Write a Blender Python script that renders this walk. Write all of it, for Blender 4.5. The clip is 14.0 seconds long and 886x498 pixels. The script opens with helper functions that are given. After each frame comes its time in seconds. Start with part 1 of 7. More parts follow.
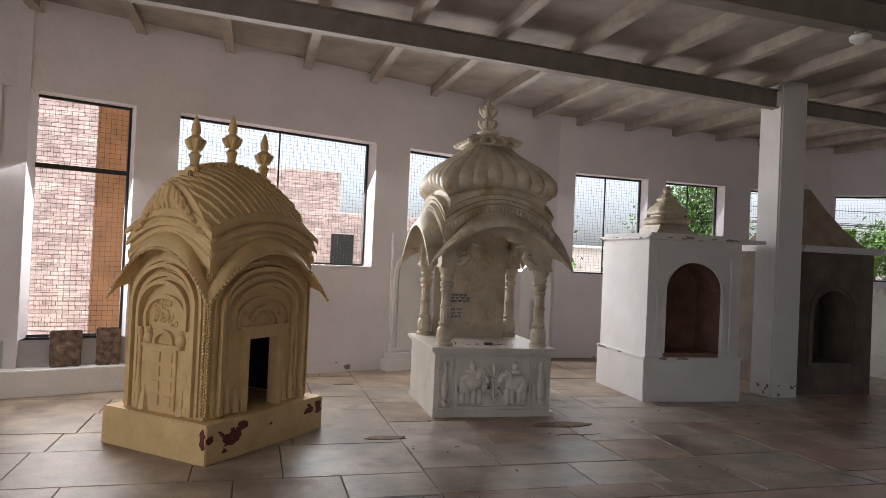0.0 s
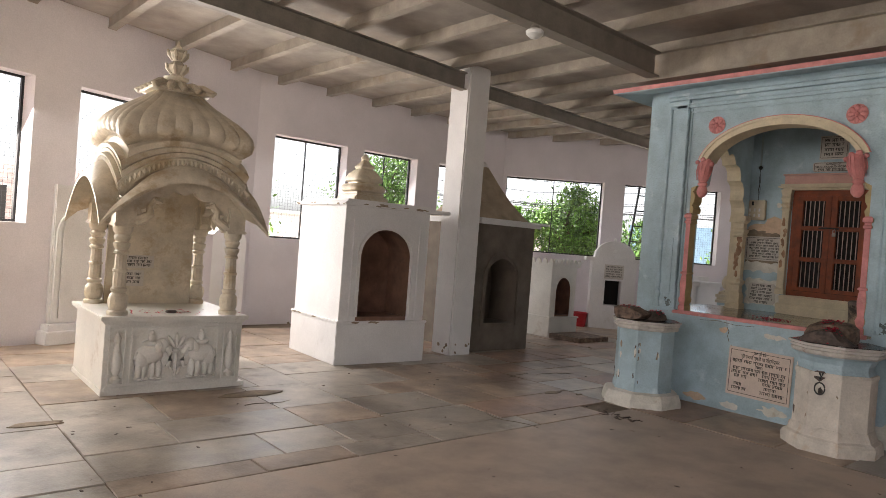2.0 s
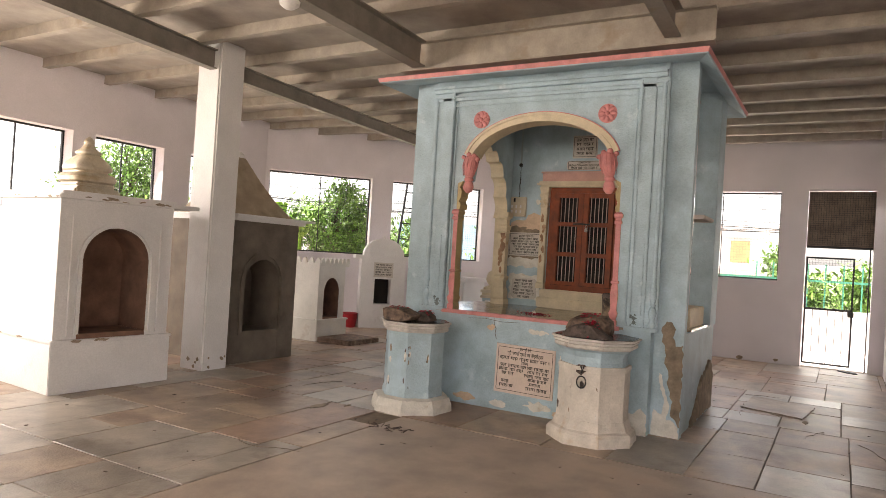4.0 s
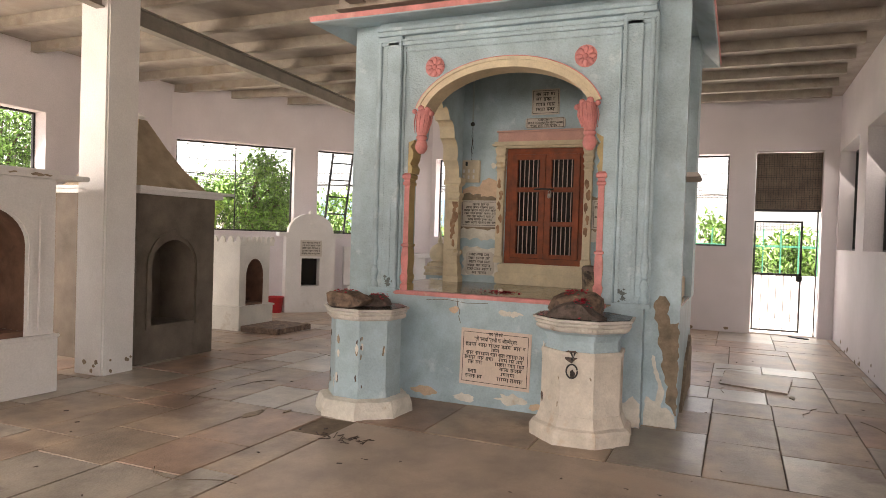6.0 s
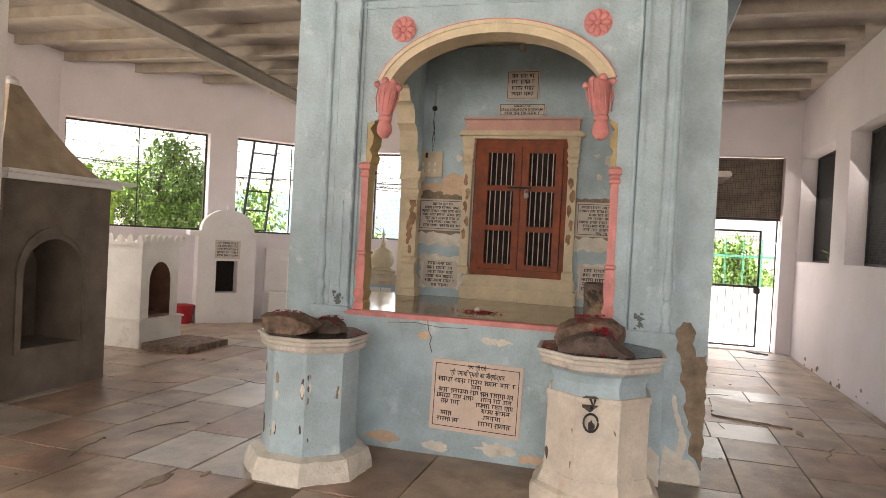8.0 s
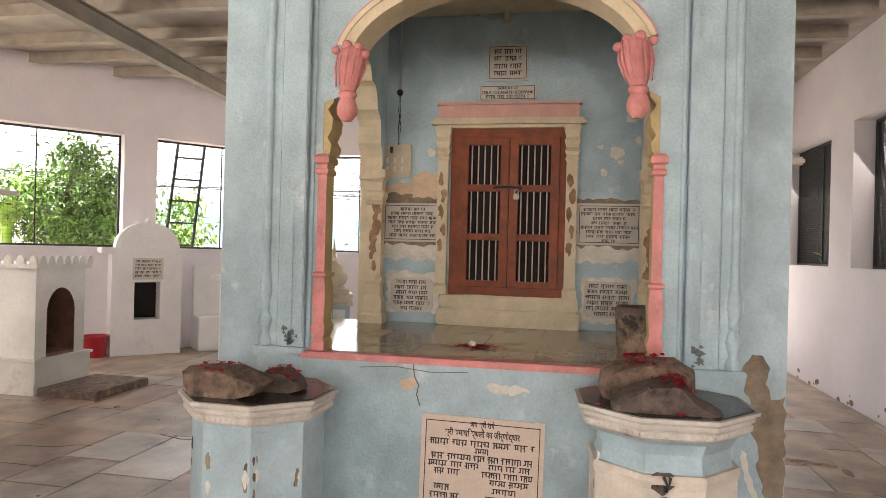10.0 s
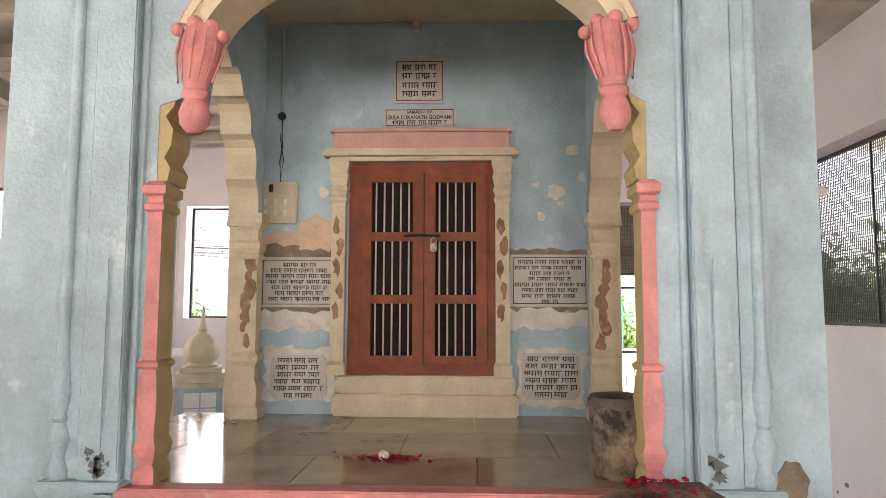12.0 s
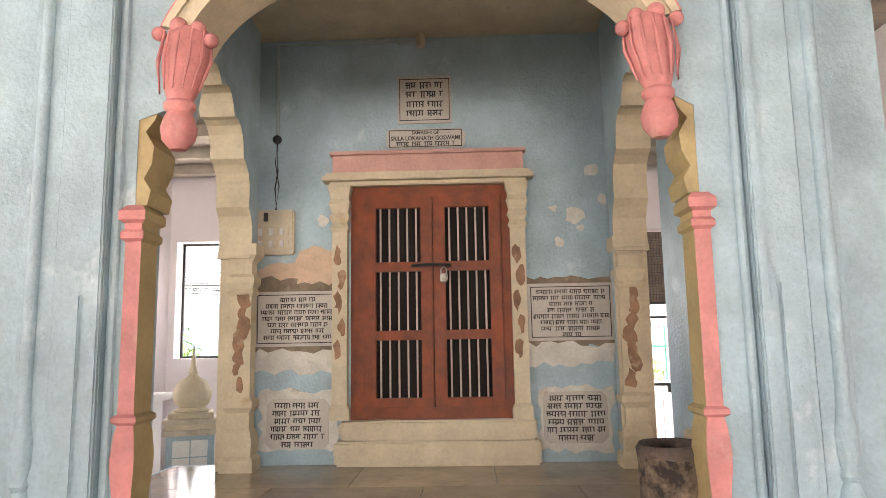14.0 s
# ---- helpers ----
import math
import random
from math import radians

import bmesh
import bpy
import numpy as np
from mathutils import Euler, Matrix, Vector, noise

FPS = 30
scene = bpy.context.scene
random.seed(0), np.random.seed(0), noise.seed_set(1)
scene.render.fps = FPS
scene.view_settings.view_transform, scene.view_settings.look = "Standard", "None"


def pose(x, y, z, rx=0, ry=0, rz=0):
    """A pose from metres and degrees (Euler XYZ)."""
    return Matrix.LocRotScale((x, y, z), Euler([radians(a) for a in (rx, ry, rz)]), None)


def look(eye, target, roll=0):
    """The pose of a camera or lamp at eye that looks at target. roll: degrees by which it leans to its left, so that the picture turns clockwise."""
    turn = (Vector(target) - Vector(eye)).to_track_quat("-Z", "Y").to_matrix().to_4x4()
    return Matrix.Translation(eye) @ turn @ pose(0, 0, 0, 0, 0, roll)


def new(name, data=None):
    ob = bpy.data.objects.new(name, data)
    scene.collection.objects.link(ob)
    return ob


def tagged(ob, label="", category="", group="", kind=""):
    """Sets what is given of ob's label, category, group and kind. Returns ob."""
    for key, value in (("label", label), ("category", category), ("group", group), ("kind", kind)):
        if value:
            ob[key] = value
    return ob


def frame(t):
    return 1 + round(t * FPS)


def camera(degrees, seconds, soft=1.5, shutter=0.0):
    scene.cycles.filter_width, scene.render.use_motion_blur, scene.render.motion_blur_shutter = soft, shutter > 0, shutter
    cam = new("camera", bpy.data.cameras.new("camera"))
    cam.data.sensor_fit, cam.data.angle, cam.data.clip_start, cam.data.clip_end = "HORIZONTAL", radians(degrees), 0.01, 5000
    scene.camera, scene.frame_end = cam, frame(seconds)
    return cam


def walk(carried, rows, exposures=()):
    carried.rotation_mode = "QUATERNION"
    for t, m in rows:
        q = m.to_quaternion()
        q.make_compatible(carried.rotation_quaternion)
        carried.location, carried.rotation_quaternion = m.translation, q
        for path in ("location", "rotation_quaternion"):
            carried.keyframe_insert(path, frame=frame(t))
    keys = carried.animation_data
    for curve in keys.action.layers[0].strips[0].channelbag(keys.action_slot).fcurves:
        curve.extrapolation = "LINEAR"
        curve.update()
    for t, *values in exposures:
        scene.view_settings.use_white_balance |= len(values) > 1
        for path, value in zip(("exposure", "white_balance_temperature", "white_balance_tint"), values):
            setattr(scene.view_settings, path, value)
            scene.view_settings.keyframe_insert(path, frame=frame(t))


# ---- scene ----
cam = camera(66.2, 14.0, soft=0.6)
PATH = [
    (0, (0.616, 0.308, 1.589), (1.148, 2.235, 1.614), 2.6),
    (0.5, (0.611, 0.356, 1.587), (1.313, 2.229, 1.596), 3.0),
    (1, (0.675, 0.388, 1.579), (1.579, 2.172, 1.572), 3.3),
    (1.5, (0.702, 0.413, 1.568), (1.835, 2.061, 1.555), 3.8),
    (2, (0.743, 0.469, 1.569), (2.041, 1.99, 1.548), 4.4),
    (2.5, (0.811, 0.495, 1.56), (2.265, 1.868, 1.534), 4.0),
    (3, (0.866, 0.546, 1.587), (2.473, 1.736, 1.585), 1.9),
    (3.5, (1.053, 0.667, 1.533), (2.688, 1.819, 1.542), 1.7),
    (4, (1.312, 0.84, 1.586), (3.034, 1.855, 1.605), 3.5),
    (4.2, (1.386, 0.883, 1.599), (3.114, 1.891, 1.611), 3.4),
    (6.3, (2.259, 1.881, 1.524), (4.111, 2.636, 1.485), 1.0),
    (6.5, (2.371, 2.019, 1.557), (4.232, 2.75, 1.521), 0.4),
    (7, (2.627, 2.205, 1.542), (4.513, 2.871, 1.508), 0.8),
    (7.5, (2.9, 2.37, 1.565), (4.806, 2.975, 1.536), 1.5),
    (7.7, (2.99, 2.444, 1.558), (4.903, 3.027, 1.53), 2.3),
    (9.8, (4.125, 3.114, 1.585), (6.083, 3.525, 1.57), 1.5),
    (10, (4.235, 3.161, 1.586), (6.199, 3.539, 1.588), 1.5),
    (10.5, (4.53, 3.207, 1.597), (6.504, 3.524, 1.61), 3.5),
    (11, (4.796, 3.27, 1.599), (6.775, 3.562, 1.625), 3.2),
    (11.3, (4.976, 3.34, 1.639), (6.963, 3.563, 1.687), 1.9),
    (11.5, (5.113, 3.355, 1.613), (7.103, 3.525, 1.728), 1.4),
    (12, (5.391, 3.391, 1.632), (7.382, 3.468, 1.81), 0.2),
    (12.5, (5.601, 3.394, 1.642), (7.589, 3.46, 1.857), 1.5),
    (13, (5.688, 3.453, 1.648), (7.674, 3.517, 1.877), 0.0),
    (13.5, (5.719, 3.496, 1.646), (7.702, 3.577, 1.891), -1.0),
    (14, (5.724, 3.5, 1.647), (7.704, 3.557, 1.922), -1.0),
]
EXPOSURES = [(0, 0.62, 6050, 11), (1, 0.9, 6150, 11), (2, 1.6, 6400, 12), (3, 2.2, 6800, 13), (4, 2.2, 7050, 15), (7, 2.4, 7100, 15), (10, 2.65, 6850, 14), (14, 3.1, 6650, 14)]
walk(cam, [(t, look(eye, target, roll)) for t, eye, target, roll in PATH], EXPOSURES)

# ---- world and light ----
world = bpy.data.worlds.new("sky")
scene.world = world
world.use_nodes = True
sky = world.node_tree.nodes.new("ShaderNodeTexSky")
sky.sky_type = "NISHITA"
sky.sun_disc = False
sky.sun_elevation, sky.sun_rotation = radians(78), radians(197)
sky.air_density, sky.dust_density = 1.0, 4.0
haze = world.node_tree.nodes.new("ShaderNodeHueSaturation")
haze.inputs["Saturation"].default_value, haze.inputs["Value"].default_value = 0.3, 1.5
world.node_tree.links.new(sky.outputs[0], haze.inputs["Color"])
world.node_tree.links.new(haze.outputs[0], world.node_tree.nodes["Background"].inputs[0])
world.node_tree.nodes["Background"].inputs[1].default_value = 0.15
sun = new("sun", bpy.data.lights.new("sun", "SUN"))
sun.data.energy, sun.data.angle, sun.data.color = 5.0, radians(14), (1, 0.96, 0.9)
sun.matrix_world = look((0, 0, 20), (1.2, 4.0, 0))


def opening_lamp(name, p, q, s0, s1, z0, z1, power):
    """Area lamp added outside an opening of the wall p-q to strengthen its sky light."""
    u = Vector((q[0] - p[0], q[1] - p[1], 0)).normalized()
    out = Vector((-u.y, u.x, 0))
    c = Vector((p[0], p[1], (z0 + z1) / 2)) + u * (s0 + s1) / 2 + out * 0.36
    lamp = new(name, bpy.data.lights.new(name, "AREA"))
    lamp.data.shape, lamp.data.size, lamp.data.size_y = "RECTANGLE", s1 - s0, z1 - z0
    lamp.data.energy, lamp.data.color = power * (s1 - s0) * (z1 - z0), (1.0, 0.95, 0.88)
    lamp.matrix_world = look(c, c - out + Vector((0, 0, -0.75)))


# ---- materials ----
def material(name, col, rough=0.7, vary=0.12, scale=6.0, bump=0.15, stain=None, stain_amount=0.3, stain_scale=1.3, metal=0.0, grain=60.0, island=0.0, fine=0.5):
    """A painted, stone or metal surface: colour with fine and coarse variation, patches of another colour, relief."""
    m = bpy.data.materials.new(name)
    m.use_nodes = True
    nt = m.node_tree
    n, l = nt.nodes, nt.links
    b = n["Principled BSDF"]
    b.inputs["Roughness"].default_value = rough
    b.inputs["Metallic"].default_value = metal
    geo = n.new("ShaderNodeNewGeometry")
    n1 = n.new("ShaderNodeTexNoise")
    n1.inputs["Scale"].default_value, n1.inputs["Detail"].default_value, n1.inputs["Roughness"].default_value = scale, 6, 0.6
    n2 = n.new("ShaderNodeTexNoise")
    n2.inputs["Scale"].default_value, n2.inputs["Detail"].default_value = grain, 3
    for x in (n1, n2):
        l.new(geo.outputs["Position"], x.inputs["Vector"])
    r1 = n.new("ShaderNodeValToRGB")
    e = r1.color_ramp.elements
    lo, hi = [max(0, c * (1 - 1.6 * vary)) for c in col], [min(1, c * (1 + vary)) for c in col]
    e[0].position, e[1].position = 0.3, 0.7
    e[0].color, e[1].color = (*lo, 1), (*hi, 1)
    l.new(n1.outputs["Fac"], r1.inputs["Fac"])
    out = r1.outputs["Color"]
    mx = n.new("ShaderNodeMix")
    mx.data_type, mx.blend_type = "RGBA", "MULTIPLY"
    mx.inputs["Factor"].default_value = fine * 0.5
    l.new(out, mx.inputs[6])
    l.new(n2.outputs["Fac"], mx.inputs[7])
    out = mx.outputs[2]
    if stain:
        n3 = n.new("ShaderNodeTexNoise")
        n3.inputs["Scale"].default_value, n3.inputs["Detail"].default_value, n3.inputs["Roughness"].default_value = stain_scale, 8, 0.65
        l.new(geo.outputs["Position"], n3.inputs["Vector"])
        r3 = n.new("ShaderNodeValToRGB")
        c = 0.72 - 0.35 * stain_amount
        r3.color_ramp.elements[0].position, r3.color_ramp.elements[1].position = c, min(1, c + 0.12)
        l.new(n3.outputs["Fac"], r3.inputs["Fac"])
        m3 = n.new("ShaderNodeMix")
        m3.data_type = "RGBA"
        l.new(r3.outputs["Color"], m3.inputs["Factor"])
        l.new(out, m3.inputs[6])
        m3.inputs[7].default_value = (*stain, 1)
        out = m3.outputs[2]
    if island:
        info = n.new("ShaderNodeObjectInfo")
        add = n.new("ShaderNodeMath")
        add.operation = "ADD"
        l.new(info.outputs["Random"], add.inputs[0])
        l.new(geo.outputs["Random Per Island"], add.inputs[1])
        fr = n.new("ShaderNodeMath")
        fr.operation = "FRACT"
        l.new(add.outputs[0], fr.inputs[0])
        mr = n.new("ShaderNodeMapRange")
        mr.inputs[3].default_value, mr.inputs[4].default_value = 1 - island, 1 + island * 0.5
        l.new(fr.outputs[0], mr.inputs[0])
        m4 = n.new("ShaderNodeMix")
        m4.data_type, m4.blend_type = "RGBA", "MULTIPLY"
        m4.inputs["Factor"].default_value = 1
        l.new(out, m4.inputs[6])
        l.new(mr.outputs[0], m4.inputs[7])
        out = m4.outputs[2]
    l.new(out, b.inputs["Base Color"])
    rr = n.new("ShaderNodeMapRange")
    rr.inputs[3].default_value, rr.inputs[4].default_value = max(0, rough - 0.12), min(1, rough + 0.12)
    l.new(n1.outputs["Fac"], rr.inputs[0])
    l.new(rr.outputs[0], b.inputs["Roughness"])
    if bump:
        ad = n.new("ShaderNodeMath")
        ad.operation = "MULTIPLY_ADD"
        ad.inputs[1].default_value = 0.3
        l.new(n2.outputs["Fac"], ad.inputs[0])
        l.new(n1.outputs["Fac"], ad.inputs[2])
        bp = n.new("ShaderNodeBump")
        bp.inputs["Strength"].default_value, bp.inputs["Distance"].default_value = bump, 0.02
        l.new(ad.outputs[0], bp.inputs["Height"])
        l.new(bp.outputs["Normal"], b.inputs["Normal"])
    return m


WALL = material("wall_paint", (0.80, 0.75, 0.78), 0.75, 0.05, 1.5, 0.12, (0.62, 0.58, 0.57), 0.12, 0.9)
WHITE = material("whitewash", (0.80, 0.78, 0.77), 0.8, 0.05, 2.5, 0.25, (0.5, 0.46, 0.42), 0.2, 1.6)
YELLOW = material("yellow_paint", (0.75, 0.53, 0.25), 0.55, 0.1, 5, 0.1, (0.62, 0.42, 0.2), 0.25, 2)
MARBLE = material("marble", (0.66, 0.58, 0.45), 0.5, 0.18, 4, 0.25, (0.38, 0.29, 0.18), 0.55, 2.6)
GREY = material("bare_cement", (0.165, 0.132, 0.104), 0.9, 0.25, 3, 0.35, (0.12, 0.1, 0.085), 0.4, 1.2)
BLUE = material("blue_limewash", (0.43, 0.565, 0.63), 0.5, 0.16, 3.0, 0.75, (0.58, 0.68, 0.71), 0.3, 3.4)
ROSE = material("faded_pink_paint", (0.70, 0.40, 0.34), 0.6, 0.1, 6, 0.2, (0.72, 0.52, 0.42), 0.3, 4)
PINK = material("pink_paint", (0.70, 0.275, 0.265), 0.55, 0.16, 8, 0.4, (0.62, 0.36, 0.30), 0.35, 6)
CREAM = material("cream_paint", (0.72, 0.62, 0.44), 0.6, 0.1, 6, 0.25, (0.5, 0.36, 0.2), 0.3, 4)
STONE = material("floor_stone", (0.42, 0.32, 0.24), 0.44, 0.34, 2.4, 0.4, (0.19, 0.13, 0.095), 0.5, 1.1, island=0.1)
STONE_RED = material("red_sandstone", (0.40, 0.27, 0.20), 0.44, 0.34, 2.4, 0.4, (0.19, 0.125, 0.09), 0.5, 1.1, island=0.1)
STONE_GREY = material("grey_slate", (0.43, 0.375, 0.315), 0.33, 0.3, 2.4, 0.35, (0.19, 0.155, 0.125), 0.5, 1.7, island=0.22)
PURLIN = material("cream_steel", (0.41, 0.36, 0.30), 0.6, 0.15, 5, 0.1, (0.28, 0.22, 0.16), 0.4, 2)
STEEL = material("painted_steel", (0.26, 0.23, 0.195), 0.6, 0.15, 5, 0.1, (0.2, 0.15, 0.1), 0.3, 3)
SHEET = material("roof_sheet", (0.42, 0.375, 0.33), 0.8, 0.2, 2.0, 0.1, (0.36, 0.30, 0.245), 0.36, 1.1)
BLACK = material("black_iron", (0.02, 0.02, 0.02), 0.5, 0.2, 20, 0.1)
EARTH = material("bare_earth", (0.42, 0.36, 0.28), 0.9, 0.2, 1.5, 0.4, (0.2, 0.25, 0.1), 0.4, 0.5)


ORANGE_PLASTER = material("orange_plaster", (0.62, 0.33, 0.16), 0.8, 0.15, 4, 0.2)
WORN = material("worn_brown_plaster", (0.36, 0.21, 0.125), 0.85, 0.3, 9, 0.4, (0.5, 0.36, 0.24), 0.4, 7)
NICHE = material("dark_brown_niche", (0.23, 0.125, 0.085), 0.9, 0.25, 5, 0.3, (0.1, 0.06, 0.045), 0.45, 3)
MORTAR = material("bare_mortar", (0.30, 0.235, 0.17), 0.95, 0.25, 9, 0.6, (0.42, 0.34, 0.24), 0.35, 5)
PALE = material("pale_lime_patch", (0.74, 0.71, 0.64), 0.9, 0.1, 9, 0.5, (0.5, 0.42, 0.32), 0.35, 6)
LIME = material("stained_cream_lime", (0.70, 0.64, 0.56), 0.85, 0.14, 5, 0.4, (0.52, 0.40, 0.28), 0.38, 4.5)
PEACH = material("peach_undercoat", (0.72, 0.53, 0.38), 0.85, 0.1, 9, 0.3)
OLIVE = material("olive_ochre_paint", (0.50, 0.39, 0.19), 0.55, 0.12, 6, 0.2)
WOOD = material("red_brown_wood", (0.26, 0.054, 0.011), 0.55, 0.25, 9, 0.2, (0.17, 0.04, 0.016), 0.3, 5)
BAR = material("pale_painted_bar", (0.66, 0.52, 0.46), 0.5, 0.1, 20, 0.05)
# Near-black colour; behind door bars and in the chamber it stands for shade.
DARK = material("near_black", (0.02, 0.016, 0.014), 0.9, 0.2, 5, 0.1)
BRASS = material("worn_brass", (0.62, 0.5, 0.3), 0.35, 0.15, 30, 0.1, metal=0.8)
LOCK = material("worn_steel", (0.35, 0.32, 0.28), 0.4, 0.3, 40, 0.1, (0.1, 0.07, 0.05), 0.4, 30, metal=0.8)
ROCK = material("brown_rock", (0.21, 0.14, 0.10), 0.75, 0.5, 16, 0.9, (0.36, 0.27, 0.20), 0.4, 9)
ROCK_DARK = material("dark_rock", (0.12, 0.085, 0.07), 0.7, 0.5, 16, 0.9, (0.05, 0.04, 0.035), 0.45, 8)
CORNICE = material("grey_white_stone_paint", (0.66, 0.62, 0.575), 0.75, 0.14, 9, 0.5, (0.36, 0.29, 0.24), 0.4, 5)
SLATE = material("wet_dark_slab", (0.045, 0.04, 0.036), 0.25, 0.3, 6, 0.1, (0.1, 0.1, 0.09), 0.4, 4)
PETAL = material("rose_petal", (0.62, 0.012, 0.05), 0.6, 0.2, 40, 0.0, island=0.5)
BLOSSOM = material("white_blossom", (0.8, 0.7, 0.62), 0.6, 0.05, 40, 0.1)
SIGN = material("sign_marble", (0.74, 0.60, 0.51), 0.4, 0.05, 5, 0.04)
GREYSIGN = material("grey_marble_sign", (0.60, 0.55, 0.49), 0.45, 0.08, 5, 0.05, (0.4, 0.34, 0.28), 0.3, 3)
INK = material("sign_ink", (0.03, 0.022, 0.018), 0.6, 0.1, 30, 0.0)
SOOT = material("sooty_stone", (0.27, 0.20, 0.14), 0.9, 0.25, 8, 0.4, (0.03, 0.022, 0.018), 0.75, 6)
PLASTIC = material("cream_plastic", (0.66, 0.57, 0.42), 0.4, 0.08, 10, 0.03, (0.4, 0.3, 0.2), 0.2, 8)
PVC = material("grey_conduit", (0.42, 0.5, 0.5), 0.5, 0.08, 10, 0.05)
TILEM = material("polished_platform_marble", (0.42, 0.335, 0.235), 0.12, 0.16, 3, 0.015, (0.25, 0.19, 0.13), 0.4, 2.5, island=0.2, grain=25)
MARBLE_WHITE = material("veined_white_marble", (0.74, 0.71, 0.65), 0.35, 0.1, 2, 0.05, (0.4, 0.33, 0.26), 0.35, 2.2)
REDPLASTIC = material("red_plastic", (0.45, 0.02, 0.03), 0.4, 0.1, 20, 0.02)
REDPAINT = material("red_primer", (0.15, 0.03, 0.025), 0.7, 0.2, 20, 0.2)
BRICK = material("red_brick", (0.70, 0.52, 0.47), 0.9, 0.2, 4, 0.3, (0.66, 0.56, 0.5), 0.5, 1.2, island=0.3)
RENDER = material("pale_render", (0.66, 0.60, 0.55), 0.9, 0.1, 2, 0.2, (0.45, 0.38, 0.33), 0.3, 0.8)
LEAF = material("leaf", (0.12, 0.24, 0.035), 0.5, 0.3, 3, 0.0, island=0.6, fine=0.0)
LEAF_BRIGHT = material("banana_leaf", (0.24, 0.42, 0.05), 0.45, 0.25, 3, 0.0, island=0.4, fine=0.0)
BARK = material("bark", (0.13, 0.095, 0.07), 0.9, 0.3, 12, 0.5)
GREENPAINT = material("green_paint", (0.05, 0.25, 0.16), 0.5, 0.15, 10, 0.1)
BLUESHEET = material("blue_sheet", (0.28, 0.42, 0.55), 0.5, 0.15, 2, 0.1)
RUSTMESH = material("dusty_mesh_panel", (0.22, 0.165, 0.125), 0.8, 0.25, 6, 0.3)
LAMPGLASS = material("white_opal", (0.85, 0.85, 0.82), 0.3, 0.03, 10, 0.0)
CONCRETE = material("smooth_concrete", (0.52, 0.415, 0.335), 0.5, 0.2, 2.2, 0.2, (0.42, 0.32, 0.25), 0.45, 1.1, grain=120.0, fine=0.9)
JOINT = material("dark_joint", (0.19, 0.142, 0.102), 0.95, 0.2, 8, 0.3)



# ---- mesh helpers ----
def link(name, bm, mat, parent=None, label="", smooth=False):
    me = bpy.data.meshes.new(name)
    bmesh.ops.recalc_face_normals(bm, faces=bm.faces)
    if smooth:
        for f in bm.faces:
            f.smooth = True
    bm.to_mesh(me)
    bm.free()
    for x in mat if isinstance(mat, (list, tuple)) else (mat,):
        me.materials.append(x)
    if smooth:
        me.set_sharp_from_angle(angle=radians(smooth if smooth is not True else 40))
    ob = new(name, me)
    if parent:
        ob.parent = parent
    if label:
        ob["label"] = label
    return ob


def part(name, bm, mat, parent, label="", smooth=False):
    return link(name, bm, mat, parent, label, smooth)


def thing(name, m, label, category, group=""):
    e = new(name)
    e.empty_display_size = 0.2
    e.matrix_basis = m
    return tagged(e, label, category, group)


def box(bm, x0, x1, y0, y1, z0, z1, m=None, bevel=0.0):
    p = [(x, y, z) for z in (z0, z1) for x, y in ((x0, y0), (x1, y0), (x1, y1), (x0, y1))]
    v = [bm.verts.new(m @ Vector(q) if m else q) for q in p]
    for a, b, c, d in ((3, 2, 1, 0), (4, 5, 6, 7), (0, 1, 5, 4), (1, 2, 6, 5), (2, 3, 7, 6), (3, 0, 4, 7)):
        bm.faces.new((v[a], v[b], v[c], v[d]))
    if bevel:
        es = list({e for q in v for e in q.link_edges})
        bmesh.ops.bevel(bm, geom=es, offset=bevel, segments=2, affect="EDGES")
    return v


def boxes(*rows, m=None, bevel=0.0):
    bm = bmesh.new()
    for r in rows:
        box(bm, *r, m=m, bevel=bevel)
    return bm


def rings(bm, loops, close=True, cap=True):
    """Skin a row of point loops of equal length."""
    vs = [[bm.verts.new(p) for p in lp] for lp in loops]
    n = len(vs[0])
    for a, b in zip(vs, vs[1:]):
        for i in range(n if close else n - 1):
            j = (i + 1) % n
            bm.faces.new((a[i], a[j], b[j], b[i]))
    if cap and close:
        bm.faces.new(vs[0][::-1])
        bm.faces.new(vs[-1])
    return bm


def lathe(profile, sides=20, bm=None, at=(0, 0, 0), turn=0.0):
    """Turned body from (radius, height) pairs."""
    bm = bm or bmesh.new()
    a = [turn + 2 * math.pi * i / sides for i in range(sides)]
    return rings(bm, [[(at[0] + r * math.cos(t), at[1] + r * math.sin(t), at[2] + z) for t in a] for r, z in profile])


def prism(outline, depth, m, bm=None):
    """Extrude a flat outline of (u, v) along +w; m places u, v, w in space."""
    bm = bm or bmesh.new()
    rings(bm, [[m @ Vector((u, v, 0)) for u, v in outline], [m @ Vector((u, v, depth)) for u, v in outline]])
    return bm


def tube(bm, pts, r, sides=8):
    loops = []
    for i, p in enumerate(pts):
        d = (Vector(pts[min(i + 1, len(pts) - 1)]) - Vector(pts[max(i - 1, 0)])).normalized()
        q = d.to_track_quat("Z", "Y")
        rr = r[i] if isinstance(r, (list, tuple)) else r
        loops.append([Vector(p) + q @ Vector((rr * math.cos(2 * math.pi * k / sides), rr * math.sin(2 * math.pi * k / sides), 0)) for k in range(sides)])
    return rings(bm, loops)


# u along +y, v up, w along -x: for faces that look to -x
FACE_X = Matrix(((0, 0, -1, 0), (1, 0, 0, 0), (0, 1, 0, 0), (0, 0, 0, 1)))
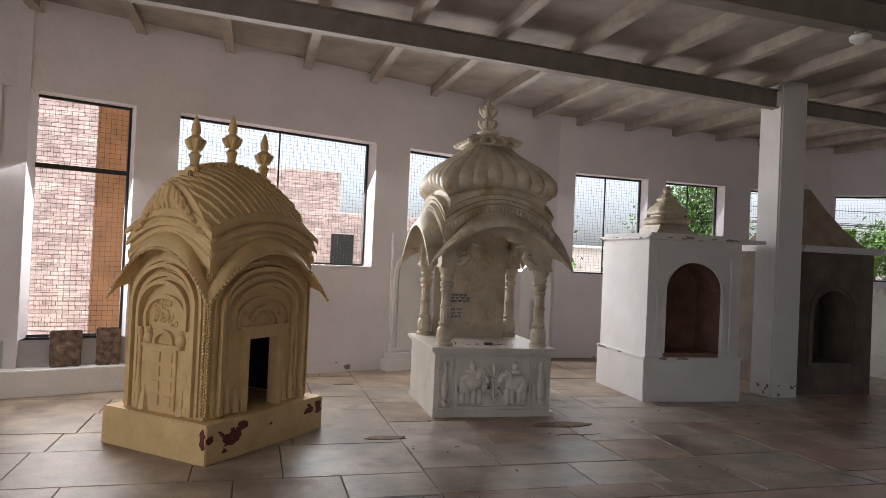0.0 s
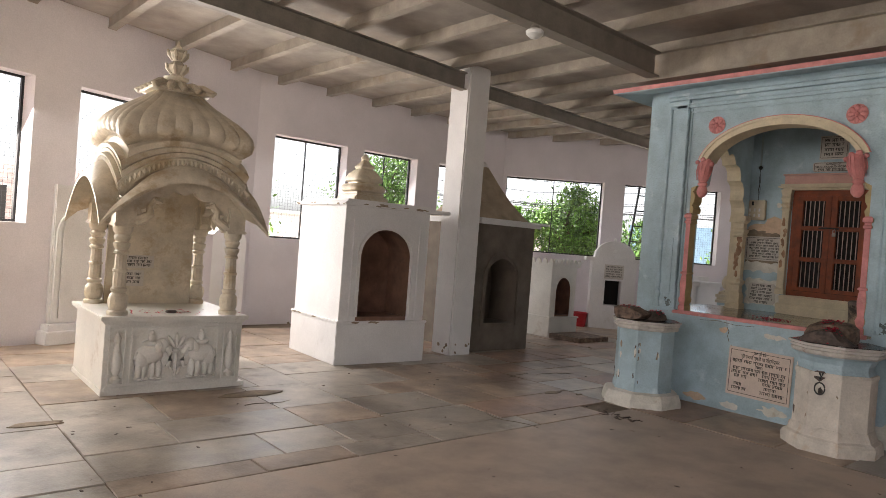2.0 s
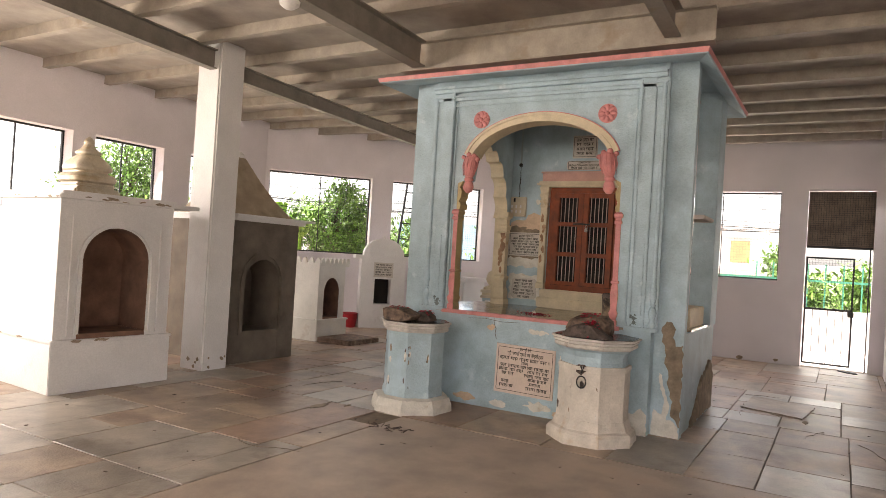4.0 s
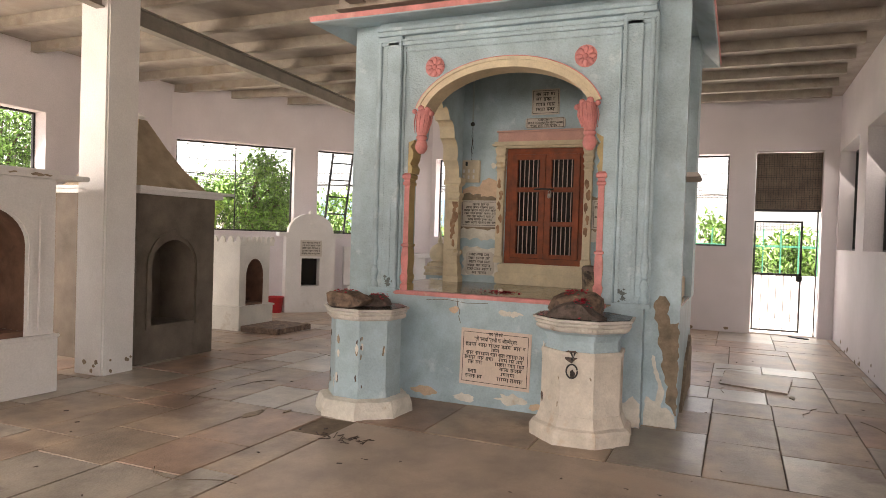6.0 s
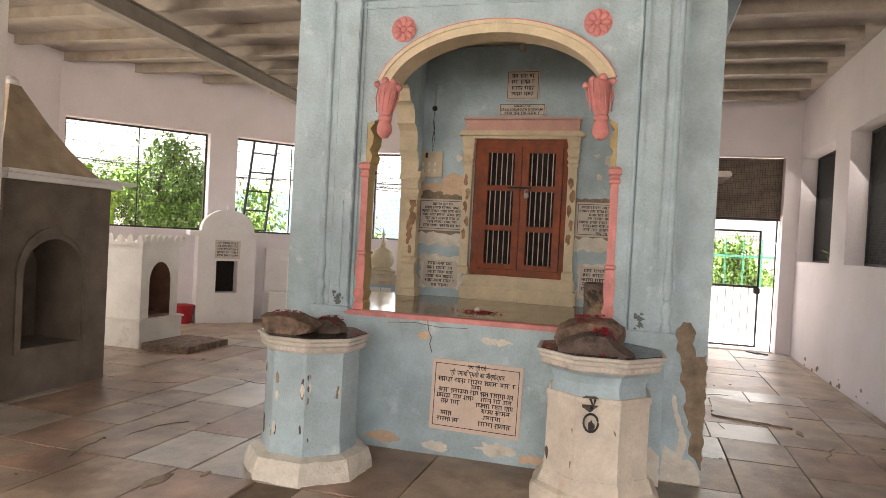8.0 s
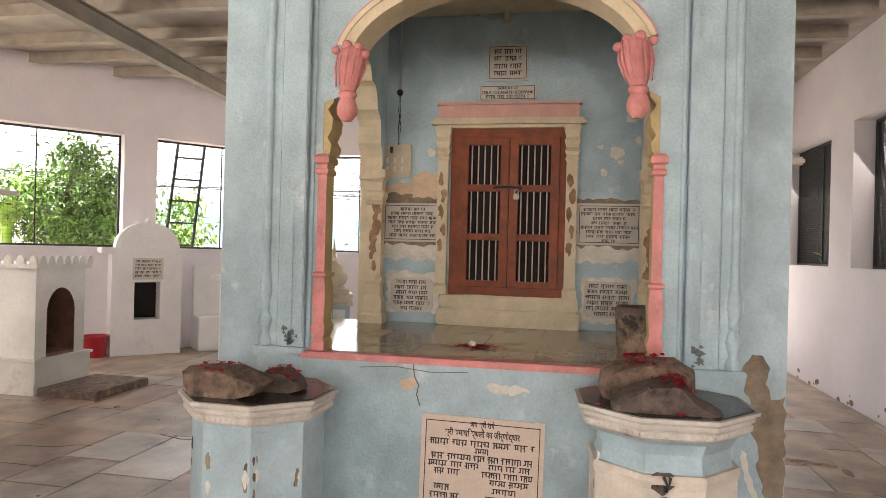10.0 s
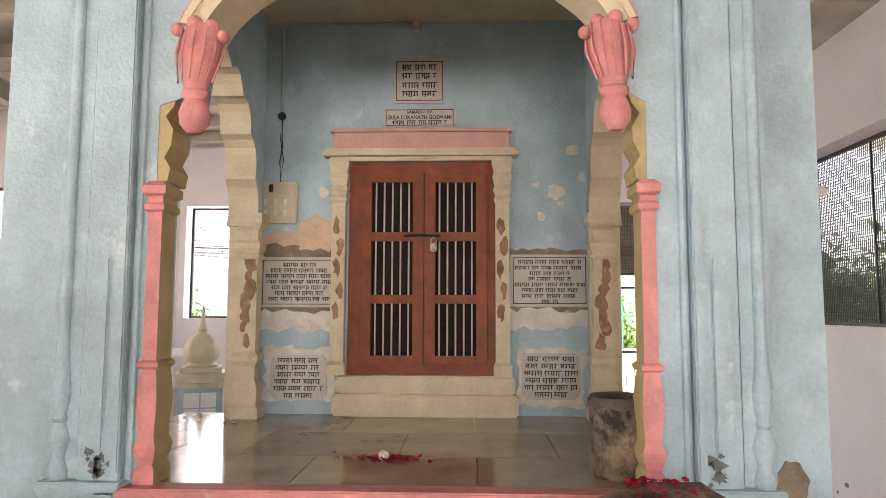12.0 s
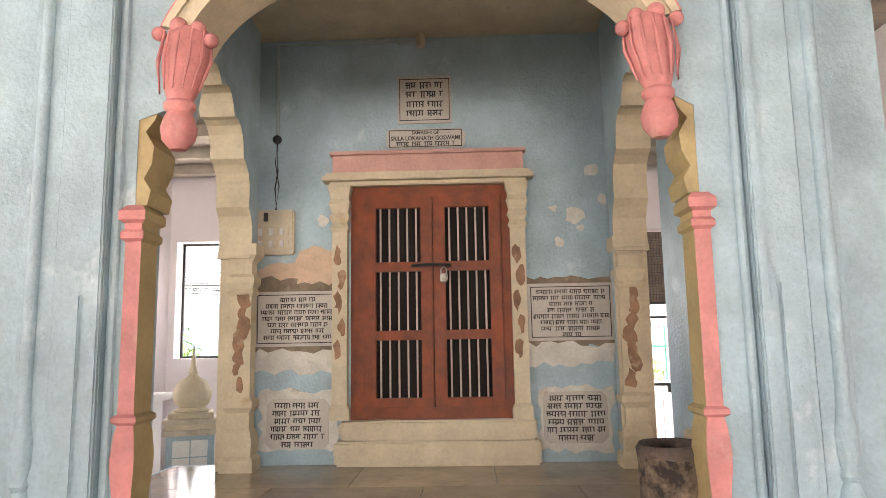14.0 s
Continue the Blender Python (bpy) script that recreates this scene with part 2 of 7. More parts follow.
# u along x, v up, w along -y: for faces that look to -y
FACE_Y = Matrix(((1, 0, 0, 0), (0, 0, -1, 0), (0, 1, 0, 0), (0, 0, 0, 1)))


# ---- the hall ----
HEAD, CEIL = 3.12, 4.05
LIGHT = {"wall_a": 14.0, "wall_b": 2.0, "wall_c": 0.8, "wall_d": 1.0, "wall_e": 0.8, "wall_f": 0, "wall_g": 0.6, "wall_h": 8.2, "wall_i": 0}


def along(p0, p1):
    """Frame of a wall: s along it, d outward, z up."""
    u = Vector((p1[0] - p0[0], p1[1] - p0[1], 0))
    n = u.length
    u.normalize()
    return Matrix(((u.x, -u.y, 0, p0[0]), (u.y, u.x, 0, p0[1]), (0, 0, 1, 0), (0, 0, 0, 1))), n


def wall(name, p0, p1, holes, thick=0.3, height=4.3, ext=(0.0, 0.0)):
    """A wall on the inner line p0-p1 (outside is to the left of it), with holes (s0, s1, z0, z1)."""
    m, n = along(p0, p1)
    bm = bmesh.new()
    s = -ext[0]
    for s0, s1, z0, z1 in sorted(holes):
        box(bm, s, s0, 0, thick, -0.1, height, m)
        if z0 > 0:
            box(bm, s0, s1, 0, thick, -0.1, z0, m)
        box(bm, s0, s1, 0, thick, z1, height, m)
        s = s1
    box(bm, s, n + ext[1], 0, thick, -0.1, height, m)
    bmesh.ops.remove_doubles(bm, verts=bm.verts, dist=1e-4)
    return tagged(link(name, bm, WALL), "pale lilac-white plastered wall, scuffed near the floor", "wall", kind="structure")


A0, A1, B1, C1, D1 = (-1.78, 8.08), (5.45, 10.76), (11.25, 10.95), (15.05, 7.6), (15.05, 0.18)
E1, F1, G1 = (9.3, 0.18), (9.3, -3.2), (-4.0, -3.2)
SILL_L, SILL = 1.42, 1.5
HOLES = {
    "wall_a": (A0, A1, [(-0.12, 1.13, 0.55, HEAD), (1.6, 4.2, SILL_L, HEAD), (4.75, 7.35, SILL_L, HEAD)]),
    "wall_b": (A1, B1, [(0.32, 1.74, SILL_L, HEAD), (2.1, 3.36, SILL_L, HEAD), (3.93, 5.38, SILL_L, HEAD)]),
    "wall_c": (B1, C1, [(0.08, 2.2, SILL, HEAD), (2.65, 4.72, SILL, HEAD)]),
    "wall_d": (C1, D1, [(0.1, 1.6, SILL, HEAD), (2.1, 3.3, SILL, HEAD), (3.7, 5.74, SILL, HEAD), (6.17, 7.2, 0.0, HEAD + 0.04)]),
    "wall_e": (D1, E1, [(0.1, 2.0, SILL, HEAD), (2.66, 4.9, SILL, HEAD)]),
    "wall_f": (E1, F1, []),
    # Walls g and h stay out of view; their openings are added for light.
    "wall_g": (F1, G1, [(7.4, 9.6, 0.0, HEAD), (10.2, 12.6, 0.9, HEAD)]),
    "wall_h": (G1, (-4.0, 8.08), [(1.5, 4.0, SILL, HEAD), (5.0, 8.0, SILL, HEAD)]),
    "wall_i": ((-4.0, 8.08), A0, []),
}
for k, (p, q, h) in HOLES.items():
    wall(k, p, q, h, ext=(0.0 if k == "wall_f" else 0.24 if k == "wall_a" else 0.12, 0.12 if k not in ("wall_e",) else 0.3))

for k, (p, q, h) in HOLES.items():
    for s0, s1, z0, z1 in h:
        opening_lamp("sky_fill", p, q, s0, s1, max(z0, 0.1), z1, LIGHT[k])

bm = bmesh.new()
box(bm, -4.2, 15.35, -3.4, 11.05, -0.3, -0.006)
tagged(link("floor", bm, JOINT), "worn brown-grey sandstone floor", "floor", kind="structure")
bm = boxes((-4.4, 15.6, -3.6, 11.3, CEIL, CEIL + 0.05))
tagged(link("ceiling", bm, SHEET), "stained pale roofing-sheet ceiling", "ceiling", kind="structure")
bm = bmesh.new()
box(bm, -200, 200, -200, 200, -0.8, -0.4)
tagged(link("ground", bm, EARTH), "bare earth ground outside", "ground", kind="structure")

# purlins and beams
PURLINS = [-3.5, -2.6, -1.66, -0.72, 0.2, 1.13, 2.05, 2.98, 3.92, 4.87, 5.77, 6.7, 7.66, 8.58, 9.5, 10.4, 11.3, 12.03, 12.8, 13.65, 14.4]
for x in PURLINS:
    y1 = 10.76 if x > 5.45 else 8.08 + (x + 1.78) * 0.371
    if x > 11.25:
        y1 = 10.95 - (x - 11.25) * 0.88
    y0 = 0.40 if x > 9.3 else -3.1
    bm = boxes((x - 0.03, x + 0.03, y0, y1 + 0.1, 3.93, CEIL), (x - 0.034, x + 0.07, y0, y1 + 0.1, 3.918, 3.932))
    tagged(link("purlin", bm, PURLIN), "dull cream steel roof purlin", "purlin", "roof purlins", "structure")


def ibeam(name, p, q, z0, h, w, mat):
    m, n = along(p, q)
    f, e, z1 = w / 2, 0.012, z0 + h
    o = [(-f, z0), (f, z0), (f, z0 + 0.015), (e, z0 + 0.015), (e, z1 - 0.015), (f, z1 - 0.015), (f, z1), (-f, z1), (-f, z1 - 0.015), (-e, z1 - 0.015), (-e, z0 + 0.015), (-f, z0 + 0.015)]
    bm = rings(bmesh.new(), [[m @ Vector((q, a, b)) for a, b in o] for q in (0, n)])
    return tagged(link(name, bm, mat), "brown-grey painted steel roof beam", "beam", "roof beams", "structure")


ibeam("roof_beam", (-1.7, 6.55), (7.0, 7.6), 3.69, 0.24, 0.12, STEEL)
ibeam("roof_beam", (7.38, 7.66), (13.5, 8.12), 3.66, 0.2, 0.12, STEEL)
ibeam("roof_beam", (-3.0, 4.5), (7.52, 4.95), 3.63, 0.28, 0.16, STEEL)
ibeam("roof_beam", (-3.0, 1.8), (7.52, 2.25), 3.66, 0.26, 0.14, STEEL)
ibeam("roof_girder", (7.6, 1.9), (7.6, 5.2), 3.6, 0.32, 0.16, PURLIN)
tagged(link("roof_post", boxes((7.66, 7.9, 2.08, 2.32, 3.63, CEIL - 0.003), bevel=0.01), WHITE), "short white post between shrine roof and ceiling", "post", kind="structure")

bm = boxes((6.98, 7.38, 7.48, 7.88, -0.05, CEIL), bevel=0.02)
tagged(link("column", bm, WHITE), "square whitewashed column with chipped base", "column", kind="structure")

def blob(outline_r, cy, cz, sides, seed, sy=1.0, sz=1.0):
    """An uneven closed outline round a centre."""
    r = random.Random(seed)
    return [(cy + sy * outline_r * (0.72 + 0.5 * r.random()) * math.cos(2 * math.pi * i / sides), cz + sz * outline_r * (0.72 + 0.5 * r.random()) * math.sin(2 * math.pi * i / sides)) for i in range(sides)]


def jagged(radius, cu, cv, sides, seed, su=1.0, sv=1.0):
    """A torn, many-cornered patch."""
    r = random.Random(seed)
    n = sides * 2
    return [(cu + su * radius * r.uniform(0.45, 1.35) * math.cos(2 * math.pi * i / n), cv + sv * radius * r.uniform(0.45, 1.35) * math.sin(2 * math.pi * i / n)) for i in range(n)]


def fray(outline, seed, step=0.012, amp=0.008):
    """The same outline with its edge torn into small bites."""
    o = []
    for k, (a, b) in enumerate(outline):
        c, d = outline[(k + 1) % len(outline)]
        n_ = max(1, int(math.hypot(c - a, d - b) / step))
        for q in range(n_):
            u, v = a + (c - a) * q / n_, b + (d - b) * q / n_
            w = Vector((u * 22, v * 22, seed * 3.7))
            o.append((u + amp * 2 * noise.noise(w), v + amp * 2 * noise.noise(w + Vector((7, 3, 1)))))
    return o


def ragged(y0, y1, z0, z1, seed, step=0.04, amp=0.02):
    """A rectangle with a torn edge."""
    r = random.Random(seed)
    j = lambda: r.uniform(-amp, amp)
    n, k = max(2, int((y1 - y0) / step)), max(2, int((z1 - z0) / step))
    o = [(y0 + (y1 - y0) * i / n + j() * 0.4, z0 + j()) for i in range(n)]
    o += [(y1 + j(), z0 + (z1 - z0) * i / k + j() * 0.4) for i in range(k)]
    o += [(y1 - (y1 - y0) * i / n + j() * 0.4, z1 + j()) for i in range(n)]
    return o + [(y0 + j(), z1 - (z1 - z0) * i / k + j() * 0.4) for i in range(k)]


def on_x(x):
    """Places (u, v, w) as y, z and out of a face at x that looks to -x."""
    return Matrix.Translation((x, 0, 0)) @ FACE_X


def words(text, size, width, m, parent, mat=INK, name="lettering"):
    """Raised lettering of the built-in font, fitted to a width; u to the right of the reader."""
    cu = bpy.data.curves.new("text", "FONT")
    cu.body, cu.size, cu.align_x, cu.align_y, cu.resolution_u = text, size, "CENTER", "CENTER", 2
    cu.offset = size * 0.022
    tmp = bpy.data.objects.new("text", cu)
    scene.collection.objects.link(tmp)
    bpy.context.view_layer.update()
    me = bpy.data.meshes.new_from_object(tmp.evaluated_get(bpy.context.evaluated_depsgraph_get()))
    bpy.data.objects.remove(tmp)
    xs = [v.co.x for v in me.vertices] or [0, 1]
    k = width / max(1e-4, max(xs) - min(xs))
    me.transform(m @ Matrix.Diagonal((min(k, 1.6), 1, 1, 1)))
    me.materials.clear()
    me.materials.append(mat)
    ob = new(name, me)
    ob.parent = parent
    return ob


def scribble(bm, u0, u1, v, h, m, seed):
    """One line of lettering too small to read, as plain bars."""
    r = random.Random(seed)
    u = u0
    while u < u1 - h * 0.5:
        w = min(u1 - u, h * r.uniform(1.5, 3.6))
        box(bm, u, u + w, v + h * 0.36, v + h * 0.5, 0, 0.002, m)
        x = u + h * 0.15
        while x < u + w - h * 0.1:
            a = r.uniform(-0.5, -0.2)
            box(bm, x, x + h * 0.17, v + h * a, v + h * 0.38, 0, 0.002, m)
            if r.random() < 0.6:
                b = r.uniform(-0.3, 0.1)
                box(bm, x - h * 0.2, x + h * 0.1, v + h * b, v + h * (b + 0.15), 0, 0.002, m)
            x += h * r.uniform(0.32, 0.55)
        u += w + h * 0.45


# readers face +x: their right is -y
def sign_face(x, yc, zc):
    return Matrix(((0, 0, -1, x), (-1, 0, 0, yc), (0, 1, 0, zc), (0, 0, 0, 1)))


def petals(bm, c, spread, n, seed, z=0.0):
    r = random.Random(seed)
    for _ in range(n):
        x, y = c[0] + r.gauss(0, spread[0]), c[1] + r.gauss(0, spread[1])
        a, s = r.uniform(0, 6.28), r.uniform(0.006, 0.012)
        zz = c[2] + r.uniform(0, 0.012)
        q = pose(x, y, zz, r.uniform(-25, 25), r.uniform(-25, 25), math.degrees(a))
        vs = [bm.verts.new(q @ Vector(p)) for p in ((-s, -s * 0.6, 0), (0, -s, 0.002), (s, -s * 0.3, 0.003), (s * 0.9, s * 0.6, 0.001), (0, s, 0.003), (-s, s * 0.5, 0.002))]
        f = bm.faces.new(vs)
        bmesh.ops.extrude_face_region(bm, geom=[f])


# ---- windows ----
def window(name, wall_key, hole, depth=0.24, label="window opening with black iron frame and wire mesh", bars=(0.5,), cell=0.05, wire=0.0011, rail=()):
    p, q, hs = HOLES[wall_key]
    m, _ = along(p, q)
    s0, s1, z0, z1 = hs[hole]
    root = tagged(new(name), label, "window", kind="structure")
    root.matrix_basis = m @ Matrix.Translation((s0, depth, z0))
    w, h, f = s1 - s0, z1 - z0, 0.028
    bm = boxes((0, w, -0.02, 0.02, 0, f), (0, w, -0.02, 0.02, h - f, h), (0, f, -0.02, 0.02, f, h - f), (w - f, w, -0.02, 0.02, f, h - f))
    for b in bars:
        box(bm, w * b - 0.008, w * b + 0.008, -0.01, 0.01, f, h - f)
    for b in rail:
        box(bm, f, w - f, -0.022, 0.022, h * b - 0.025, h * b + 0.025)
    part("window_frame", bm, BLACK, root)
    bm = bmesh.new()
    for i in range(1, int(w / cell)):
        box(bm, i * cell - wire, i * cell + wire, 0.012 - wire, 0.012 + wire, f, h - f)
    for i in range(1, int(h / cell)):
        box(bm, f, w - f, 0.016 - wire, 0.016 + wire, i * cell - wire, i * cell + wire)
    part("wire_mesh", bm, BLACK, root, "thin rusted wire mesh")
    return root


n = 0
for key in ("wall_a", "wall_b", "wall_c", "wall_d", "wall_e"):
    for i, hole in enumerate(HOLES[key][2]):
        n += 1
        if (key, i) in (("wall_d", 3), ("wall_a", 0)):
            continue
        if key == "wall_e":
            window("window_%d" % n, key, i, label="window opening with dense dusty wire mesh", cell=0.03, wire=0.004)
        else:
            window("window_%d" % n, key, i)
window("window_grille", "wall_a", 0, label="tall iron-framed mesh grille with bolts beside it", bars=(), rail=(0.71,), cell=0.055, wire=0.0011)

# ---- gate ----
gate = tagged(new("door_1"), "open iron gate with mesh transom panel above", "gate", kind="structure")
gate.matrix_basis = pose(15.27, 0.4, 0)
bm = boxes((-0.02, 0.02, 0, 1.02, 2.17, 3.15))
part("transom_panel", bm, RUSTMESH, gate, "dusty brown mesh-covered panel")
bm = bmesh.new()
for i in range(26):
    box(bm, -0.026, -0.021, 0.02 + i * 0.04, 0.024 + i * 0.04, 2.19, 3.13)
    box(bm, -0.028, -0.023, 0.01, 1.01, 2.19 + i * 0.038, 2.194 + i * 0.038)
part("panel_mesh", bm, BLACK, gate)
part("transom_bar", boxes((-0.03, 0.03, 0, 1.02, 2.13, 2.17)), BLACK, gate)
leaf = part("gate_leaf", boxes((-0.02, 0.02, 0.26, 1.02, 0.05, 0.08), (-0.02, 0.02, 0.26, 1.02, 1.02, 1.06), (-0.02, 0.02, 0.26, 1.02, 1.94, 1.97), (-0.02, 0.02, 0.26, 0.29, 0.08, 1.94), (-0.02, 0.02, 0.99, 1.02, 0.08, 1.94)), BLACK, gate)
bm = bmesh.new()
for i in range(1, 6):
    box(bm, -0.006, 0.006, 0.29 + i * 0.117 - 0.006, 0.29 + i * 0.117 + 0.006, 0.08, 1.02)
for i in range(1, 16):
    box(bm, 0.004, 0.008, 0.29 + i * 0.045 - 0.0015, 0.29 + i * 0.045 + 0.0015, 1.06, 1.94)
for i in range(1, 20):
    box(bm, 0.004, 0.008, 0.29, 0.99, 1.06 + i * 0.045 - 0.0015, 1.06 + i * 0.045 + 0.0015)
part("gate_bars", bm, BLACK, leaf)
part("latch", boxes((-0.04, 0.03, 0.24, 0.34, 0.93, 1.03), bevel=0.01), BLACK, leaf)
part("gate_post", boxes((-0.015, 0.015, 0.03, 0.05, 0, 2.13)), BLACK, gate)

# ---- sandals and threshold ----
bm = bmesh.new()
for dx, dy, a in ((0, 0, 20), (0.03, 0.12, 40)):
    box(bm, -0.12, 0.12, -0.045, 0.045, 0.0, 0.025, pose(14.85 + dx, 0.62 + dy, 0.0, 0, 0, a), 0.01)
tagged(link("sandals", bm, BLACK), "pair of dark sandals lying by the gate", "sandals")

# ---- column chips ----
col = bpy.data.objects["column"]
for i in range(9):
    r = random.Random(i)
    f = i % 2
    u, v = r.uniform(0.03, 0.37), r.uniform(0.03, 0.16)
    bm = bmesh.new()
    if f:
        prism(blob(r.uniform(0.012, 0.03), 7.48 + u, v, 9, i), 0.003, on_x(6.98), bm)
    else:
        prism(blob(r.uniform(0.012, 0.03), 6.98 + u, v, 9, i), 0.003, Matrix.Translation((0, 7.48, 0)) @ FACE_Y, bm)
    part("chip", bm, MORTAR, col)


# ---- blue shrine ----
shrine = thing("blue_shrine", pose(0, 0, 0), "pale blue plastered shrine house with pink and cream arch", "shrine")
X0, X1, X2, X3 = 7.87, 8.06, 9.44, 9.75
YR, YL = 2.085, 5.215
XP = 7.955
arch = []
for i in range(25):
    a = math.pi * i / 24
    arch.append((3.63 + 0.80 * math.cos(a), 2.58 + 0.47 * math.sin(a)))
opening = [(4.565, 1.0), (4.565, 2.40), (4.45, 2.44)] + arch[1:-1] + [(2.81, 2.44), (2.74, 2.40), (2.74, 1.0)]
# front wall: outline with the arched doorway cut out of it
outline = [(YL, 0.0), (YL, 3.6), (YR, 3.6), (YR, 0.0), (2.74, 0.0)] + opening[::-1] + [(4.565, 0.0)]
bm = prism([(u, v) for u, v in outline], X1 - XP, on_x(X1))
front = part("front_wall", bm, BLUE, shrine)
inner = [(4.905, 0.985), (4.905, 3.6), (2.335, 3.6), (2.335, 0.985), (2.74, 0.985)] + [(u, max(v, 0.985)) for u, v in opening[::-1]] + [(4.565, 0.985)]
part("front_panel", prism(inner, XP - X0 + 0.004, on_x(XP + 0.004)), BLUE, shrine, "raised front panel round the arch")
part("base_panel", boxes((X0 - 0.05, X1, 2.36, 4.91, 0, 0.985), bevel=0.006), BLUE, shrine, "pale blue base with chipped plaster")
part("platform_core", boxes((X1 + 0.002, X3 - 0.002, YR + 0.02, YL - 0.02, 0, 0.975)), BLUE, shrine)
part("back_wall", boxes((9.55, X3, 2.67, 4.69, 0.975, 3.6)), BLUE, shrine)
part("back_pier", boxes((9.35, X3 - 0.001, YR, 2.32, 0.978, 3.6), bevel=0.01), BLUE, shrine)
for y0, y1 in ((2.53, 2.669), (4.691, 4.83)):
    part("back_corner", boxes((X2 + 0.001, X3 - 0.003, y0, y1, 0.977, 3.6)), BLUE, shrine)
# side walls with scalloped arches
foil = []
ks = 9
for i in range(ks):
    for j in range(5):
        a = math.pi * (i + j / 5) / ks
        b = 1 + 0.075 * math.sin(math.pi * j / 5)
        foil.append((8.74 + 0.58 * b * math.cos(a), 2.12 + 0.80 * b * math.sin(a)))
foil.append((8.74 - 0.58, 2.12))
for y0, nm in ((4.645, "side_wall"), (2.51, "side_wall")):
    o = [(X2, 0.98), (X2, 3.6), (X1, 3.6), (X1, 0.98), (8.1, 0.98)] + [(8.1, 2.12)] + foil[::-1] + [(9.38, 2.12), (9.38, 0.98)]
    bm = prism(o, 0.18, Matrix.Translation((0, y0 + 0.18, 0)) @ FACE_Y)
    bm.faces.ensure_lookup_table()
    bmesh.ops.recalc_face_normals(bm, faces=bm.faces)
    for f in bm.faces:
        c = f.calc_center_median()
        if abs(f.normal.y) < 0.3 and 8.07 < c.x < 9.43 and c.z < 3.2:
            f.material_index = 1
    part(nm, bm, (BLUE, CREAM), shrine, "scalloped side arch, cream inside")
part("inner_ceiling", boxes((X1 + 0.002, 9.548, 2.68, 4.68, 3.45, 3.5)), CREAM, shrine, "stained ochre ceiling")
part("roof_slab", boxes((X1 + 0.002, X3 - 0.002, YR + 0.002, YL - 0.002, 3.6, 3.63)), BLUE, shrine)
# eave
def rect(x0, x1, y0, y1, z):
    return [(x0, y0, z), (x1, y0, z), (x1, y1, z), (x0, y1, z)]


bm = rings(bmesh.new(), [rect(7.97, 9.7, 2.1, 5.19, 3.56), rect(7.42, 10.12, 1.93, 5.38, 3.46), rect(7.41, 10.13, 1.92, 5.39, 3.47)], cap=False)
part("eave_underside", bm, BLUE, shrine)
bm = rings(bmesh.new(), [rect(7.41, 10.13, 1.92, 5.39, 3.47), rect(7.40, 10.14, 1.91, 5.40, 3.515), rect(7.85, 9.75, 2.06, 5.18, 3.625)], cap=False)
part("eave_edge", bm, PINK, shrine, "pink painted edge of the eave")

# pilasters and mouldings of the front
def flipy(y):
    return 7.24 - y


for k in (0, 1):
    Y = (lambda y: y) if k == 0 else flipy
    def yb(x0, x1, y0, y1, z0, z1, bevel=0.006):
        a, b = sorted((Y(y0), Y(y1)))
        return boxes((x0, x1, a, b, z0, z1), bevel=bevel)
    pil = part("pilaster", yb(X0 - 0.035, X0 + 0.01, 4.64, 4.80, 1.0, 3.40), BLUE, shrine)
    part("pilaster_strip", yb(X0 - 0.052, X0 - 0.033, 4.64, 4.675, 1.05, 3.38), BLUE, pil)
    part("pilaster_panel", yb(X0 - 0.045, X0 - 0.033, 4.705, 4.775, 1.12, 1.82), BLUE, pil)
    part("pilaster_base", yb(X0 - 0.075, X0 + 0.01, 4.62, 4.93, 0.985, 1.02), BLUE, pil)
    part("outer_strip", yb(X0 - 0.02, X0 + 0.01, 4.80, 4.92, 1.02, 3.40), BLUE, pil)
    prof = [(0.001, 1.02), (0.035, 1.02), (0.04, 1.05), (0.024, 1.09), (0.03, 1.12), (0.042, 1.16), (0.03, 1.2), (0.022, 1.22), (0.03, 1.235), (0.022, 1.25), (0.034, 1.3), (0.036, 1.36), (0.024, 1.44), (0.022, 1.5), (0.022, 3.35), (0.001, 3.35)]
    part("colonnette", lathe(prof, 10, at=(X0 - 0.02, Y(4.875), 0)), BLUE, pil, smooth=True)
    part("inner_bead", lathe([(0.001, 1.02), (0.014, 1.02), (0.014, 3.3), (0.001, 3.3)], 8, at=(X0 - 0.006, Y(4.62), 0)), BLUE, pil, smooth=True)
for z0, z1, w in ((3.25, 3.275, 0.018), (3.31, 3.345, 0.035), (3.345, 3.365, 0.05), (3.40, 3.44, 0.06), (3.44, 3.47, 0.085)):
    part("frieze_band", boxes((X0 - w, X0 + 0.01, 2.34, 4.90, z0, z1), bevel=0.005), BLUE, shrine)


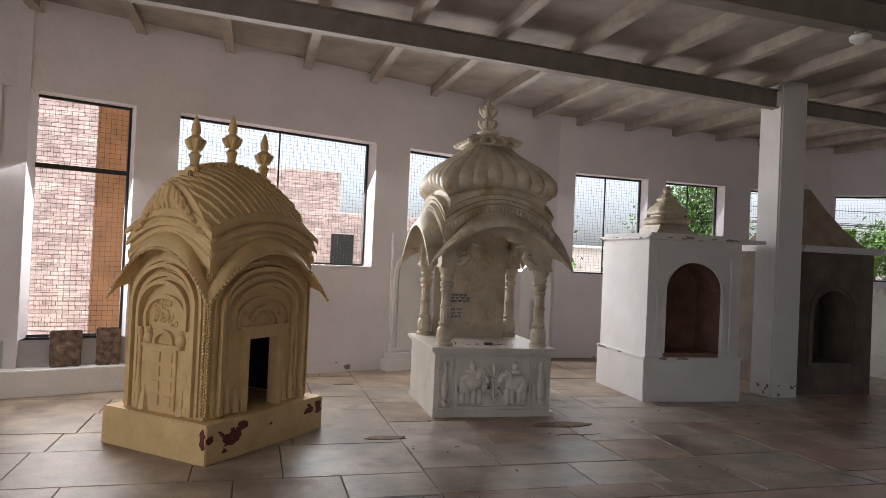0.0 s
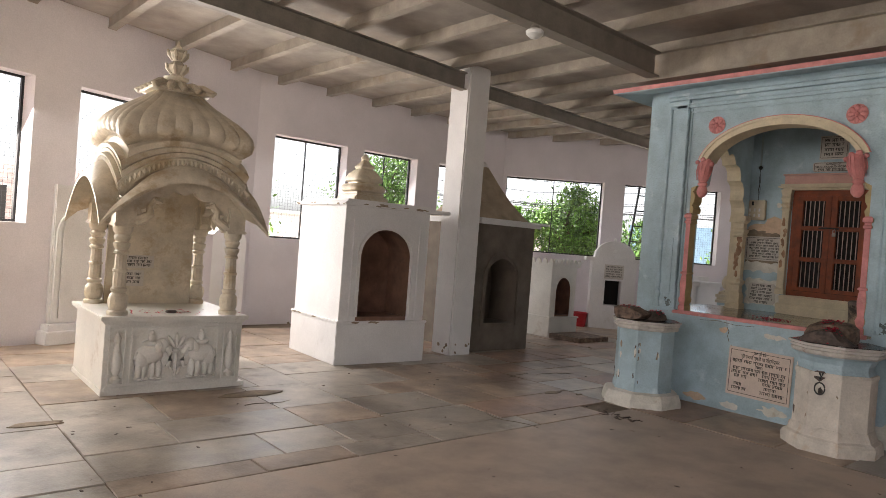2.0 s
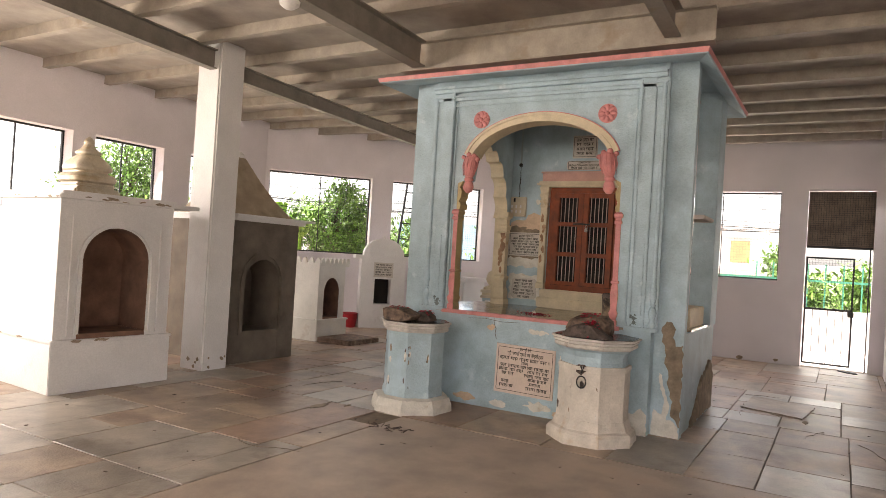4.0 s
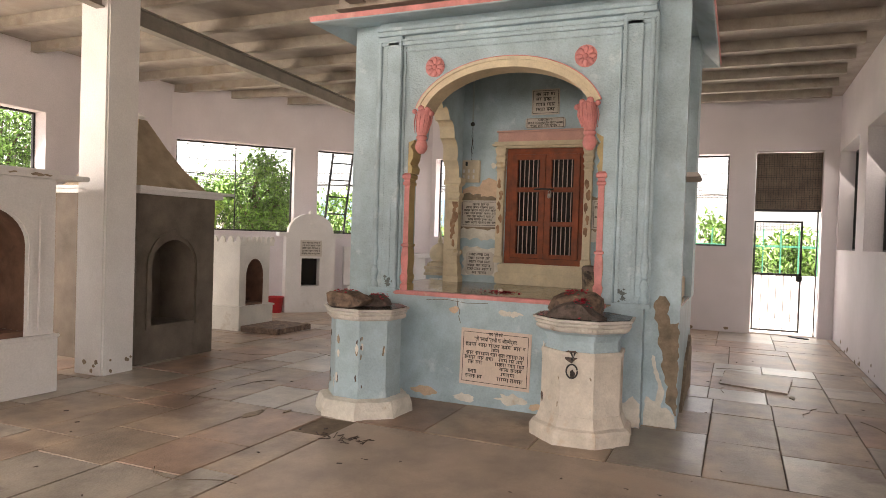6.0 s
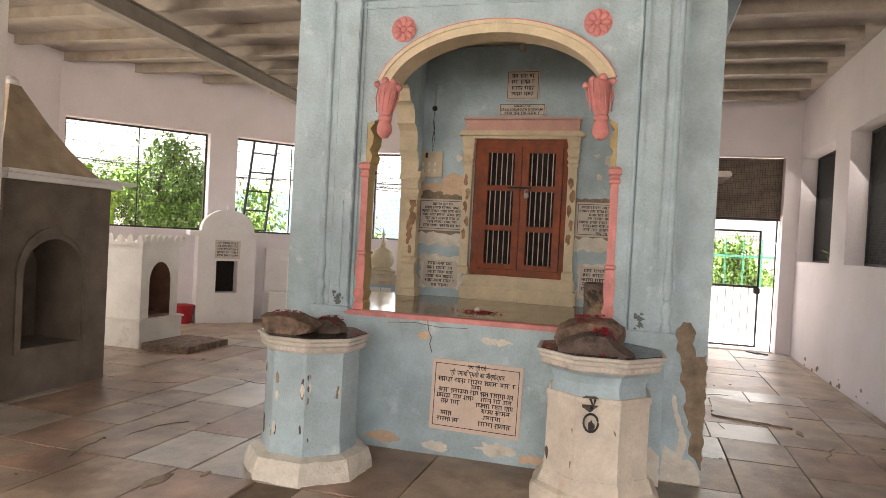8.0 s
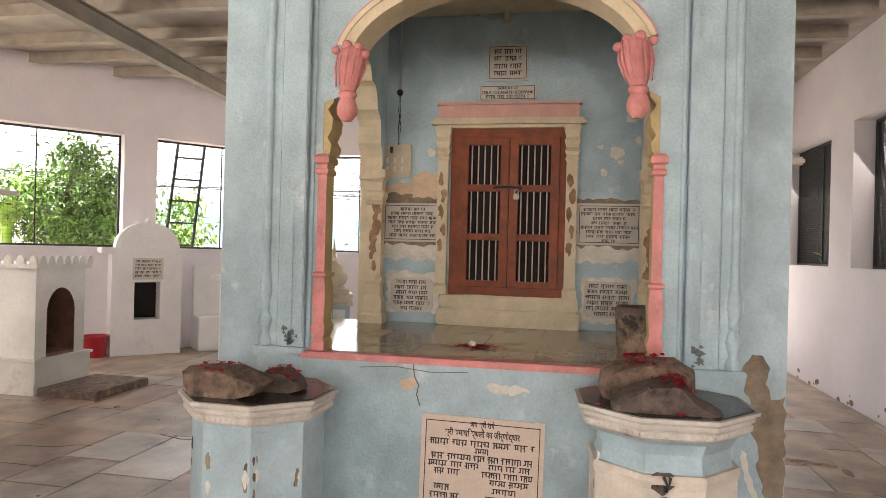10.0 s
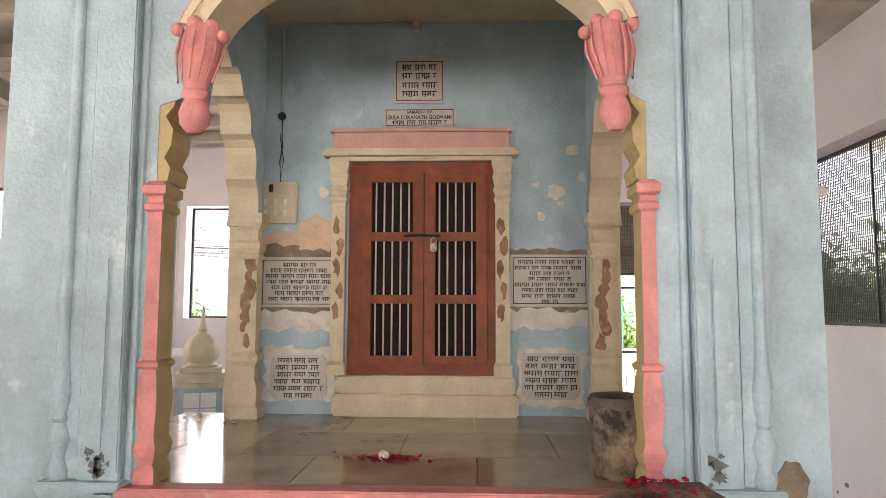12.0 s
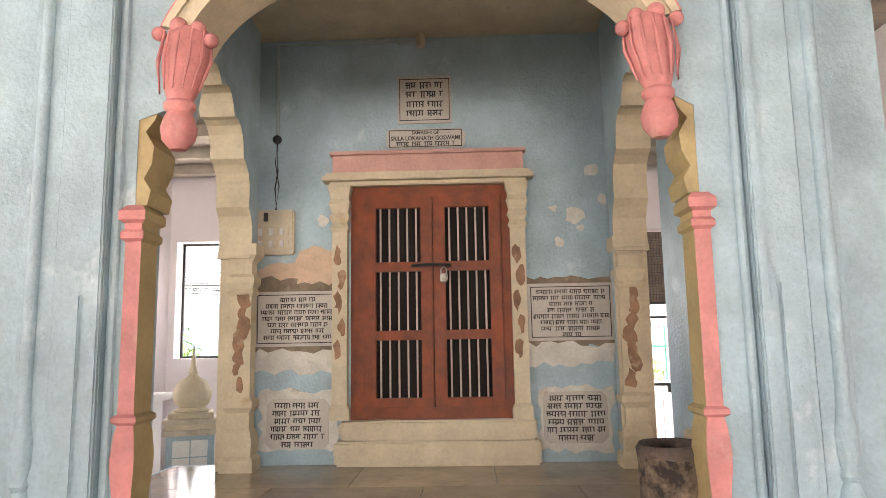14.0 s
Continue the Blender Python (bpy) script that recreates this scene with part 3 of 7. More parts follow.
def rosette(y, z, r=0.098):
    at = on_x(X0) @ Matrix.Translation((y, z, 0))
    bm = lathe([(0.001, 0), (r * 0.95, 0), (r * 0.98, 0.012), (r * 0.25, 0.016), (0.001, 0.016)], 24)
    bmesh.ops.transform(bm, matrix=at, verts=bm.verts)
    disc = part("rosette", bm, PINK, shrine, "pink moulded rosette", smooth=True)
    for i in range(9):
        a = 2 * math.pi * i / 8
        q = pose(r * 0.58 * math.cos(a), r * 0.58 * math.sin(a), 0.014, 0, 0, math.degrees(a)) @ Matrix.Diagonal((r * 0.36, r * 0.24, 0.014, 1))
        if i == 8:
            q = Matrix.Translation((0, 0, 0.016)) @ Matrix.Scale(r * 0.22, 4)
        bm = bmesh.new()
        bmesh.ops.create_uvsphere(bm, u_segments=10, v_segments=6, radius=1)
        bmesh.ops.transform(bm, matrix=at @ q, verts=bm.verts)
        part("petal" if i < 8 else "boss", bm, PINK, disc, smooth=True)


rosette(4.31, 3.09)
rosette(2.91, 3.085)
# arch moulding: three cream and pink ribs along the curve
def arch_rib(r0, r1, w0, w1, mat, label):
    loops = []
    for i in range(37):
        a = math.radians(14) + math.radians(152) * i / 36
        c, s = math.cos(a), math.sin(a)
        pt = lambda r: (3.63 + (0.80 + r) * c, 2.58 + (0.47 + r) * s)
        (ya, za), (yb_, zb) = pt(r0), pt(r1)
        loops.append([(X0 - w0, ya, za), (X0 - w1, ya, za), (X0 - w1, yb_, zb), (X0 - w0, yb_, zb)])
    part("arch_moulding", rings(bmesh.new(), loops), mat, shrine, label)


arch_rib(-0.012, 0.03, -0.2, 0.035, CREAM, "cream arch moulding")
arch_rib(0.03, 0.055, -0.01, 0.02, CREAM, "cream arch moulding")
arch_rib(0.055, 0.082, -0.01, 0.032, CREAM, "cream arch moulding")
arch_rib(0.082, 0.092, -0.01, 0.026, PINK, "thin pink line above the arch")


def pendant(k):
    """Carved pink capital that ends in a bud, hanging at the foot of the arch."""
    s = 1 if k == 0 else -1
    yc = 4.425 if k == 0 else 2.855
    bm = bmesh.new()
    prof = [(0.001, 2.285), (0.03, 2.29), (0.062, 2.325), (0.068, 2.36), (0.055, 2.40), (0.045, 2.415), (0.06, 2.43), (0.06, 2.445), (0.048, 2.455), (0.066, 2.5), (0.085, 2.56), (0.092, 2.62), (0.085, 2.68), (0.06, 2.70), (0.001, 2.70)]
    loops = []
    for r, z in prof:
        lean = -0.13 * max(0, z - 2.46) * s
        loops.append([(7.86 + r * 0.8 * math.cos(a), yc + lean + r * 0.88 * math.sin(a), z) for a in [2 * math.pi * i / 18 for i in range(18)]])
    rings(bm, loops)
    body = part("pendant_capital", bm, PINK, shrine, "carved pink bud-shaped capital", smooth=True)
    for dy, dz, rr in ((0.085, 2.68, 0.024), (-0.09, 2.65, 0.025), (0.02, 2.705, 0.03), (-0.045, 2.69, 0.028)):
        bm = bmesh.new()
        bmesh.ops.create_uvsphere(bm, u_segments=12, v_segments=8, radius=rr)
        bmesh.ops.transform(bm, matrix=Matrix.Translation((7.83, yc - 0.02 * s + dy * s, dz)), verts=bm.verts)
        part("scroll", bm, PINK, body, smooth=True)
    for i in range(7):
        a = math.pi * (0.55 + 0.9 * i / 6)
        bm = tube(bmesh.new(), [(7.86 + 0.062 * math.cos(a), yc + 0.066 * math.sin(a), 2.48), (7.86 + 0.084 * math.cos(a), yc - 0.015 * s + 0.09 * math.sin(a), 2.58), (7.86 + 0.076 * math.cos(a), yc - 0.025 * s + 0.082 * math.sin(a), 2.68)], [0.003, 0.006, 0.003], 6)
        part("leaf_ridge", bm, PINK, body, smooth=True)


pendant(0)
pendant(1)


def square_post(name, prof, x, y, hx, hy, mats, pick, label=""):
    """A square post with a moulded profile of (growth, height)."""
    loops = [[(x - hx - g, y - hy - g, z), (x + hx + g, y - hy - g, z), (x + hx + g, y + hy + g, z), (x - hx - g, y + hy + g, z)] for g, z in prof]
    bm = rings(bmesh.new(), loops)
    bmesh.ops.recalc_face_normals(bm, faces=bm.faces)
    for f in bm.faces:
        f.material_index = pick(f)
    return part(name, bm, mats, shrine, label)


jamb = [(0.012, 1.0), (0.012, 1.05), (0.0, 1.07), (0.012, 1.10), (0.016, 1.13), (0.004, 1.16), (0.004, 1.19), (0.011, 1.27), (0.012, 1.31), (0.006, 1.38), (0.0, 1.41), (0.014, 1.42), (0.014, 1.435), (0, 1.445), (0, 1.99), (0.012, 2.0), (0.012, 2.02), (0.003, 2.03), (0.003, 2.05), (0.018, 2.06), (0.018, 2.09), (0.0, 2.11)]
for y in (4.562, 2.742):
    square_post("jamb_post", jamb, 7.921, y, 0.058, 0.026, (PINK, OLIVE), lambda f: 0 if f.normal.x < -0.5 else 1, "jamb post, pink front and ochre inside")
    # wavy ochre bracket above the post
    s = 1 if y > 3.6 else -1
    o = [(0.03, 2.11), (-0.035, 2.11), (-0.045, 2.16), (-0.02, 2.2), (-0.045, 2.25), (-0.05, 2.31), (-0.02, 2.36), (-0.05, 2.4), (-0.07, 2.47), (-0.06, 2.53), (-0.1, 2.6), (-0.06, 2.7), (0.03, 2.7)]
    part("wavy_bracket", prism([(y + s * u, v) for u, v in o], 0.166, on_x(8.04)), OLIVE, shrine, "wavy ochre bracket")
back = [(0.03, 1.0), (0.03, 1.06), (0.015, 1.08), (0.02, 1.16), (0.01, 1.2), (0.0, 1.22), (0.0, 1.3), (0.02, 1.33), (0.02, 1.36), (0, 1.38), (0, 1.92), (0.018, 1.94), (0.005, 1.96), (0.018, 1.99), (0.018, 2.02), (0.0, 2.04), (0.0, 2.1), (0.03, 2.14), (0.03, 2.2)]
for y in (4.70, 2.615):
    square_post("back_post", back, 9.40, y, 0.045, 0.058, (CREAM,), lambda f: 0, "cream moulded post with worn paint")
    r = random.Random(int(y * 100))
    for q in range(7):
        bm = prism(fray(blob(r.uniform(0.03, 0.055), y + r.uniform(-0.02, 0.02), 1.45 + q * 0.075, 10, q + int(y * 10), 0.7, 1.3), q), 0.002 + 0.0004 * q, on_x(9.354))
        part("worn_patch", bm, WORN, shrine, "brown patch of worn paint")
part("pink_ledge", boxes((X0 - 0.075, X0 + 0.03, 2.66, 4.64, 0.965, 1.002), bevel=0.006), PINK, shrine, "pink painted platform edge")
for y0, y1 in ((2.36, 2.655), (4.645, 4.93)):
    part("ledge_end", boxes((X0 - 0.06, X0 + 0.03, y0, y1, 0.96, 0.998), bevel=0.008), BLUE, shrine)

# plaster damage on the front
LIMEEDGE = [(2.12, 0.03), (2.21, 0.16), (2.185, 0.3), (2.245, 0.48), (2.27, 0.58), (2.29, 0.6), (2.285, 0.5), (2.26, 0.42), (2.235, 0.33), (2.25, 0.22), (2.33, 0.24), (2.345, 0.03)]
part("lime_patch", prism(fray(LIMEEDGE, 1), 0.003, on_x(XP + 0.0005)), PALE, shrine, "flaked pale lime edge")
part("lime_patch", prism(fray([(2.09, 0.0), (2.09, 0.1), (2.16, 0.17), (2.25, 0.15), (2.33, 0.19), (2.335, 0.0)], 8), 0.0022, on_x(XP + 0.0005)), PALE, shrine)
BARE = [(2.10, 0.12), (2.17, 0.22), (2.165, 0.35), (2.215, 0.5), (2.21, 0.62), (2.25, 0.70), (2.24, 0.80), (2.285, 0.90), (2.29, 1.03), (2.25, 1.085), (2.20, 1.075), (2.165, 1.03), (2.18, 0.94), (2.15, 0.86), (2.10, 0.88), (2.087, 0.83), (2.087, 0.12)]
part("bare_patch", prism(fray(BARE, 2), 0.006, on_x(XP + 0.0005)), MORTAR, shrine, "patch of bare brown mortar")
part("lime_patch", prism(fray([(2.36, 0.0), (2.36, 0.2), (2.42, 0.26), (2.5, 0.2), (2.62, 0.17), (2.66, 0.02)], 3), 0.003, on_x(X0 - 0.0505)), PALE, shrine)
bm = prism(fray([(8.5, 0.02), (9.2, 0.05), (9.7, 0.04), (9.73, 0.42), (9.5, 0.6), (9.3, 0.5), (9.0, 0.42), (8.8, 0.2)], 4, 0.03, 0.02), 0.025, Matrix.Translation((0, YR + 0.02, 0)) @ FACE_Y)
part("side_damp_patch", bm, MORTAR, shrine, "damp bare plaster low on the side")
for i, (y, z, r) in enumerate(((4.3, 0.09, 0.08), (3.9, 0.07, 0.07), (3.45, 0.10, 0.09), (3.2, 0.06, 0.06), (4.75, 0.12, 0.07))):
    part("lime_patch", prism(fray(blob(r, y, z, 15, i, 1.5, 0.55), i), 0.003, on_x(X0 - 0.0505)), PALE if i % 3 else PEACH, shrine)
for i, (y, z, r) in enumerate(((3.53, 0.86, 0.05), (3.44, 0.855, 0.04), (4.02, 0.86, 0.03))):
    part("lime_patch", prism(fray(blob(r, y, z, 15, 50 + i, 1.4, 0.5 if i < 2 else 1.3), 20 + i), 0.003, on_x(X0 - 0.0505)), PALE if i < 2 else PEACH, shrine)
bm = bmesh.new()
tube(bm, [(X0 - 0.051, 4.0, 0.98), (X0 - 0.052, 3.99, 0.9), (X0 - 0.052, 3.965, 0.85), (X0 - 0.052, 3.975, 0.8), (X0 - 0.052, 3.955, 0.74)], 0.003, 4)
tube(bm, [(X0 - 0.052, 4.3, 0.93), (X0 - 0.052, 4.1, 0.945), (X0 - 0.052, 3.9, 0.925), (X0 - 0.052, 3.7, 0.935)], 0.002, 4)
part("crack", bm, JOINT, shrine)

MOULD = material("dark_damp_stain", (0.17, 0.2, 0.2), 0.8, 0.3, 12, 0.3)
r = random.Random(14)
for i in range(14):
    y = r.choice((r.uniform(4.66, 4.78), r.uniform(4.69, 4.78), flipy(r.uniform(4.66, 4.78))))
    part("damp_stain", prism(jagged(r.uniform(0.008, 0.03), y, 1.03 + r.uniform(0.01, 0.25) * r.random(), 9, 300 + i, 1.0, 0.8), 0.0015, on_x(X0 - 0.0455)), MOULD, shrine)
# niche recess on the side that faces the gate
part("side_shelf", boxes((8.5, 9.3, YR + 0.06, 2.4, 1.0, 1.2), bevel=0.01), CREAM, shrine)
part("side_shelf", boxes((8.07, 8.6, YR - 0.1, 2.485, 2.08, 2.12), bevel=0.01), RENDER, shrine, "thin stone shelf")

# inner back wall: door surround, sign slabs and fittings
BX = 9.55
part("door_lintel", boxes((BX - 0.05, BX + 0.01, 3.145, 4.235, 2.62, 2.725), bevel=0.004), ROSE, shrine, "faded pink lintel band")
part("lintel_cap", boxes((BX - 0.075, BX + 0.01, 3.13, 4.25, 2.725, 2.745), bevel=0.004), ROSE, shrine)
part("door_cornice", boxes((BX - 0.08, BX + 0.01, 3.11, 4.27, 2.595, 2.62), (BX - 0.1, BX + 0.01, 3.09, 4.29, 2.57, 2.596), (BX - 0.06, BX + 0.01, 3.13, 4.25, 2.545, 2.571), bevel=0.005), CREAM, shrine, "cream cornice over the door")
for y in (4.19, 3.19):
    side = [(0.012, 1.24), (0.012, 1.3), (0, 1.32), (0, 2.28), (0.01, 2.3), (0, 2.33), (0.014, 2.36), (0.004, 2.39), (0.018, 2.44), (0.008, 2.47), (0.022, 2.53), (0.022, 2.55)]
    square_post("door_pilaster", side, BX - 0.03, y, 0.03, 0.042, (CREAM,), lambda f: 0, "cream door pilaster with worn brown paint")
    for q in range(5):
        part("worn_patch", prism(fray(blob(0.032, y + 0.012 * (-1) ** q, 1.62 + q * 0.13, 10, q + int(y * 7), 0.7, 1.7), q), 0.002 + 0.0004 * q, on_x(BX - 0.0605)), WORN, shrine, "brown patch of worn paint")
bm = boxes((BX - 0.11, BX + 0.01, 3.10, 4.21, 1.0, 1.13), (BX - 0.08, BX + 0.01, 3.12, 4.19, 1.13, 1.235), bevel=0.012)
bmesh.ops.subdivide_edges(bm, edges=bm.edges, cuts=3, use_grid_fill=True)
for v in bm.verts:
    v.co += 0.012 * Vector((noise.noise(v.co * 9), noise.noise(v.co * 9 + Vector((5, 0, 0))), noise.noise(v.co * 9 + Vector((0, 5, 0)))))
part("door_sill", bm, CREAM, shrine, "lumpy cream-washed door sill")
door = part("double_door", prism([(3.20, 1.27), (3.20, 2.52), (4.135, 2.52), (4.135, 1.27), (4.075, 1.27), (4.075, 2.495), (3.262, 2.495), (3.262, 1.27)], 0.035, on_x(BX + 0.005)), WOOD, shrine, "red-brown wooden double door with barred panels")
# Black sheet on the wall: the unlit depth behind the bars is only colour.
part("black_backing", boxes((BX - 0.004, BX + 0.002, 3.262, 4.075, 1.28, 2.495)), DARK, door, "black sheet in place of the unlit room behind the bars")
for y0, y1 in ((3.265, 3.664), (3.668, 4.072)):
    zs = [1.285, 1.335, 1.66, 1.715, 2.055, 2.11, 2.43, 2.49]
    bm = boxes((BX - 0.055, BX - 0.012, y0, y0 + 0.07, 1.285, 2.49), (BX - 0.055, BX - 0.012, y1 - 0.07, y1, 1.285, 2.49), bevel=0.003)
    for a, b in ((0, 1), (2, 3), (4, 5), (6, 7)):
        box(bm, BX - 0.053, BX - 0.014, y0 + 0.07, y1 - 0.07, zs[a], zs[b])
    lf = part("door_leaf", bm, WOOD, door)
    for i in range(5):
        yy = y0 + 0.07 + (y1 - y0 - 0.14) * (i + 0.5) / 5
        part("door_bar", lathe([(0.001, 1.3), (0.0055, 1.3), (0.0055, 2.47), (0.001, 2.47)], 8, at=(BX - 0.034, yy, 0)), BAR, lf, "thin pale metal bar", smooth=True)
bm = bmesh.new()
tube(bm, [(BX - 0.07, 3.79, 2.085), (BX - 0.075, 3.7, 2.09), (BX - 0.07, 3.56, 2.085)], 0.009, 8)
part("door_bolt", bm, BLACK, door, "dark iron bolt")
bm = boxes((BX - 0.095, BX - 0.07, 3.58, 3.625, 1.985, 2.035), bevel=0.006)
tube(bm, [(BX - 0.082, 3.587, 2.03), (BX - 0.082, 3.587, 2.06), (BX - 0.082, 3.602, 2.075), (BX - 0.082, 3.618, 2.06), (BX - 0.082, 3.618, 2.03)], 0.005, 6)
part("padlock", bm, LOCK, door, "small worn steel padlock")
door.matrix_basis = Matrix.Translation((0, 3.667, 1.895)) @ Matrix.Diagonal((1, 0.955, 0.965, 1)) @ Matrix.Translation((0, -3.667, -1.895))
part("door_rebate", boxes((BX - 0.002, BX + 0.004, 3.20, 4.135, 1.235, 2.545)), WOOD, shrine, "brown wooden rebate round the door")
part("loose_batten", boxes((BX - 0.06, BX - 0.02, 4.09, 4.13, 1.26, 2.0), m=pose(0, 0, 0, 0.8, 0, 0), bevel=0.003), WOOD, door)


def sign(yc, zc, w, h, mat, lines, seed, rounded=0.0, border=True, x=BX, bevel=0.004, label="grey marble slab with engraved lettering", tilt=0.0):
    th = thing("inscription_slab", pose(0, 0, 0), label, "sign")
    m = sign_face(x, yc, zc) @ pose(0, 0, 0, 0, 0, tilt)
    c = rounded
    if c:
        o = [(-w / 2 + c, -h / 2), (w / 2 - c, -h / 2), (w / 2, -h / 2 + c), (w / 2, h / 2 - c), (w / 2 - c, h / 2), (-w / 2 + c, h / 2), (-w / 2, h / 2 - c), (-w / 2, -h / 2 + c)]
    else:
        o = [(-w / 2, -h / 2), (w / 2, -h / 2), (w / 2, h / 2), (-w / 2, h / 2)]
    part("slab", prism(o, 0.018, m), mat, th)
    if border:
        k, t = 0.93 if w > 0.3 else 0.88, 0.0045
        a, b = w / 2 * k, h / 2 * (k - 0.04)
        part("border", boxes((-a, a, b - t, b, 0.0182, 0.0196), (-a, a, -b, -b + t, 0.0182, 0.0196), (-a, -a + t, -b, b, 0.0182, 0.0196), (a - t, a, -b, b, 0.0182, 0.0196), m=m), INK, th)
    top = m @ Matrix.Translation((0, 0, 0.0184))
    rest = bmesh.new()
    for i, row in enumerate(lines):
        v, size, width, txt = row[:4]
        u = row[4] if len(row) > 4 else 0
        if txt:
            words(txt, size, width, top @ Matrix.Translation((u, v, 0.0006)), th)
        else:
            scribble(rest, u - width / 2, u + width / 2, v, size, top, seed * 31 + i)
    if rest.faces:
        part("lettering", rest, INK, th)
    else:
        rest.free()
    return th


sign(3.703, 3.06, 0.315, 0.285, GREYSIGN, [(0.085, 0.04, 0.22, ""), (0.03, 0.04, 0.22, ""), (-0.03, 0.04, 0.22, ""), (-0.085, 0.04, 0.22, "")], 1, label="square marble tablet with four engraved lines")
sign(3.70, 2.826, 0.455, 0.115, GREYSIGN, [(0.033, 0.028, 0.16, "SAMADHI OF"), (0.0, 0.036, 0.40, "SRILA LOKANATH GOSWAMI"), (-0.034, 0.03, 0.34, "")], 2, rounded=0.02, label="small rounded name tablet above the door")
sign(4.435, 1.798, 0.49, 0.308, GREYSIGN, [(0.105 - i * 0.035, 0.027, w, "") for i, w in enumerate((0.2, 0.36, 0.42, 0.4, 0.34, 0.3, 0.38))], 3)
sign(2.905, 1.81, 0.475, 0.317, GREYSIGN, [(0.11 - i * 0.034, 0.026, w, "") for i, w in enumerate((0.38, 0.42, 0.24, 0.26, 0.42, 0.34, 0.34, 0.1))], 4)
sign(4.427, 1.22, 0.345, 0.27, GREYSIGN, [(0.1 - i * 0.042, 0.032, w, "") for i, w in enumerate((0.26, 0.28, 0.26, 0.3, 0.3, 0.18))], 5, rounded=0.03, border=False)
sign(2.903, 1.237, 0.35, 0.275, GREYSIGN, [(0.1 - i * 0.042, 0.034, w, "") for i, w in enumerate((0.28, 0.3, 0.32, 0.3, 0.32, 0.2))], 6, rounded=0.03, border=False)
PLAQUE = [
    (0.215, 0.042, 0.13, "\u091c\u092f \u0936\u094d\u0930\u0940 \u0930\u093e\u0927\u0947"),
    (0.165, 0.048, 0.40, "\u0936\u094d\u0930\u0940 \u0938\u092e\u093e\u0927\u093f \u0938\u094d\u0925\u0932\u0940 \u0915\u093e \u091c\u0940\u0930\u094d\u0923\u094b\u0926\u094d\u0927\u093e\u0930"),
    (0.112, 0.036, 0.56, ""), (0.075, 0.032, 0.07, ""), (0.035, 0.036, 0.54, ""), (-0.005, 0.034, 0.27, "", -0.15), (-0.005, 0.034, 0.24, "", 0.16),
    (-0.045, 0.034, 0.16, "", -0.17), (-0.045, 0.034, 0.27, "", 0.14), (-0.085, 0.034, 0.22, "", 0.16), (-0.13, 0.036, 0.1, "", -0.2), (-0.13, 0.036, 0.13, "", 0.13), (-0.175, 0.036, 0.16, "", -0.19), (-0.175, 0.036, 0.24, "", 0.15),
]
sign(3.615, 0.447, 0.655, 0.505, SIGN, PLAQUE, 7, x=X0 - 0.045, label="pinkish marble plaque with black lettering on the base", tilt=-1.0)
# torn plaster round the slabs
for i, (y0, y1, z0, z1, mt) in enumerate(((4.17, 4.685, 1.60, 2.03, MORTAR), (2.672, 3.15, 1.62, 2.0, MORTAR), (4.22, 4.44, 2.0, 2.2, PEACH), (4.25, 4.66, 2.03, 2.1, PEACH), (4.17, 4.685, 1.5, 1.62, PALE), (2.68, 3.15, 1.52, 1.63, PALE), (4.2, 4.64, 1.08, 1.4, PALE), (2.70, 3.1, 1.06, 1.4, PALE))):
    part("torn_plaster", prism(ragged(y0, y1, z0, z1, i), 0.002 + 0.0013 * i, on_x(BX)), mt, shrine, "ragged edge of broken plaster")
for i, (y, z, r) in enumerate(((2.86, 2.35, 0.05), (2.75, 2.62, 0.04), (2.95, 2.2, 0.03), (2.7, 2.45, 0.03), (4.3, 2.36, 0.035), (2.82, 2.28, 0.02), (2.98, 2.4, 0.02))):
    part("flaked_spot", prism(fray(blob(r, y, z, 10, 80 + i), i), 0.003, on_x(BX)), PALE, shrine)
board = thing("switch_board", pose(0, 0, 0), "cream plastic switch board with rows of switches", "switch board")
part("case", boxes((BX - 0.05, BX, 4.455, 4.67, 2.16, 2.418), bevel=0.008), PLASTIC, board)
for r_ in range(2):
    for i in range(6):
        y = 4.48 + i * 0.031
        part("switch", boxes((BX - 0.057, BX - 0.05, y, y + 0.022, 2.2 + r_ * 0.07, 2.24 + r_ * 0.07), bevel=0.002), WHITE if i % 2 else PLASTIC, board)
part("fuse", boxes((BX - 0.062, BX - 0.05, 4.60, 4.625, 2.35, 2.4), bevel=0.003), BLACK, board)
bm = bmesh.new()
tube(bm, [(BX - 0.014, 4.565, 2.42), (BX - 0.014, 4.575, 2.55), (BX - 0.014, 4.56, 2.65), (BX - 0.014, 4.565, 2.84)], 0.004, 6)
tube(bm, [(BX - 0.014, 4.57, 2.42), (BX - 0.02, 4.55, 2.56), (BX - 0.014, 4.575, 2.7), (BX - 0.014, 4.565, 2.84)], 0.003, 6)
wire = thing("wall_conduit", pose(0, 0, 0), "grey conduit and cable running up the wall", "conduit")
part("cable", bm, BLACK, wire)
bm = bmesh.new()
tube(bm, [(BX - 0.014, 4.565, 2.84), (BX - 0.014, 4.568, 3.42)], 0.011, 8)
tube(bm, [(BX - 0.014, 4.568, 3.42), (BX - 0.014, 3.78, 3.425)], 0.009, 8)
part("pipe", bm, PVC, wire, smooth=True)
res = bmesh.new()
bmesh.ops.create_uvsphere(res, u_segments=12, v_segments=8, radius=0.026)
bmesh.ops.transform(res, matrix=Matrix.Translation((BX - 0.02, 4.565, 2.84)), verts=res.verts)
part("junction", res, BLACK, wire, smooth=True)
cctv = thing("lamp_holder", pose(0, 0, 0), "small lamp holder fixed under the ceiling", "lamp holder")
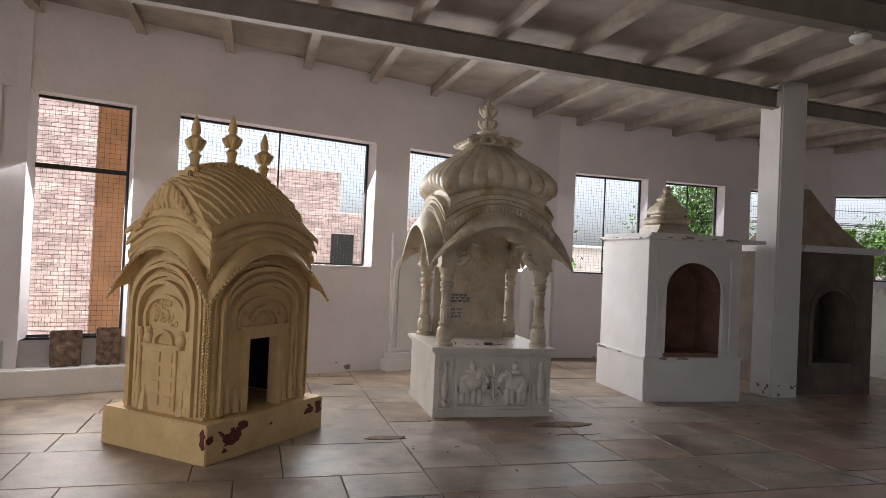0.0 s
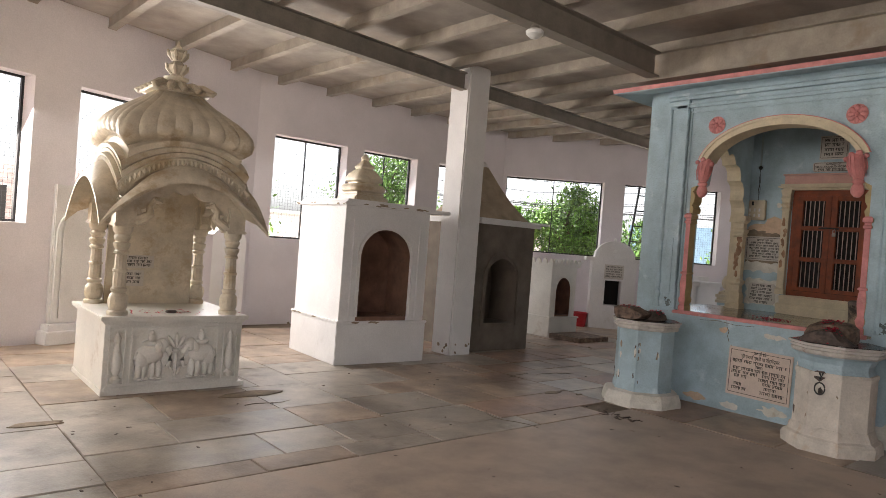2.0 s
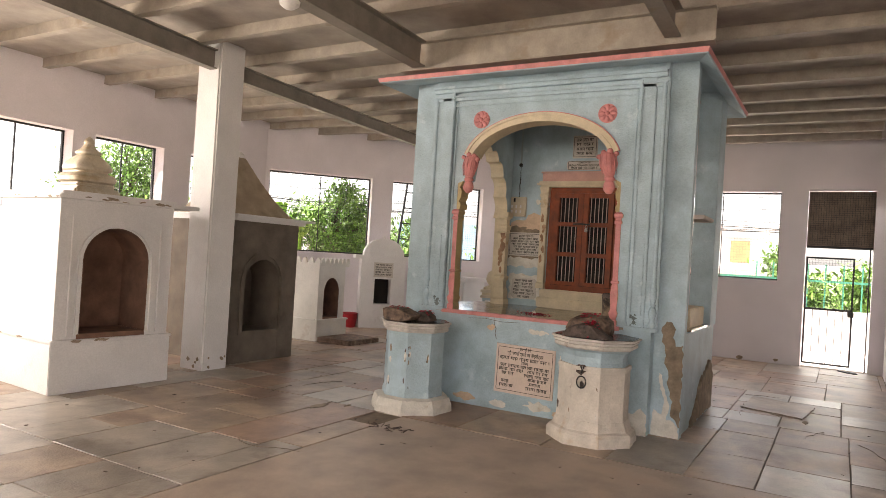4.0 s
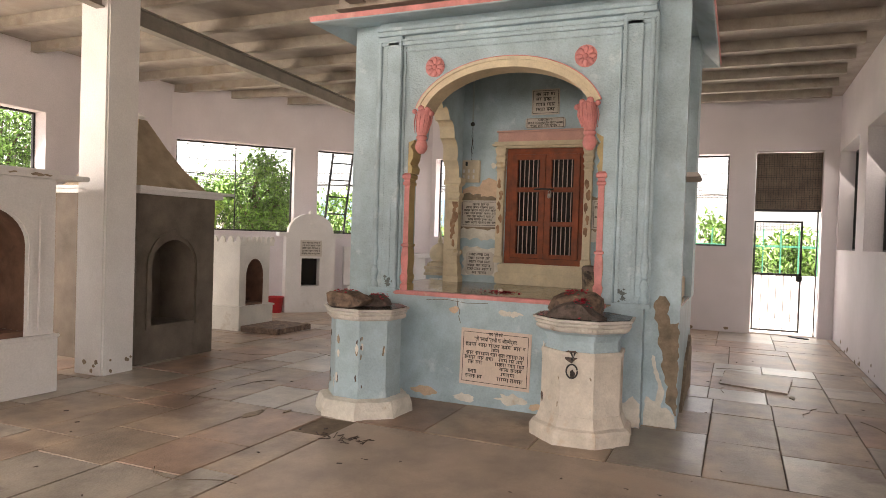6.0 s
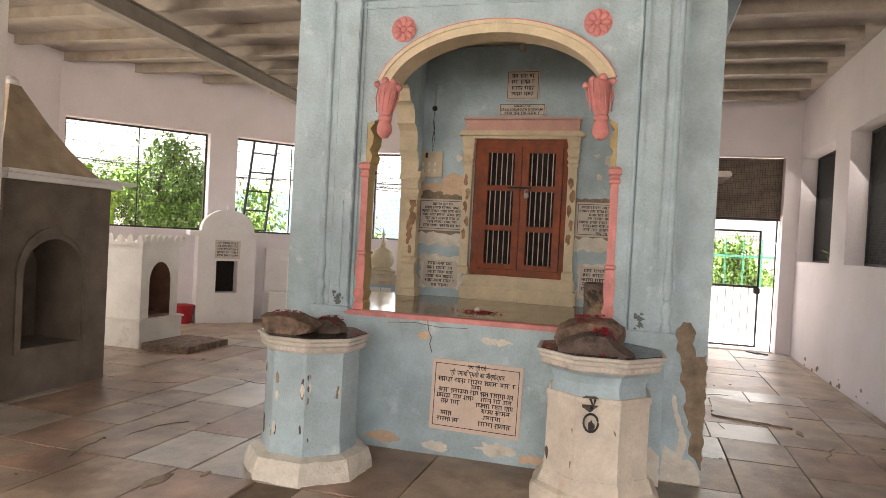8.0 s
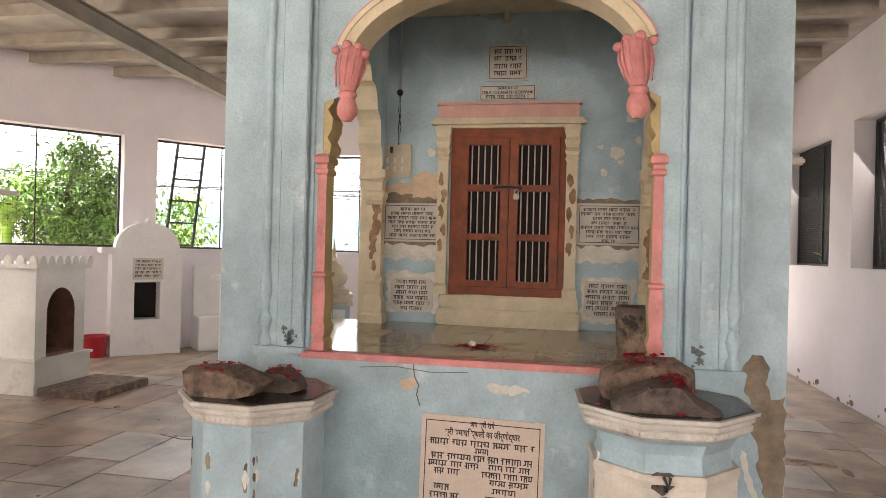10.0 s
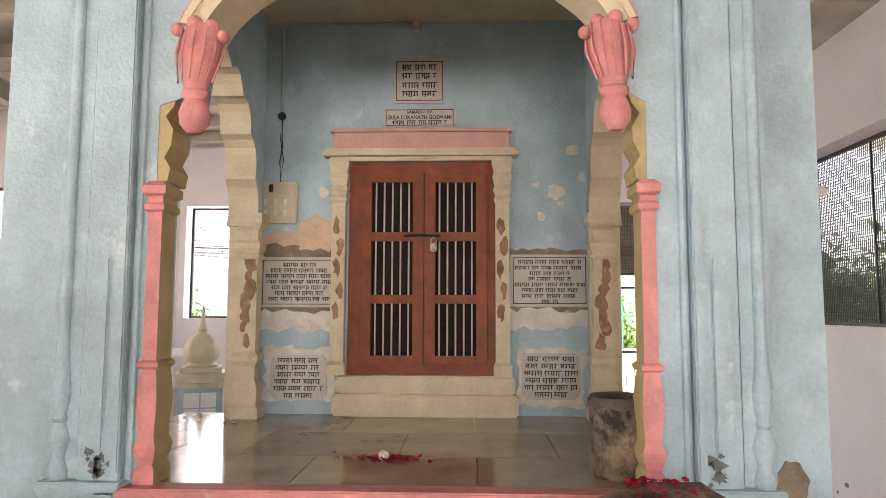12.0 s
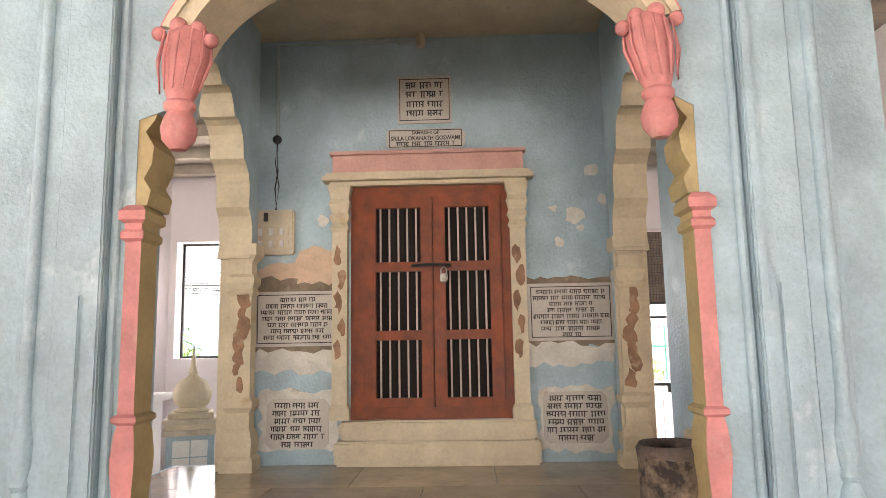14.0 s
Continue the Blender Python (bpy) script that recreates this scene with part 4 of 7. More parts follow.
part("bracket", boxes((BX - 0.04, BX, 3.74, 3.86, 3.405, 3.425), bevel=0.004), PVC, cctv)
part("socket", lathe([(0.001, -0.045), (0.025, -0.045), (0.03, -0.02), (0.022, 0.03), (0.001, 0.03)], 12, at=(BX - 0.04, 3.72, 3.42)), PLASTIC, cctv, smooth=True)

# polished tiles of the platform
r = random.Random(4)
xs = [7.80, 8.38, 8.95, 9.55]
for i in range(3):
    ys = [2.1, 2.62, 3.36, 4.05, 4.72, 5.12] if i % 2 == 0 else [2.1, 2.62, 3.0, 3.7, 4.4, 4.72, 5.12]
    for y0, y1 in zip(ys, ys[1:]):
        if i == 0 and (y1 < 2.65 or y0 > 4.7):
            continue
        part("marble_tile", boxes((xs[i] + 0.0015 if i else 7.81, xs[i + 1] - 0.0015, y0 + 0.0015, y1 - 0.0015, 0.976, 1.0), bevel=0.0008), TILEM, shrine)

# ---- pedestals ----
def octagon(prof, c, turn=math.pi / 8, bm=None):
    return lathe([(r / math.cos(math.pi / 8), z) for r, z in prof], 8, bm, (c[0], c[1], 0), turn)


def pedestal(c, k, label, shaft_mat, h):
    p = thing("octagonal_pedestal", pose(c[0], c[1], 0, 0, 0, 4 if k else -3) @ Matrix.Diagonal((0.95, 0.95, 1, 1) if k else (0.87, 0.87, 1, 1)), label, "pedestal", "pedestals before the shrine")
    o = (0, 0)
    if k:
        foot = [(0.001, 0), (0.40, 0), (0.405, 0.09), (0.39, 0.115), (0.36, 0.13), (0.34, 0.17), (0.325, 0.21), (0.001, 0.21)]
        shaft = [(0.001, 0.2), (0.32, 0.2), (0.315, 0.3), (0.315, h - 0.30), (0.325, h - 0.27), (0.32, h - 0.245), (0.001, h - 0.245)]
        neck = [(0.001, h - 0.25), (0.30, h - 0.25), (0.285, h - 0.21), (0.285, h - 0.17), (0.31, h - 0.12), (0.345, h - 0.098), (0.001, h - 0.098)]
    else:
        foot = [(0.001, 0), (0.455, 0), (0.45, 0.07), (0.42, 0.14), (0.345, 0.155), (0.001, 0.155)]
        shaft = [(0.001, 0.14), (0.335, 0.14), (0.335, 0.2), (0.325, 0.24), (0.325, h - 0.13), (0.001, h - 0.13)]
        neck = [(0.001, h - 0.13), (0.322, h - 0.13), (0.33, h - 0.1), (0.34, h - 0.092), (0.001, h - 0.092)]
    bm = octagon(foot, o)
    bmesh.ops.subdivide_edges(bm, edges=[e for e in bm.edges if e.calc_length() > 0.1 and max(v.co.xy.length for v in e.verts) > 0.2], cuts=5, use_grid_fill=True)
    for v in bm.verts:
        if v.co.xy.length > 0.2:
            v.co -= v.co.xy.normalized().to_3d() * 0.035 * max(0, noise.noise(v.co * 9 + Vector((k * 5, 0, 0)))) - Vector((0, 0, 0.008 * noise.noise(v.co * 14)))
            v.co.z = max(0.0, v.co.z)
    part("foot", bm, PALE if k == 0 else LIME, p, "crumbling lime-washed foot")
    part("shaft", octagon(shaft, o), shaft_mat, p)
    part("neck", octagon(neck, o), BLUE, p)
    cor = [(0.001, h - 0.098), (0.345, h - 0.098), (0.365, h - 0.085), (0.37, h - 0.06), (0.358, h - 0.052), (0.375, h - 0.045), (0.38, h - 0.03), (0.372, h - 0.024), (0.395, h - 0.016), (0.398, h), (0.001, h)]
    part("cornice", octagon(cor, o), CORNICE, p, "moulded grey-white stone cornice")
    bm = bmesh.new()
    for i in range(8):
        for j in range(10):
            a0 = math.pi / 8 + i * math.pi / 4
            f = (j + 0.5) / 10
            R = 0.366 / math.cos(math.pi / 8)
            x = R * (math.cos(a0) * (1 - f) + math.cos(a0 + math.pi / 4) * f)
            y = R * (math.sin(a0) * (1 - f) + math.sin(a0 + math.pi / 4) * f)
            res = bmesh.ops.create_icosphere(bm, subdivisions=1, radius=0.011)
            bmesh.ops.transform(bm, matrix=Matrix.Translation((x, y, h - 0.072)) @ pose(0, 0, 0, 0, 0, math.degrees(a0)) @ Matrix.Diagonal((0.7, 1, 1.1, 1)), verts=res["verts"])
    part("bead_moulding", bm, CORNICE, p, smooth=True)
    part("top_slab", octagon([(0.001, h), (0.375, h), (0.372, h + 0.005), (0.001, h + 0.005)], o), SLATE, p, "dark stained slab, still damp")
    r = random.Random(k + 3)
    R0 = 0.3155 if k else 0.3255
    for i in range(8 if k else 30):
        a = math.pi + r.uniform(-1.2, 1.2)
        q = pose(0, 0, 0, 0, 0, math.degrees(round(a / (math.pi / 4)) * math.pi / 4)) @ Matrix(((0, 0, 1, R0), (1, 0, 0, 0), (0, 1, 0, 0), (0, 0, 0, 1)))
        mt = (MORTAR, PALE, ROCK_DARK)[i % 3]
        part("flaked_patch", prism(fray(blob(r.uniform(0.008, 0.022), r.choice((-1, 1)) * r.uniform(0.098, 0.118), r.choice((r.uniform(0.24, 0.32), r.uniform(0.48, h - 0.22))), 9, i + 10 * k, 0.6, 1.9), i, 0.008, 0.006), 0.002 + 0.00008 * i, q), mt, p)
    return p


ped_l = pedestal((7.25, 4.61), 0, "octagonal pale blue pedestal with flaking lime base", BLUE, 0.90)
ped_r = pedestal((7.43, 2.756), 1, "octagonal cream-white pedestal with iron ring and blue neck", LIME, 0.935)
bm = bmesh.new()
R = 0.043
tube(bm, [(-0.332, 0.04 + R * math.cos(a), 0.55 + R * 1.2 * math.sin(a)) for a in [2 * math.pi * i / 20 for i in range(21)]], 0.0065, 8)
tube(bm, [(-0.31, 0.04, 0.64), (-0.335, 0.04, 0.645), (-0.345, 0.04, 0.63)], 0.01, 8)
tube(bm, [(-0.335, 0.02, 0.69), (-0.345, 0.03, 0.65), (-0.335, 0.05, 0.69)], 0.008, 8)
part("iron_ring", bm, BLACK, ped_r, "rusted iron ring and staple", smooth=True)
part("rust_hollow", prism(fray(blob(0.027, 0.04, 0.525, 12, 3, 0.8, 1.1), 4), 0.004, Matrix.Translation((-0.3155, 0, 0)) @ FACE_X), ROCK_DARK, ped_r)
part("rust_hollow", prism(fray(blob(0.05, 0.05, 0.66, 12, 5, 1.0, 0.8), 5), 0.005, Matrix.Translation((-0.3155, 0, 0)) @ FACE_X), ROCK_DARK, ped_r)


def petals_on(ob, n, seed, part_of=1.0):
    """Petals lying on the upper side of a stone."""
    r = random.Random(seed)
    tops = sorted((v.co for v in ob.data.vertices if v.normal.z > 0.6), key=lambda c: -c.z)
    c0 = tops[0]
    tops = sorted(tops, key=lambda c: (c.xy - c0.xy).length)[: max(6, int(len(tops) * part_of))]
    bm = bmesh.new()
    for _ in range(n):
        c = r.choice(tops)
        petals(bm, (c.x, c.y, c.z + 0.001), (0.008, 0.008), 1, r.random())
    tagged(link("rose_petals", bm, PETAL), "red rose petals strewn on a stone", "petals", "rose petals", "stuff")


def petal_heap(c, spread, n, seed):
    bm = bmesh.new()
    petals(bm, c, spread, n, seed)
    tagged(link("rose_petals", bm, PETAL), "scattered red rose petals", "petals", "rose petals", "stuff")


def broken_stone(c, outline, depth, seed, mat, label):
    """An angular split stone: a broken outline drawn back over its depth."""
    loops = []
    for k, q in ((0.0, 0.86), (0.12, 0.97), (0.45, 1.0), (0.8, 0.95), (1.0, 0.72)):
        loops.append([(c[0] + depth * (k - 0.5) + 0.10 * max(0, v) * (1 - k), c[1] + u * q, c[2] + v * (0.82 + 0.18 * math.sin(3 * k))) for u, v in outline])
    bm = rings(bmesh.new(), loops)
    bmesh.ops.subdivide_edges(bm, edges=bm.edges[:], cuts=2, use_grid_fill=True)
    for v in bm.verts:
        lift = max(0, min(1, (v.co.z - c[2]) / 0.02))
        p = v.co * 15 + Vector((seed, 0, 0))
        v.co += lift * 0.55 * Vector((0.02 * noise.noise(p), 0.018 * noise.noise(p + Vector((5, 3, 0))), 0.012 * noise.noise(p + Vector((0, 9, 4)))))
    return tagged(link("stone", bm, mat), label, "stone", "stones with petals")


SPLIT = [(0.20, 0.0), (0.20, 0.03), (0.15, 0.075), (0.06, 0.115), (-0.05, 0.135), (-0.09, 0.13), (-0.15, 0.06), (-0.245, 0.008), (-0.24, 0.0)]
BLOCK = [(0.20, 0.0), (0.22, 0.05), (0.20, 0.125), (0.13, 0.165), (0.02, 0.185), (-0.13, 0.18), (-0.20, 0.14), (-0.205, 0.06), (-0.19, 0.0)]
FLAT = [(0.17, 0.0), (0.20, 0.04), (0.215, 0.115), (0.10, 0.13), (-0.03, 0.13), (-0.12, 0.10), (-0.19, 0.07), (-0.15, 0.02), (-0.08, 0.0)]
CHIP = [(0.10, 0.0), (0.12, 0.05), (0.06, 0.10), (-0.02, 0.105), (-0.10, 0.06), (-0.12, 0.015), (-0.08, 0.0)]
petals_on(broken_stone((7.10, 4.675, 0.906), FLAT, 0.22, 5, ROCK, "flat brown split stone lying on the pedestal"), 50, 1, 0.3)
petals_on(broken_stone((7.25, 4.50, 0.906), CHIP, 0.16, 8, ROCK_DARK, "small dark stone beside a larger one"), 45, 2, 0.5)
petals_on(broken_stone((7.22, 2.79, 0.941), SPLIT, 0.22, 12, ROCK_DARK, "dark broken stone on the pedestal"), 80, 4, 0.3)
petals_on(broken_stone((7.46, 2.82, 0.941), BLOCK, 0.25, 17, ROCK, "large brown stone block behind a darker one"), 90, 3, 0.3)
petal_heap((7.15, 2.86, 0.943), (0.06, 0.12), 14, 5)
petal_heap((8.32, 3.75, 1.002), (0.03, 0.075), 170, 6)
bm = bmesh.new()
for i in range(9):
    a = i * 2.4
    res = bmesh.ops.create_icosphere(bm, subdivisions=1, radius=0.014)
    bmesh.ops.transform(bm, matrix=Matrix.Translation((8.31 + 0.012 * math.cos(a), 3.75 + 0.012 * math.sin(a), 1.012 + 0.002 * i)), verts=res["verts"])
tagged(link("blossom", bm, BLOSSOM, smooth=True), "small white blossom among red petals", "flower")
fp = thing("fire_pot", pose(8.1, 2.80, 1.0), "soot-blackened stone fire pot on the platform", "pot")
bm = lathe([(0.001, 0), (0.118, 0), (0.125, 0.03), (0.122, 0.1), (0.12, 0.16), (0.126, 0.22), (0.127, 0.27), (0.001, 0.27)], 28)
for v in bm.verts:
    v.co += 0.007 * Vector((noise.noise(v.co * 9), noise.noise(v.co * 9 + Vector((3, 0, 0))), 0))
part("pot_body", bm, SOOT, fp, smooth=True)
bm = lathe([(0.127, 0.262), (0.13, 0.285), (0.118, 0.303), (0.095, 0.30), (0.09, 0.262)], 28)
for v in bm.verts:
    v.co += 0.006 * Vector((noise.noise(v.co * 9), noise.noise(v.co * 9 + Vector((3, 0, 0))), noise.noise(v.co * 12)))
part("charred_rim", bm, ROCK_DARK, fp, "charred black rim", smooth=True)

# ---- curved eaves shared by the two canopies ----
def bow(s, tip, crown, power=2.0):
    """Height along a bowed eave, s from 0 to 1."""
    return tip + (crown - tip) * (1 - abs(2 * s - 1) ** power)


def eave_skin(hx, hy, out, drop, tip, crown, thick=0.03, n=20):
    """Four bowed eave strips round a block, joined at the corners."""
    bm = bmesh.new()
    inner, outer = [], []
    for (ax, ay), (bx, by) in (((-1, -1), (1, -1)), ((1, -1), (1, 1)), ((1, 1), (-1, 1)), ((-1, 1), (-1, -1))):
        for i in range(n):
            s = i / n
            x, y = ax + (bx - ax) * s, ay + (by - ay) * s
            z = bow(s, tip, crown)
            inner.append((x * hx, y * hy, z))
            outer.append((x * (hx + out), y * (hy + out), z - drop))
    mid = [((a[0] * 0.45 + b[0] * 0.55), (a[1] * 0.45 + b[1] * 0.55), (a[2] * 0.45 + b[2] * 0.55) + 0.035) for a, b in zip(inner, outer)]
    low = lambda pts: [(p[0], p[1], p[2] - thick) for p in pts]
    rings(bm, [inner, mid, outer, low(outer), low(mid), low(inner)], cap=False)
    return bm


def vault(hx, hy, ridge, tip, crown, n=22, m=14, bend=0.1, power=2.2):
    """Bowed vault: ridge along x, sides fall to y = +-hy."""
    bm = bmesh.new()
    loops = []
    for i in range(n + 1):
        s = i / n
        top = ridge - bend * abs(2 * s - 1) ** 2
        base = bow(s, tip, crown)
        row = []
        for j in range(m + 1):
            t = -1 + 2 * j / m
            row.append((hx * (2 * s - 1), hy * t, base + (top - base) * (1 - abs(t) ** power)))
        loops.append(row)
    vs = [[bm.verts.new(p) for p in lp] for lp in loops]
    for a, b in zip(vs, vs[1:]):
        for j in range(m):
            bm.faces.new((a[j], a[j + 1], b[j + 1], b[j]))
    for lp, base in ((vs[0], tip), (vs[-1], tip)):
        bm.faces.new(lp)
    return bm


def finial(at, k=1.0, sides=14, fat=1.0):
    p = [(0.001, 0), (0.05, 0), (0.055, 0.03), (0.035, 0.05), (0.04, 0.1), (0.055, 0.13), (0.03, 0.15), (0.03, 0.17), (0.055, 0.2), (0.068, 0.26), (0.05, 0.275), (0.03, 0.29), (0.04, 0.32), (0.036, 0.36), (0.015, 0.43), (0.001, 0.46)]
    return lathe([(r * k * fat, z * k) for r, z in p], sides, at=at)


# ---- yellow canopy shrine ----
ys = thing("yellow_shrine", pose(0.386, 6.356, 0, 0, 0, 48), "yellow-painted carved stone shrine with vaulted roof", "shrine")
HX, HY = 0.69, 0.56
part("plinth", boxes((-HX, HX, -HY, HY, 0, 0.30), bevel=0.008), YELLOW, ys, "yellow plinth with flaked paint")
r = random.Random(9)
for i in range(34):
    if i < 26:
        u, v, q = r.gauss(-0.42, 0.12), r.gauss(0.19, 0.05), r.uniform(0.012, 0.05)
    else:
        u, v, q = r.choice((r.uniform(0.44, 0.52), r.uniform(0.62, 0.665))), r.uniform(0.17, 0.26), r.uniform(0.015, 0.035)
    u, v = max(-0.66, min(0.665, u)), max(0.08, min(0.262, v))
    part("flaked_paint", prism(fray(blob(q, u, v, 10, i + 200, 1.3, 0.8), i, 0.01, 0.007), 0.0015 + 0.0001 * i, Matrix.Translation((0, -HY, 0)) @ FACE_Y), REDPAINT, ys, "dark red primer where paint has flaked")
part("flaked_paint", prism(fray(blob(0.05, -0.52, 0.19, 14, 7, 0.6, 1.7), 9), 0.003, Matrix.Translation((-HX, 0, 0)) @ FACE_X), REDPAINT, ys)
bx, by = 0.60, 0.425
# body with a doorway in the long face
dz1, dw = 0.87, 0.165
for row in ((-bx, -dw, -by, -by + 0.06, 0.298, 1.45), (dw, bx, -by, -by + 0.06, 0.298, 1.45), (-dw, dw, -by, -by + 0.06, dz1, 1.45), (-bx, bx, by - 0.06, by, 0.298, 1.45), (-bx, -bx + 0.06, -by + 0.06, by - 0.06, 0.298, 1.45), (bx - 0.06, bx, -by + 0.06, by - 0.06, 0.298, 1.45)):
    part("wall_panel", boxes(row), YELLOW, ys)
# Black sheets on three inner walls put the chamber's shade into colour.
part("chamber_shade", boxes((-bx + 0.062, bx - 0.062, by - 0.075, by - 0.062, 0.315, 1.44), (-bx + 0.062, -bx + 0.07, -by + 0.062, by - 0.075, 0.315, 1.44), (bx - 0.07, bx - 0.062, -by + 0.062, by - 0.075, 0.315, 1.44)), DARK, ys, "near-black sheets that deepen the shade inside the chamber")
part("gable_block", vault(bx, by, 1.74, 1.40, 1.70, bend=0.02), YELLOW, ys)
# carved arches on the faces
def arch_relief(w, z0, z1, rise, wd, m, name, mat, parent, n=20, proud=0.02):
    o, q = [], []
    for i in range(n + 1):
        a = math.pi * i / n
        o.append((w * math.cos(a), z1 + rise * math.sin(a)))
        q.append(((w - wd) * math.cos(a), z1 + (rise - wd) * math.sin(a)))
    loop = [(w, z0)] + o + [(-w, z0), (-w + wd, z0)] + q[::-1] + [(w - wd, z0)]
    part(name, prism(loop, proud, m), mat, parent)


def dots(m, pts, rad, name, mat, parent):
    bm = bmesh.new()
    for u, v in pts:
        res = bmesh.ops.create_icosphere(bm, subdivisions=1, radius=rad)
        bmesh.ops.transform(bm, matrix=m @ Matrix.Translation((u, v, 0)), verts=res["verts"])
    part(name, bm, mat, parent, smooth=True)


FY = Matrix.Translation((0, -by, 0)) @ FACE_Y
FX = Matrix.Translation((-bx, 0, 0)) @ FACE_X
for m, half in ((FY, bx), (FX, by)):
    for w, z1, rise, pr in ((half * 0.9, 1.14, 0.36, 0.025), (half * 0.82, 1.12, 0.33, 0.055), (half * 0.72, 1.10, 0.28, 0.03), (half * 0.64, 1.08, 0.24, 0.06), (half * 0.52, 1.04, 0.17, 0.03)):
        arch_relief(w, 0.32 if w > half * 0.7 else 0.95, z1, rise, 0.03, m, "arch_moulding", YELLOW, ys, proud=pr)
    edge = [(s * half * 0.90, 0.34 + 0.028 * i) for s in (-1, 1) for i in range(36)]
    dots(m, edge, 0.011, "beaded_border", YELLOW, ys)
    leafpts = [(half * rr * math.cos(a), 1.1 + (0.30 * rr / 0.8) * math.sin(a)) for rr in (0.68, 0.79) for a in [math.pi * i / 40 for i in range(41)]]
    dots(m, leafpts, 0.013, "leaf_carving", YELLOW, ys)
    for s in (-1, 1):
        prof = [(0.001, 0.32), (0.03, 0.32), (0.034, 0.36), (0.02, 0.4), (0.03, 0.45), (0.018, 0.52), (0.018, 0.86), (0.03, 0.9), (0.02, 0.93), (0.034, 0.99), (0.02, 1.05), (0.001, 1.06)]
        part("engaged_colonnette", lathe(prof, 10, at=tuple(m @ Vector((s * half * 0.62, 0, 0.008)))), YELLOW, ys, smooth=True)
        part("leaf_base", lathe([(0.001, 0.31), (0.05, 0.31), (0.03, 0.42), (0.001, 0.5)], 8, at=tuple(m @ Vector((s * half * 0.48, 0, 0)))), YELLOW, ys, smooth=True)
# door surround
part("door_frame", prism([(-0.235, 0.3), (-0.235, 0.945), (0.235, 0.945), (0.235, 0.3), (0.165, 0.3), (0.165, 0.87), (-0.165, 0.87), (-0.165, 0.3)], 0.03, FY), YELLOW, ys)
part("door_cap", boxes((-0.30, 0.30, -by - 0.05, -by, 0.945, 0.975), bevel=0.006), YELLOW, ys)
arch_relief(0.18, 0.975, 0.98, 0.15, 0.03, FY, "fan_light", YELLOW, ys, proud=0.03)
dots(FY, [(0.1 * math.cos(a), 1.0 + 0.07 * math.sin(a)) for a in [math.pi * i / 8 for i in range(9)]], 0.02, "fan_carving", YELLOW, ys)
for m, half in ((FY, bx), (FX, by)):
    for s in (-1, 1):
        u = s * half * 0.36
        part("carved_bulb", lathe([(0.001, 0), (0.035, 0.0), (0.05, 0.025), (0.045, 0.06), (0.025, 0.085), (0.03, 0.10), (0.001, 0.14)], 12, at=tuple(m @ Vector((u if half == bx else s * 0.17, 0.975 if half == bx else 0.83, 0.0)))), YELLOW, ys, smooth=True)
    # twisted rope along the outer edges and a zigzag strip inside it
    for s in (-1, 1):
        bm = bmesh.new()
        for k in range(44):
            box(bm, -0.014, 0.014, -0.009, 0.009, 0, 0.018, m @ Matrix.Translation((s * (half - 0.018), 0.33 + 0.0245 * k, 0)) @ pose(0, 0, 0, 0, 0, 35 * s), 0.003)
        part("rope_moulding", bm, YELLOW, ys)
        bm = bmesh.new()
        for k in range(30):
            box(bm, -0.02, 0.02, -0.006, 0.006, 0, 0.012, m @ Matrix.Translation((s * (half * 0.82), 0.34 + 0.028 * k, 0)) @ pose(0, 0, 0, 0, 0, 40 if k % 2 else -40))
        part("zigzag_strip", bm, YELLOW, ys)
# false panelled door and animal relief on the gable face
part("false_door", boxes((-bx - 0.018, -bx, -0.14, 0.14, 0.33, 0.80), bevel=0.004), YELLOW, ys)
for i in range(4):
    for j in (-1, 1):
        part("door_panel", boxes((-bx - 0.027, -bx - 0.017, j * 0.065 - 0.045, j * 0.065 + 0.045, 0.36 + i * 0.11, 0.44 + i * 0.11), bevel=0.004), YELLOW, ys)
part("door_cap", boxes((-bx - 0.05, -bx, -0.21, 0.21, 0.80, 0.83), bevel=0.006), YELLOW, ys)
arch_relief(0.11, 0.83, 0.84, 0.1, 0.03, FX, "fan_light", YELLOW, ys, proud=0.03)
r = random.Random(2)
dots(FX, [(r.uniform(-0.12, 0.12), r.uniform(0.98, 1.16)) for _ in range(40)], 0.022, "figure_carving", YELLOW, ys)
part("lower_eave", eave_skin(bx - 0.005, by - 0.005, 0.12, 0.13, 1.30, 1.71, 0.028, n=28), YELLOW, ys, smooth=50)
# roped edge
bm = bmesh.new()
for (ax, ay), (bx_, by_) in (((-1, -1), (1, -1)), ((-1, 1), (-1, -1)), ((1, -1), (1, 1))):
    for i in range(46):
        s = i / 45
        x, y = ax + (bx_ - ax) * s, ay + (by_ - ay) * s
        res = bmesh.ops.create_icosphere(bm, subdivisions=1, radius=0.015)
        bmesh.ops.transform(bm, matrix=Matrix.Translation((x * (bx + 0.117), y * (by + 0.117), bow(s, 1.30, 1.71) - 0.145)), verts=res["verts"])
part("roped_edge", bm, YELLOW, ys, smooth=True)
for z, g, k in ((0.0, 0.015, 0.06), (0.065, 0.03, 0.07), (0.125, 0.045, 0.03), (0.185, 0.028, 0.065), (0.225, 0.05, 0.04)):
    part("cornice_band", eave_skin(bx - 0.01, by - 0.01, g, 0.0, 1.47 + z, 1.66 + z * 0.9, k, n=28), YELLOW, ys, smooth=50)
# leaf row along the upper band
bm = bmesh.new()
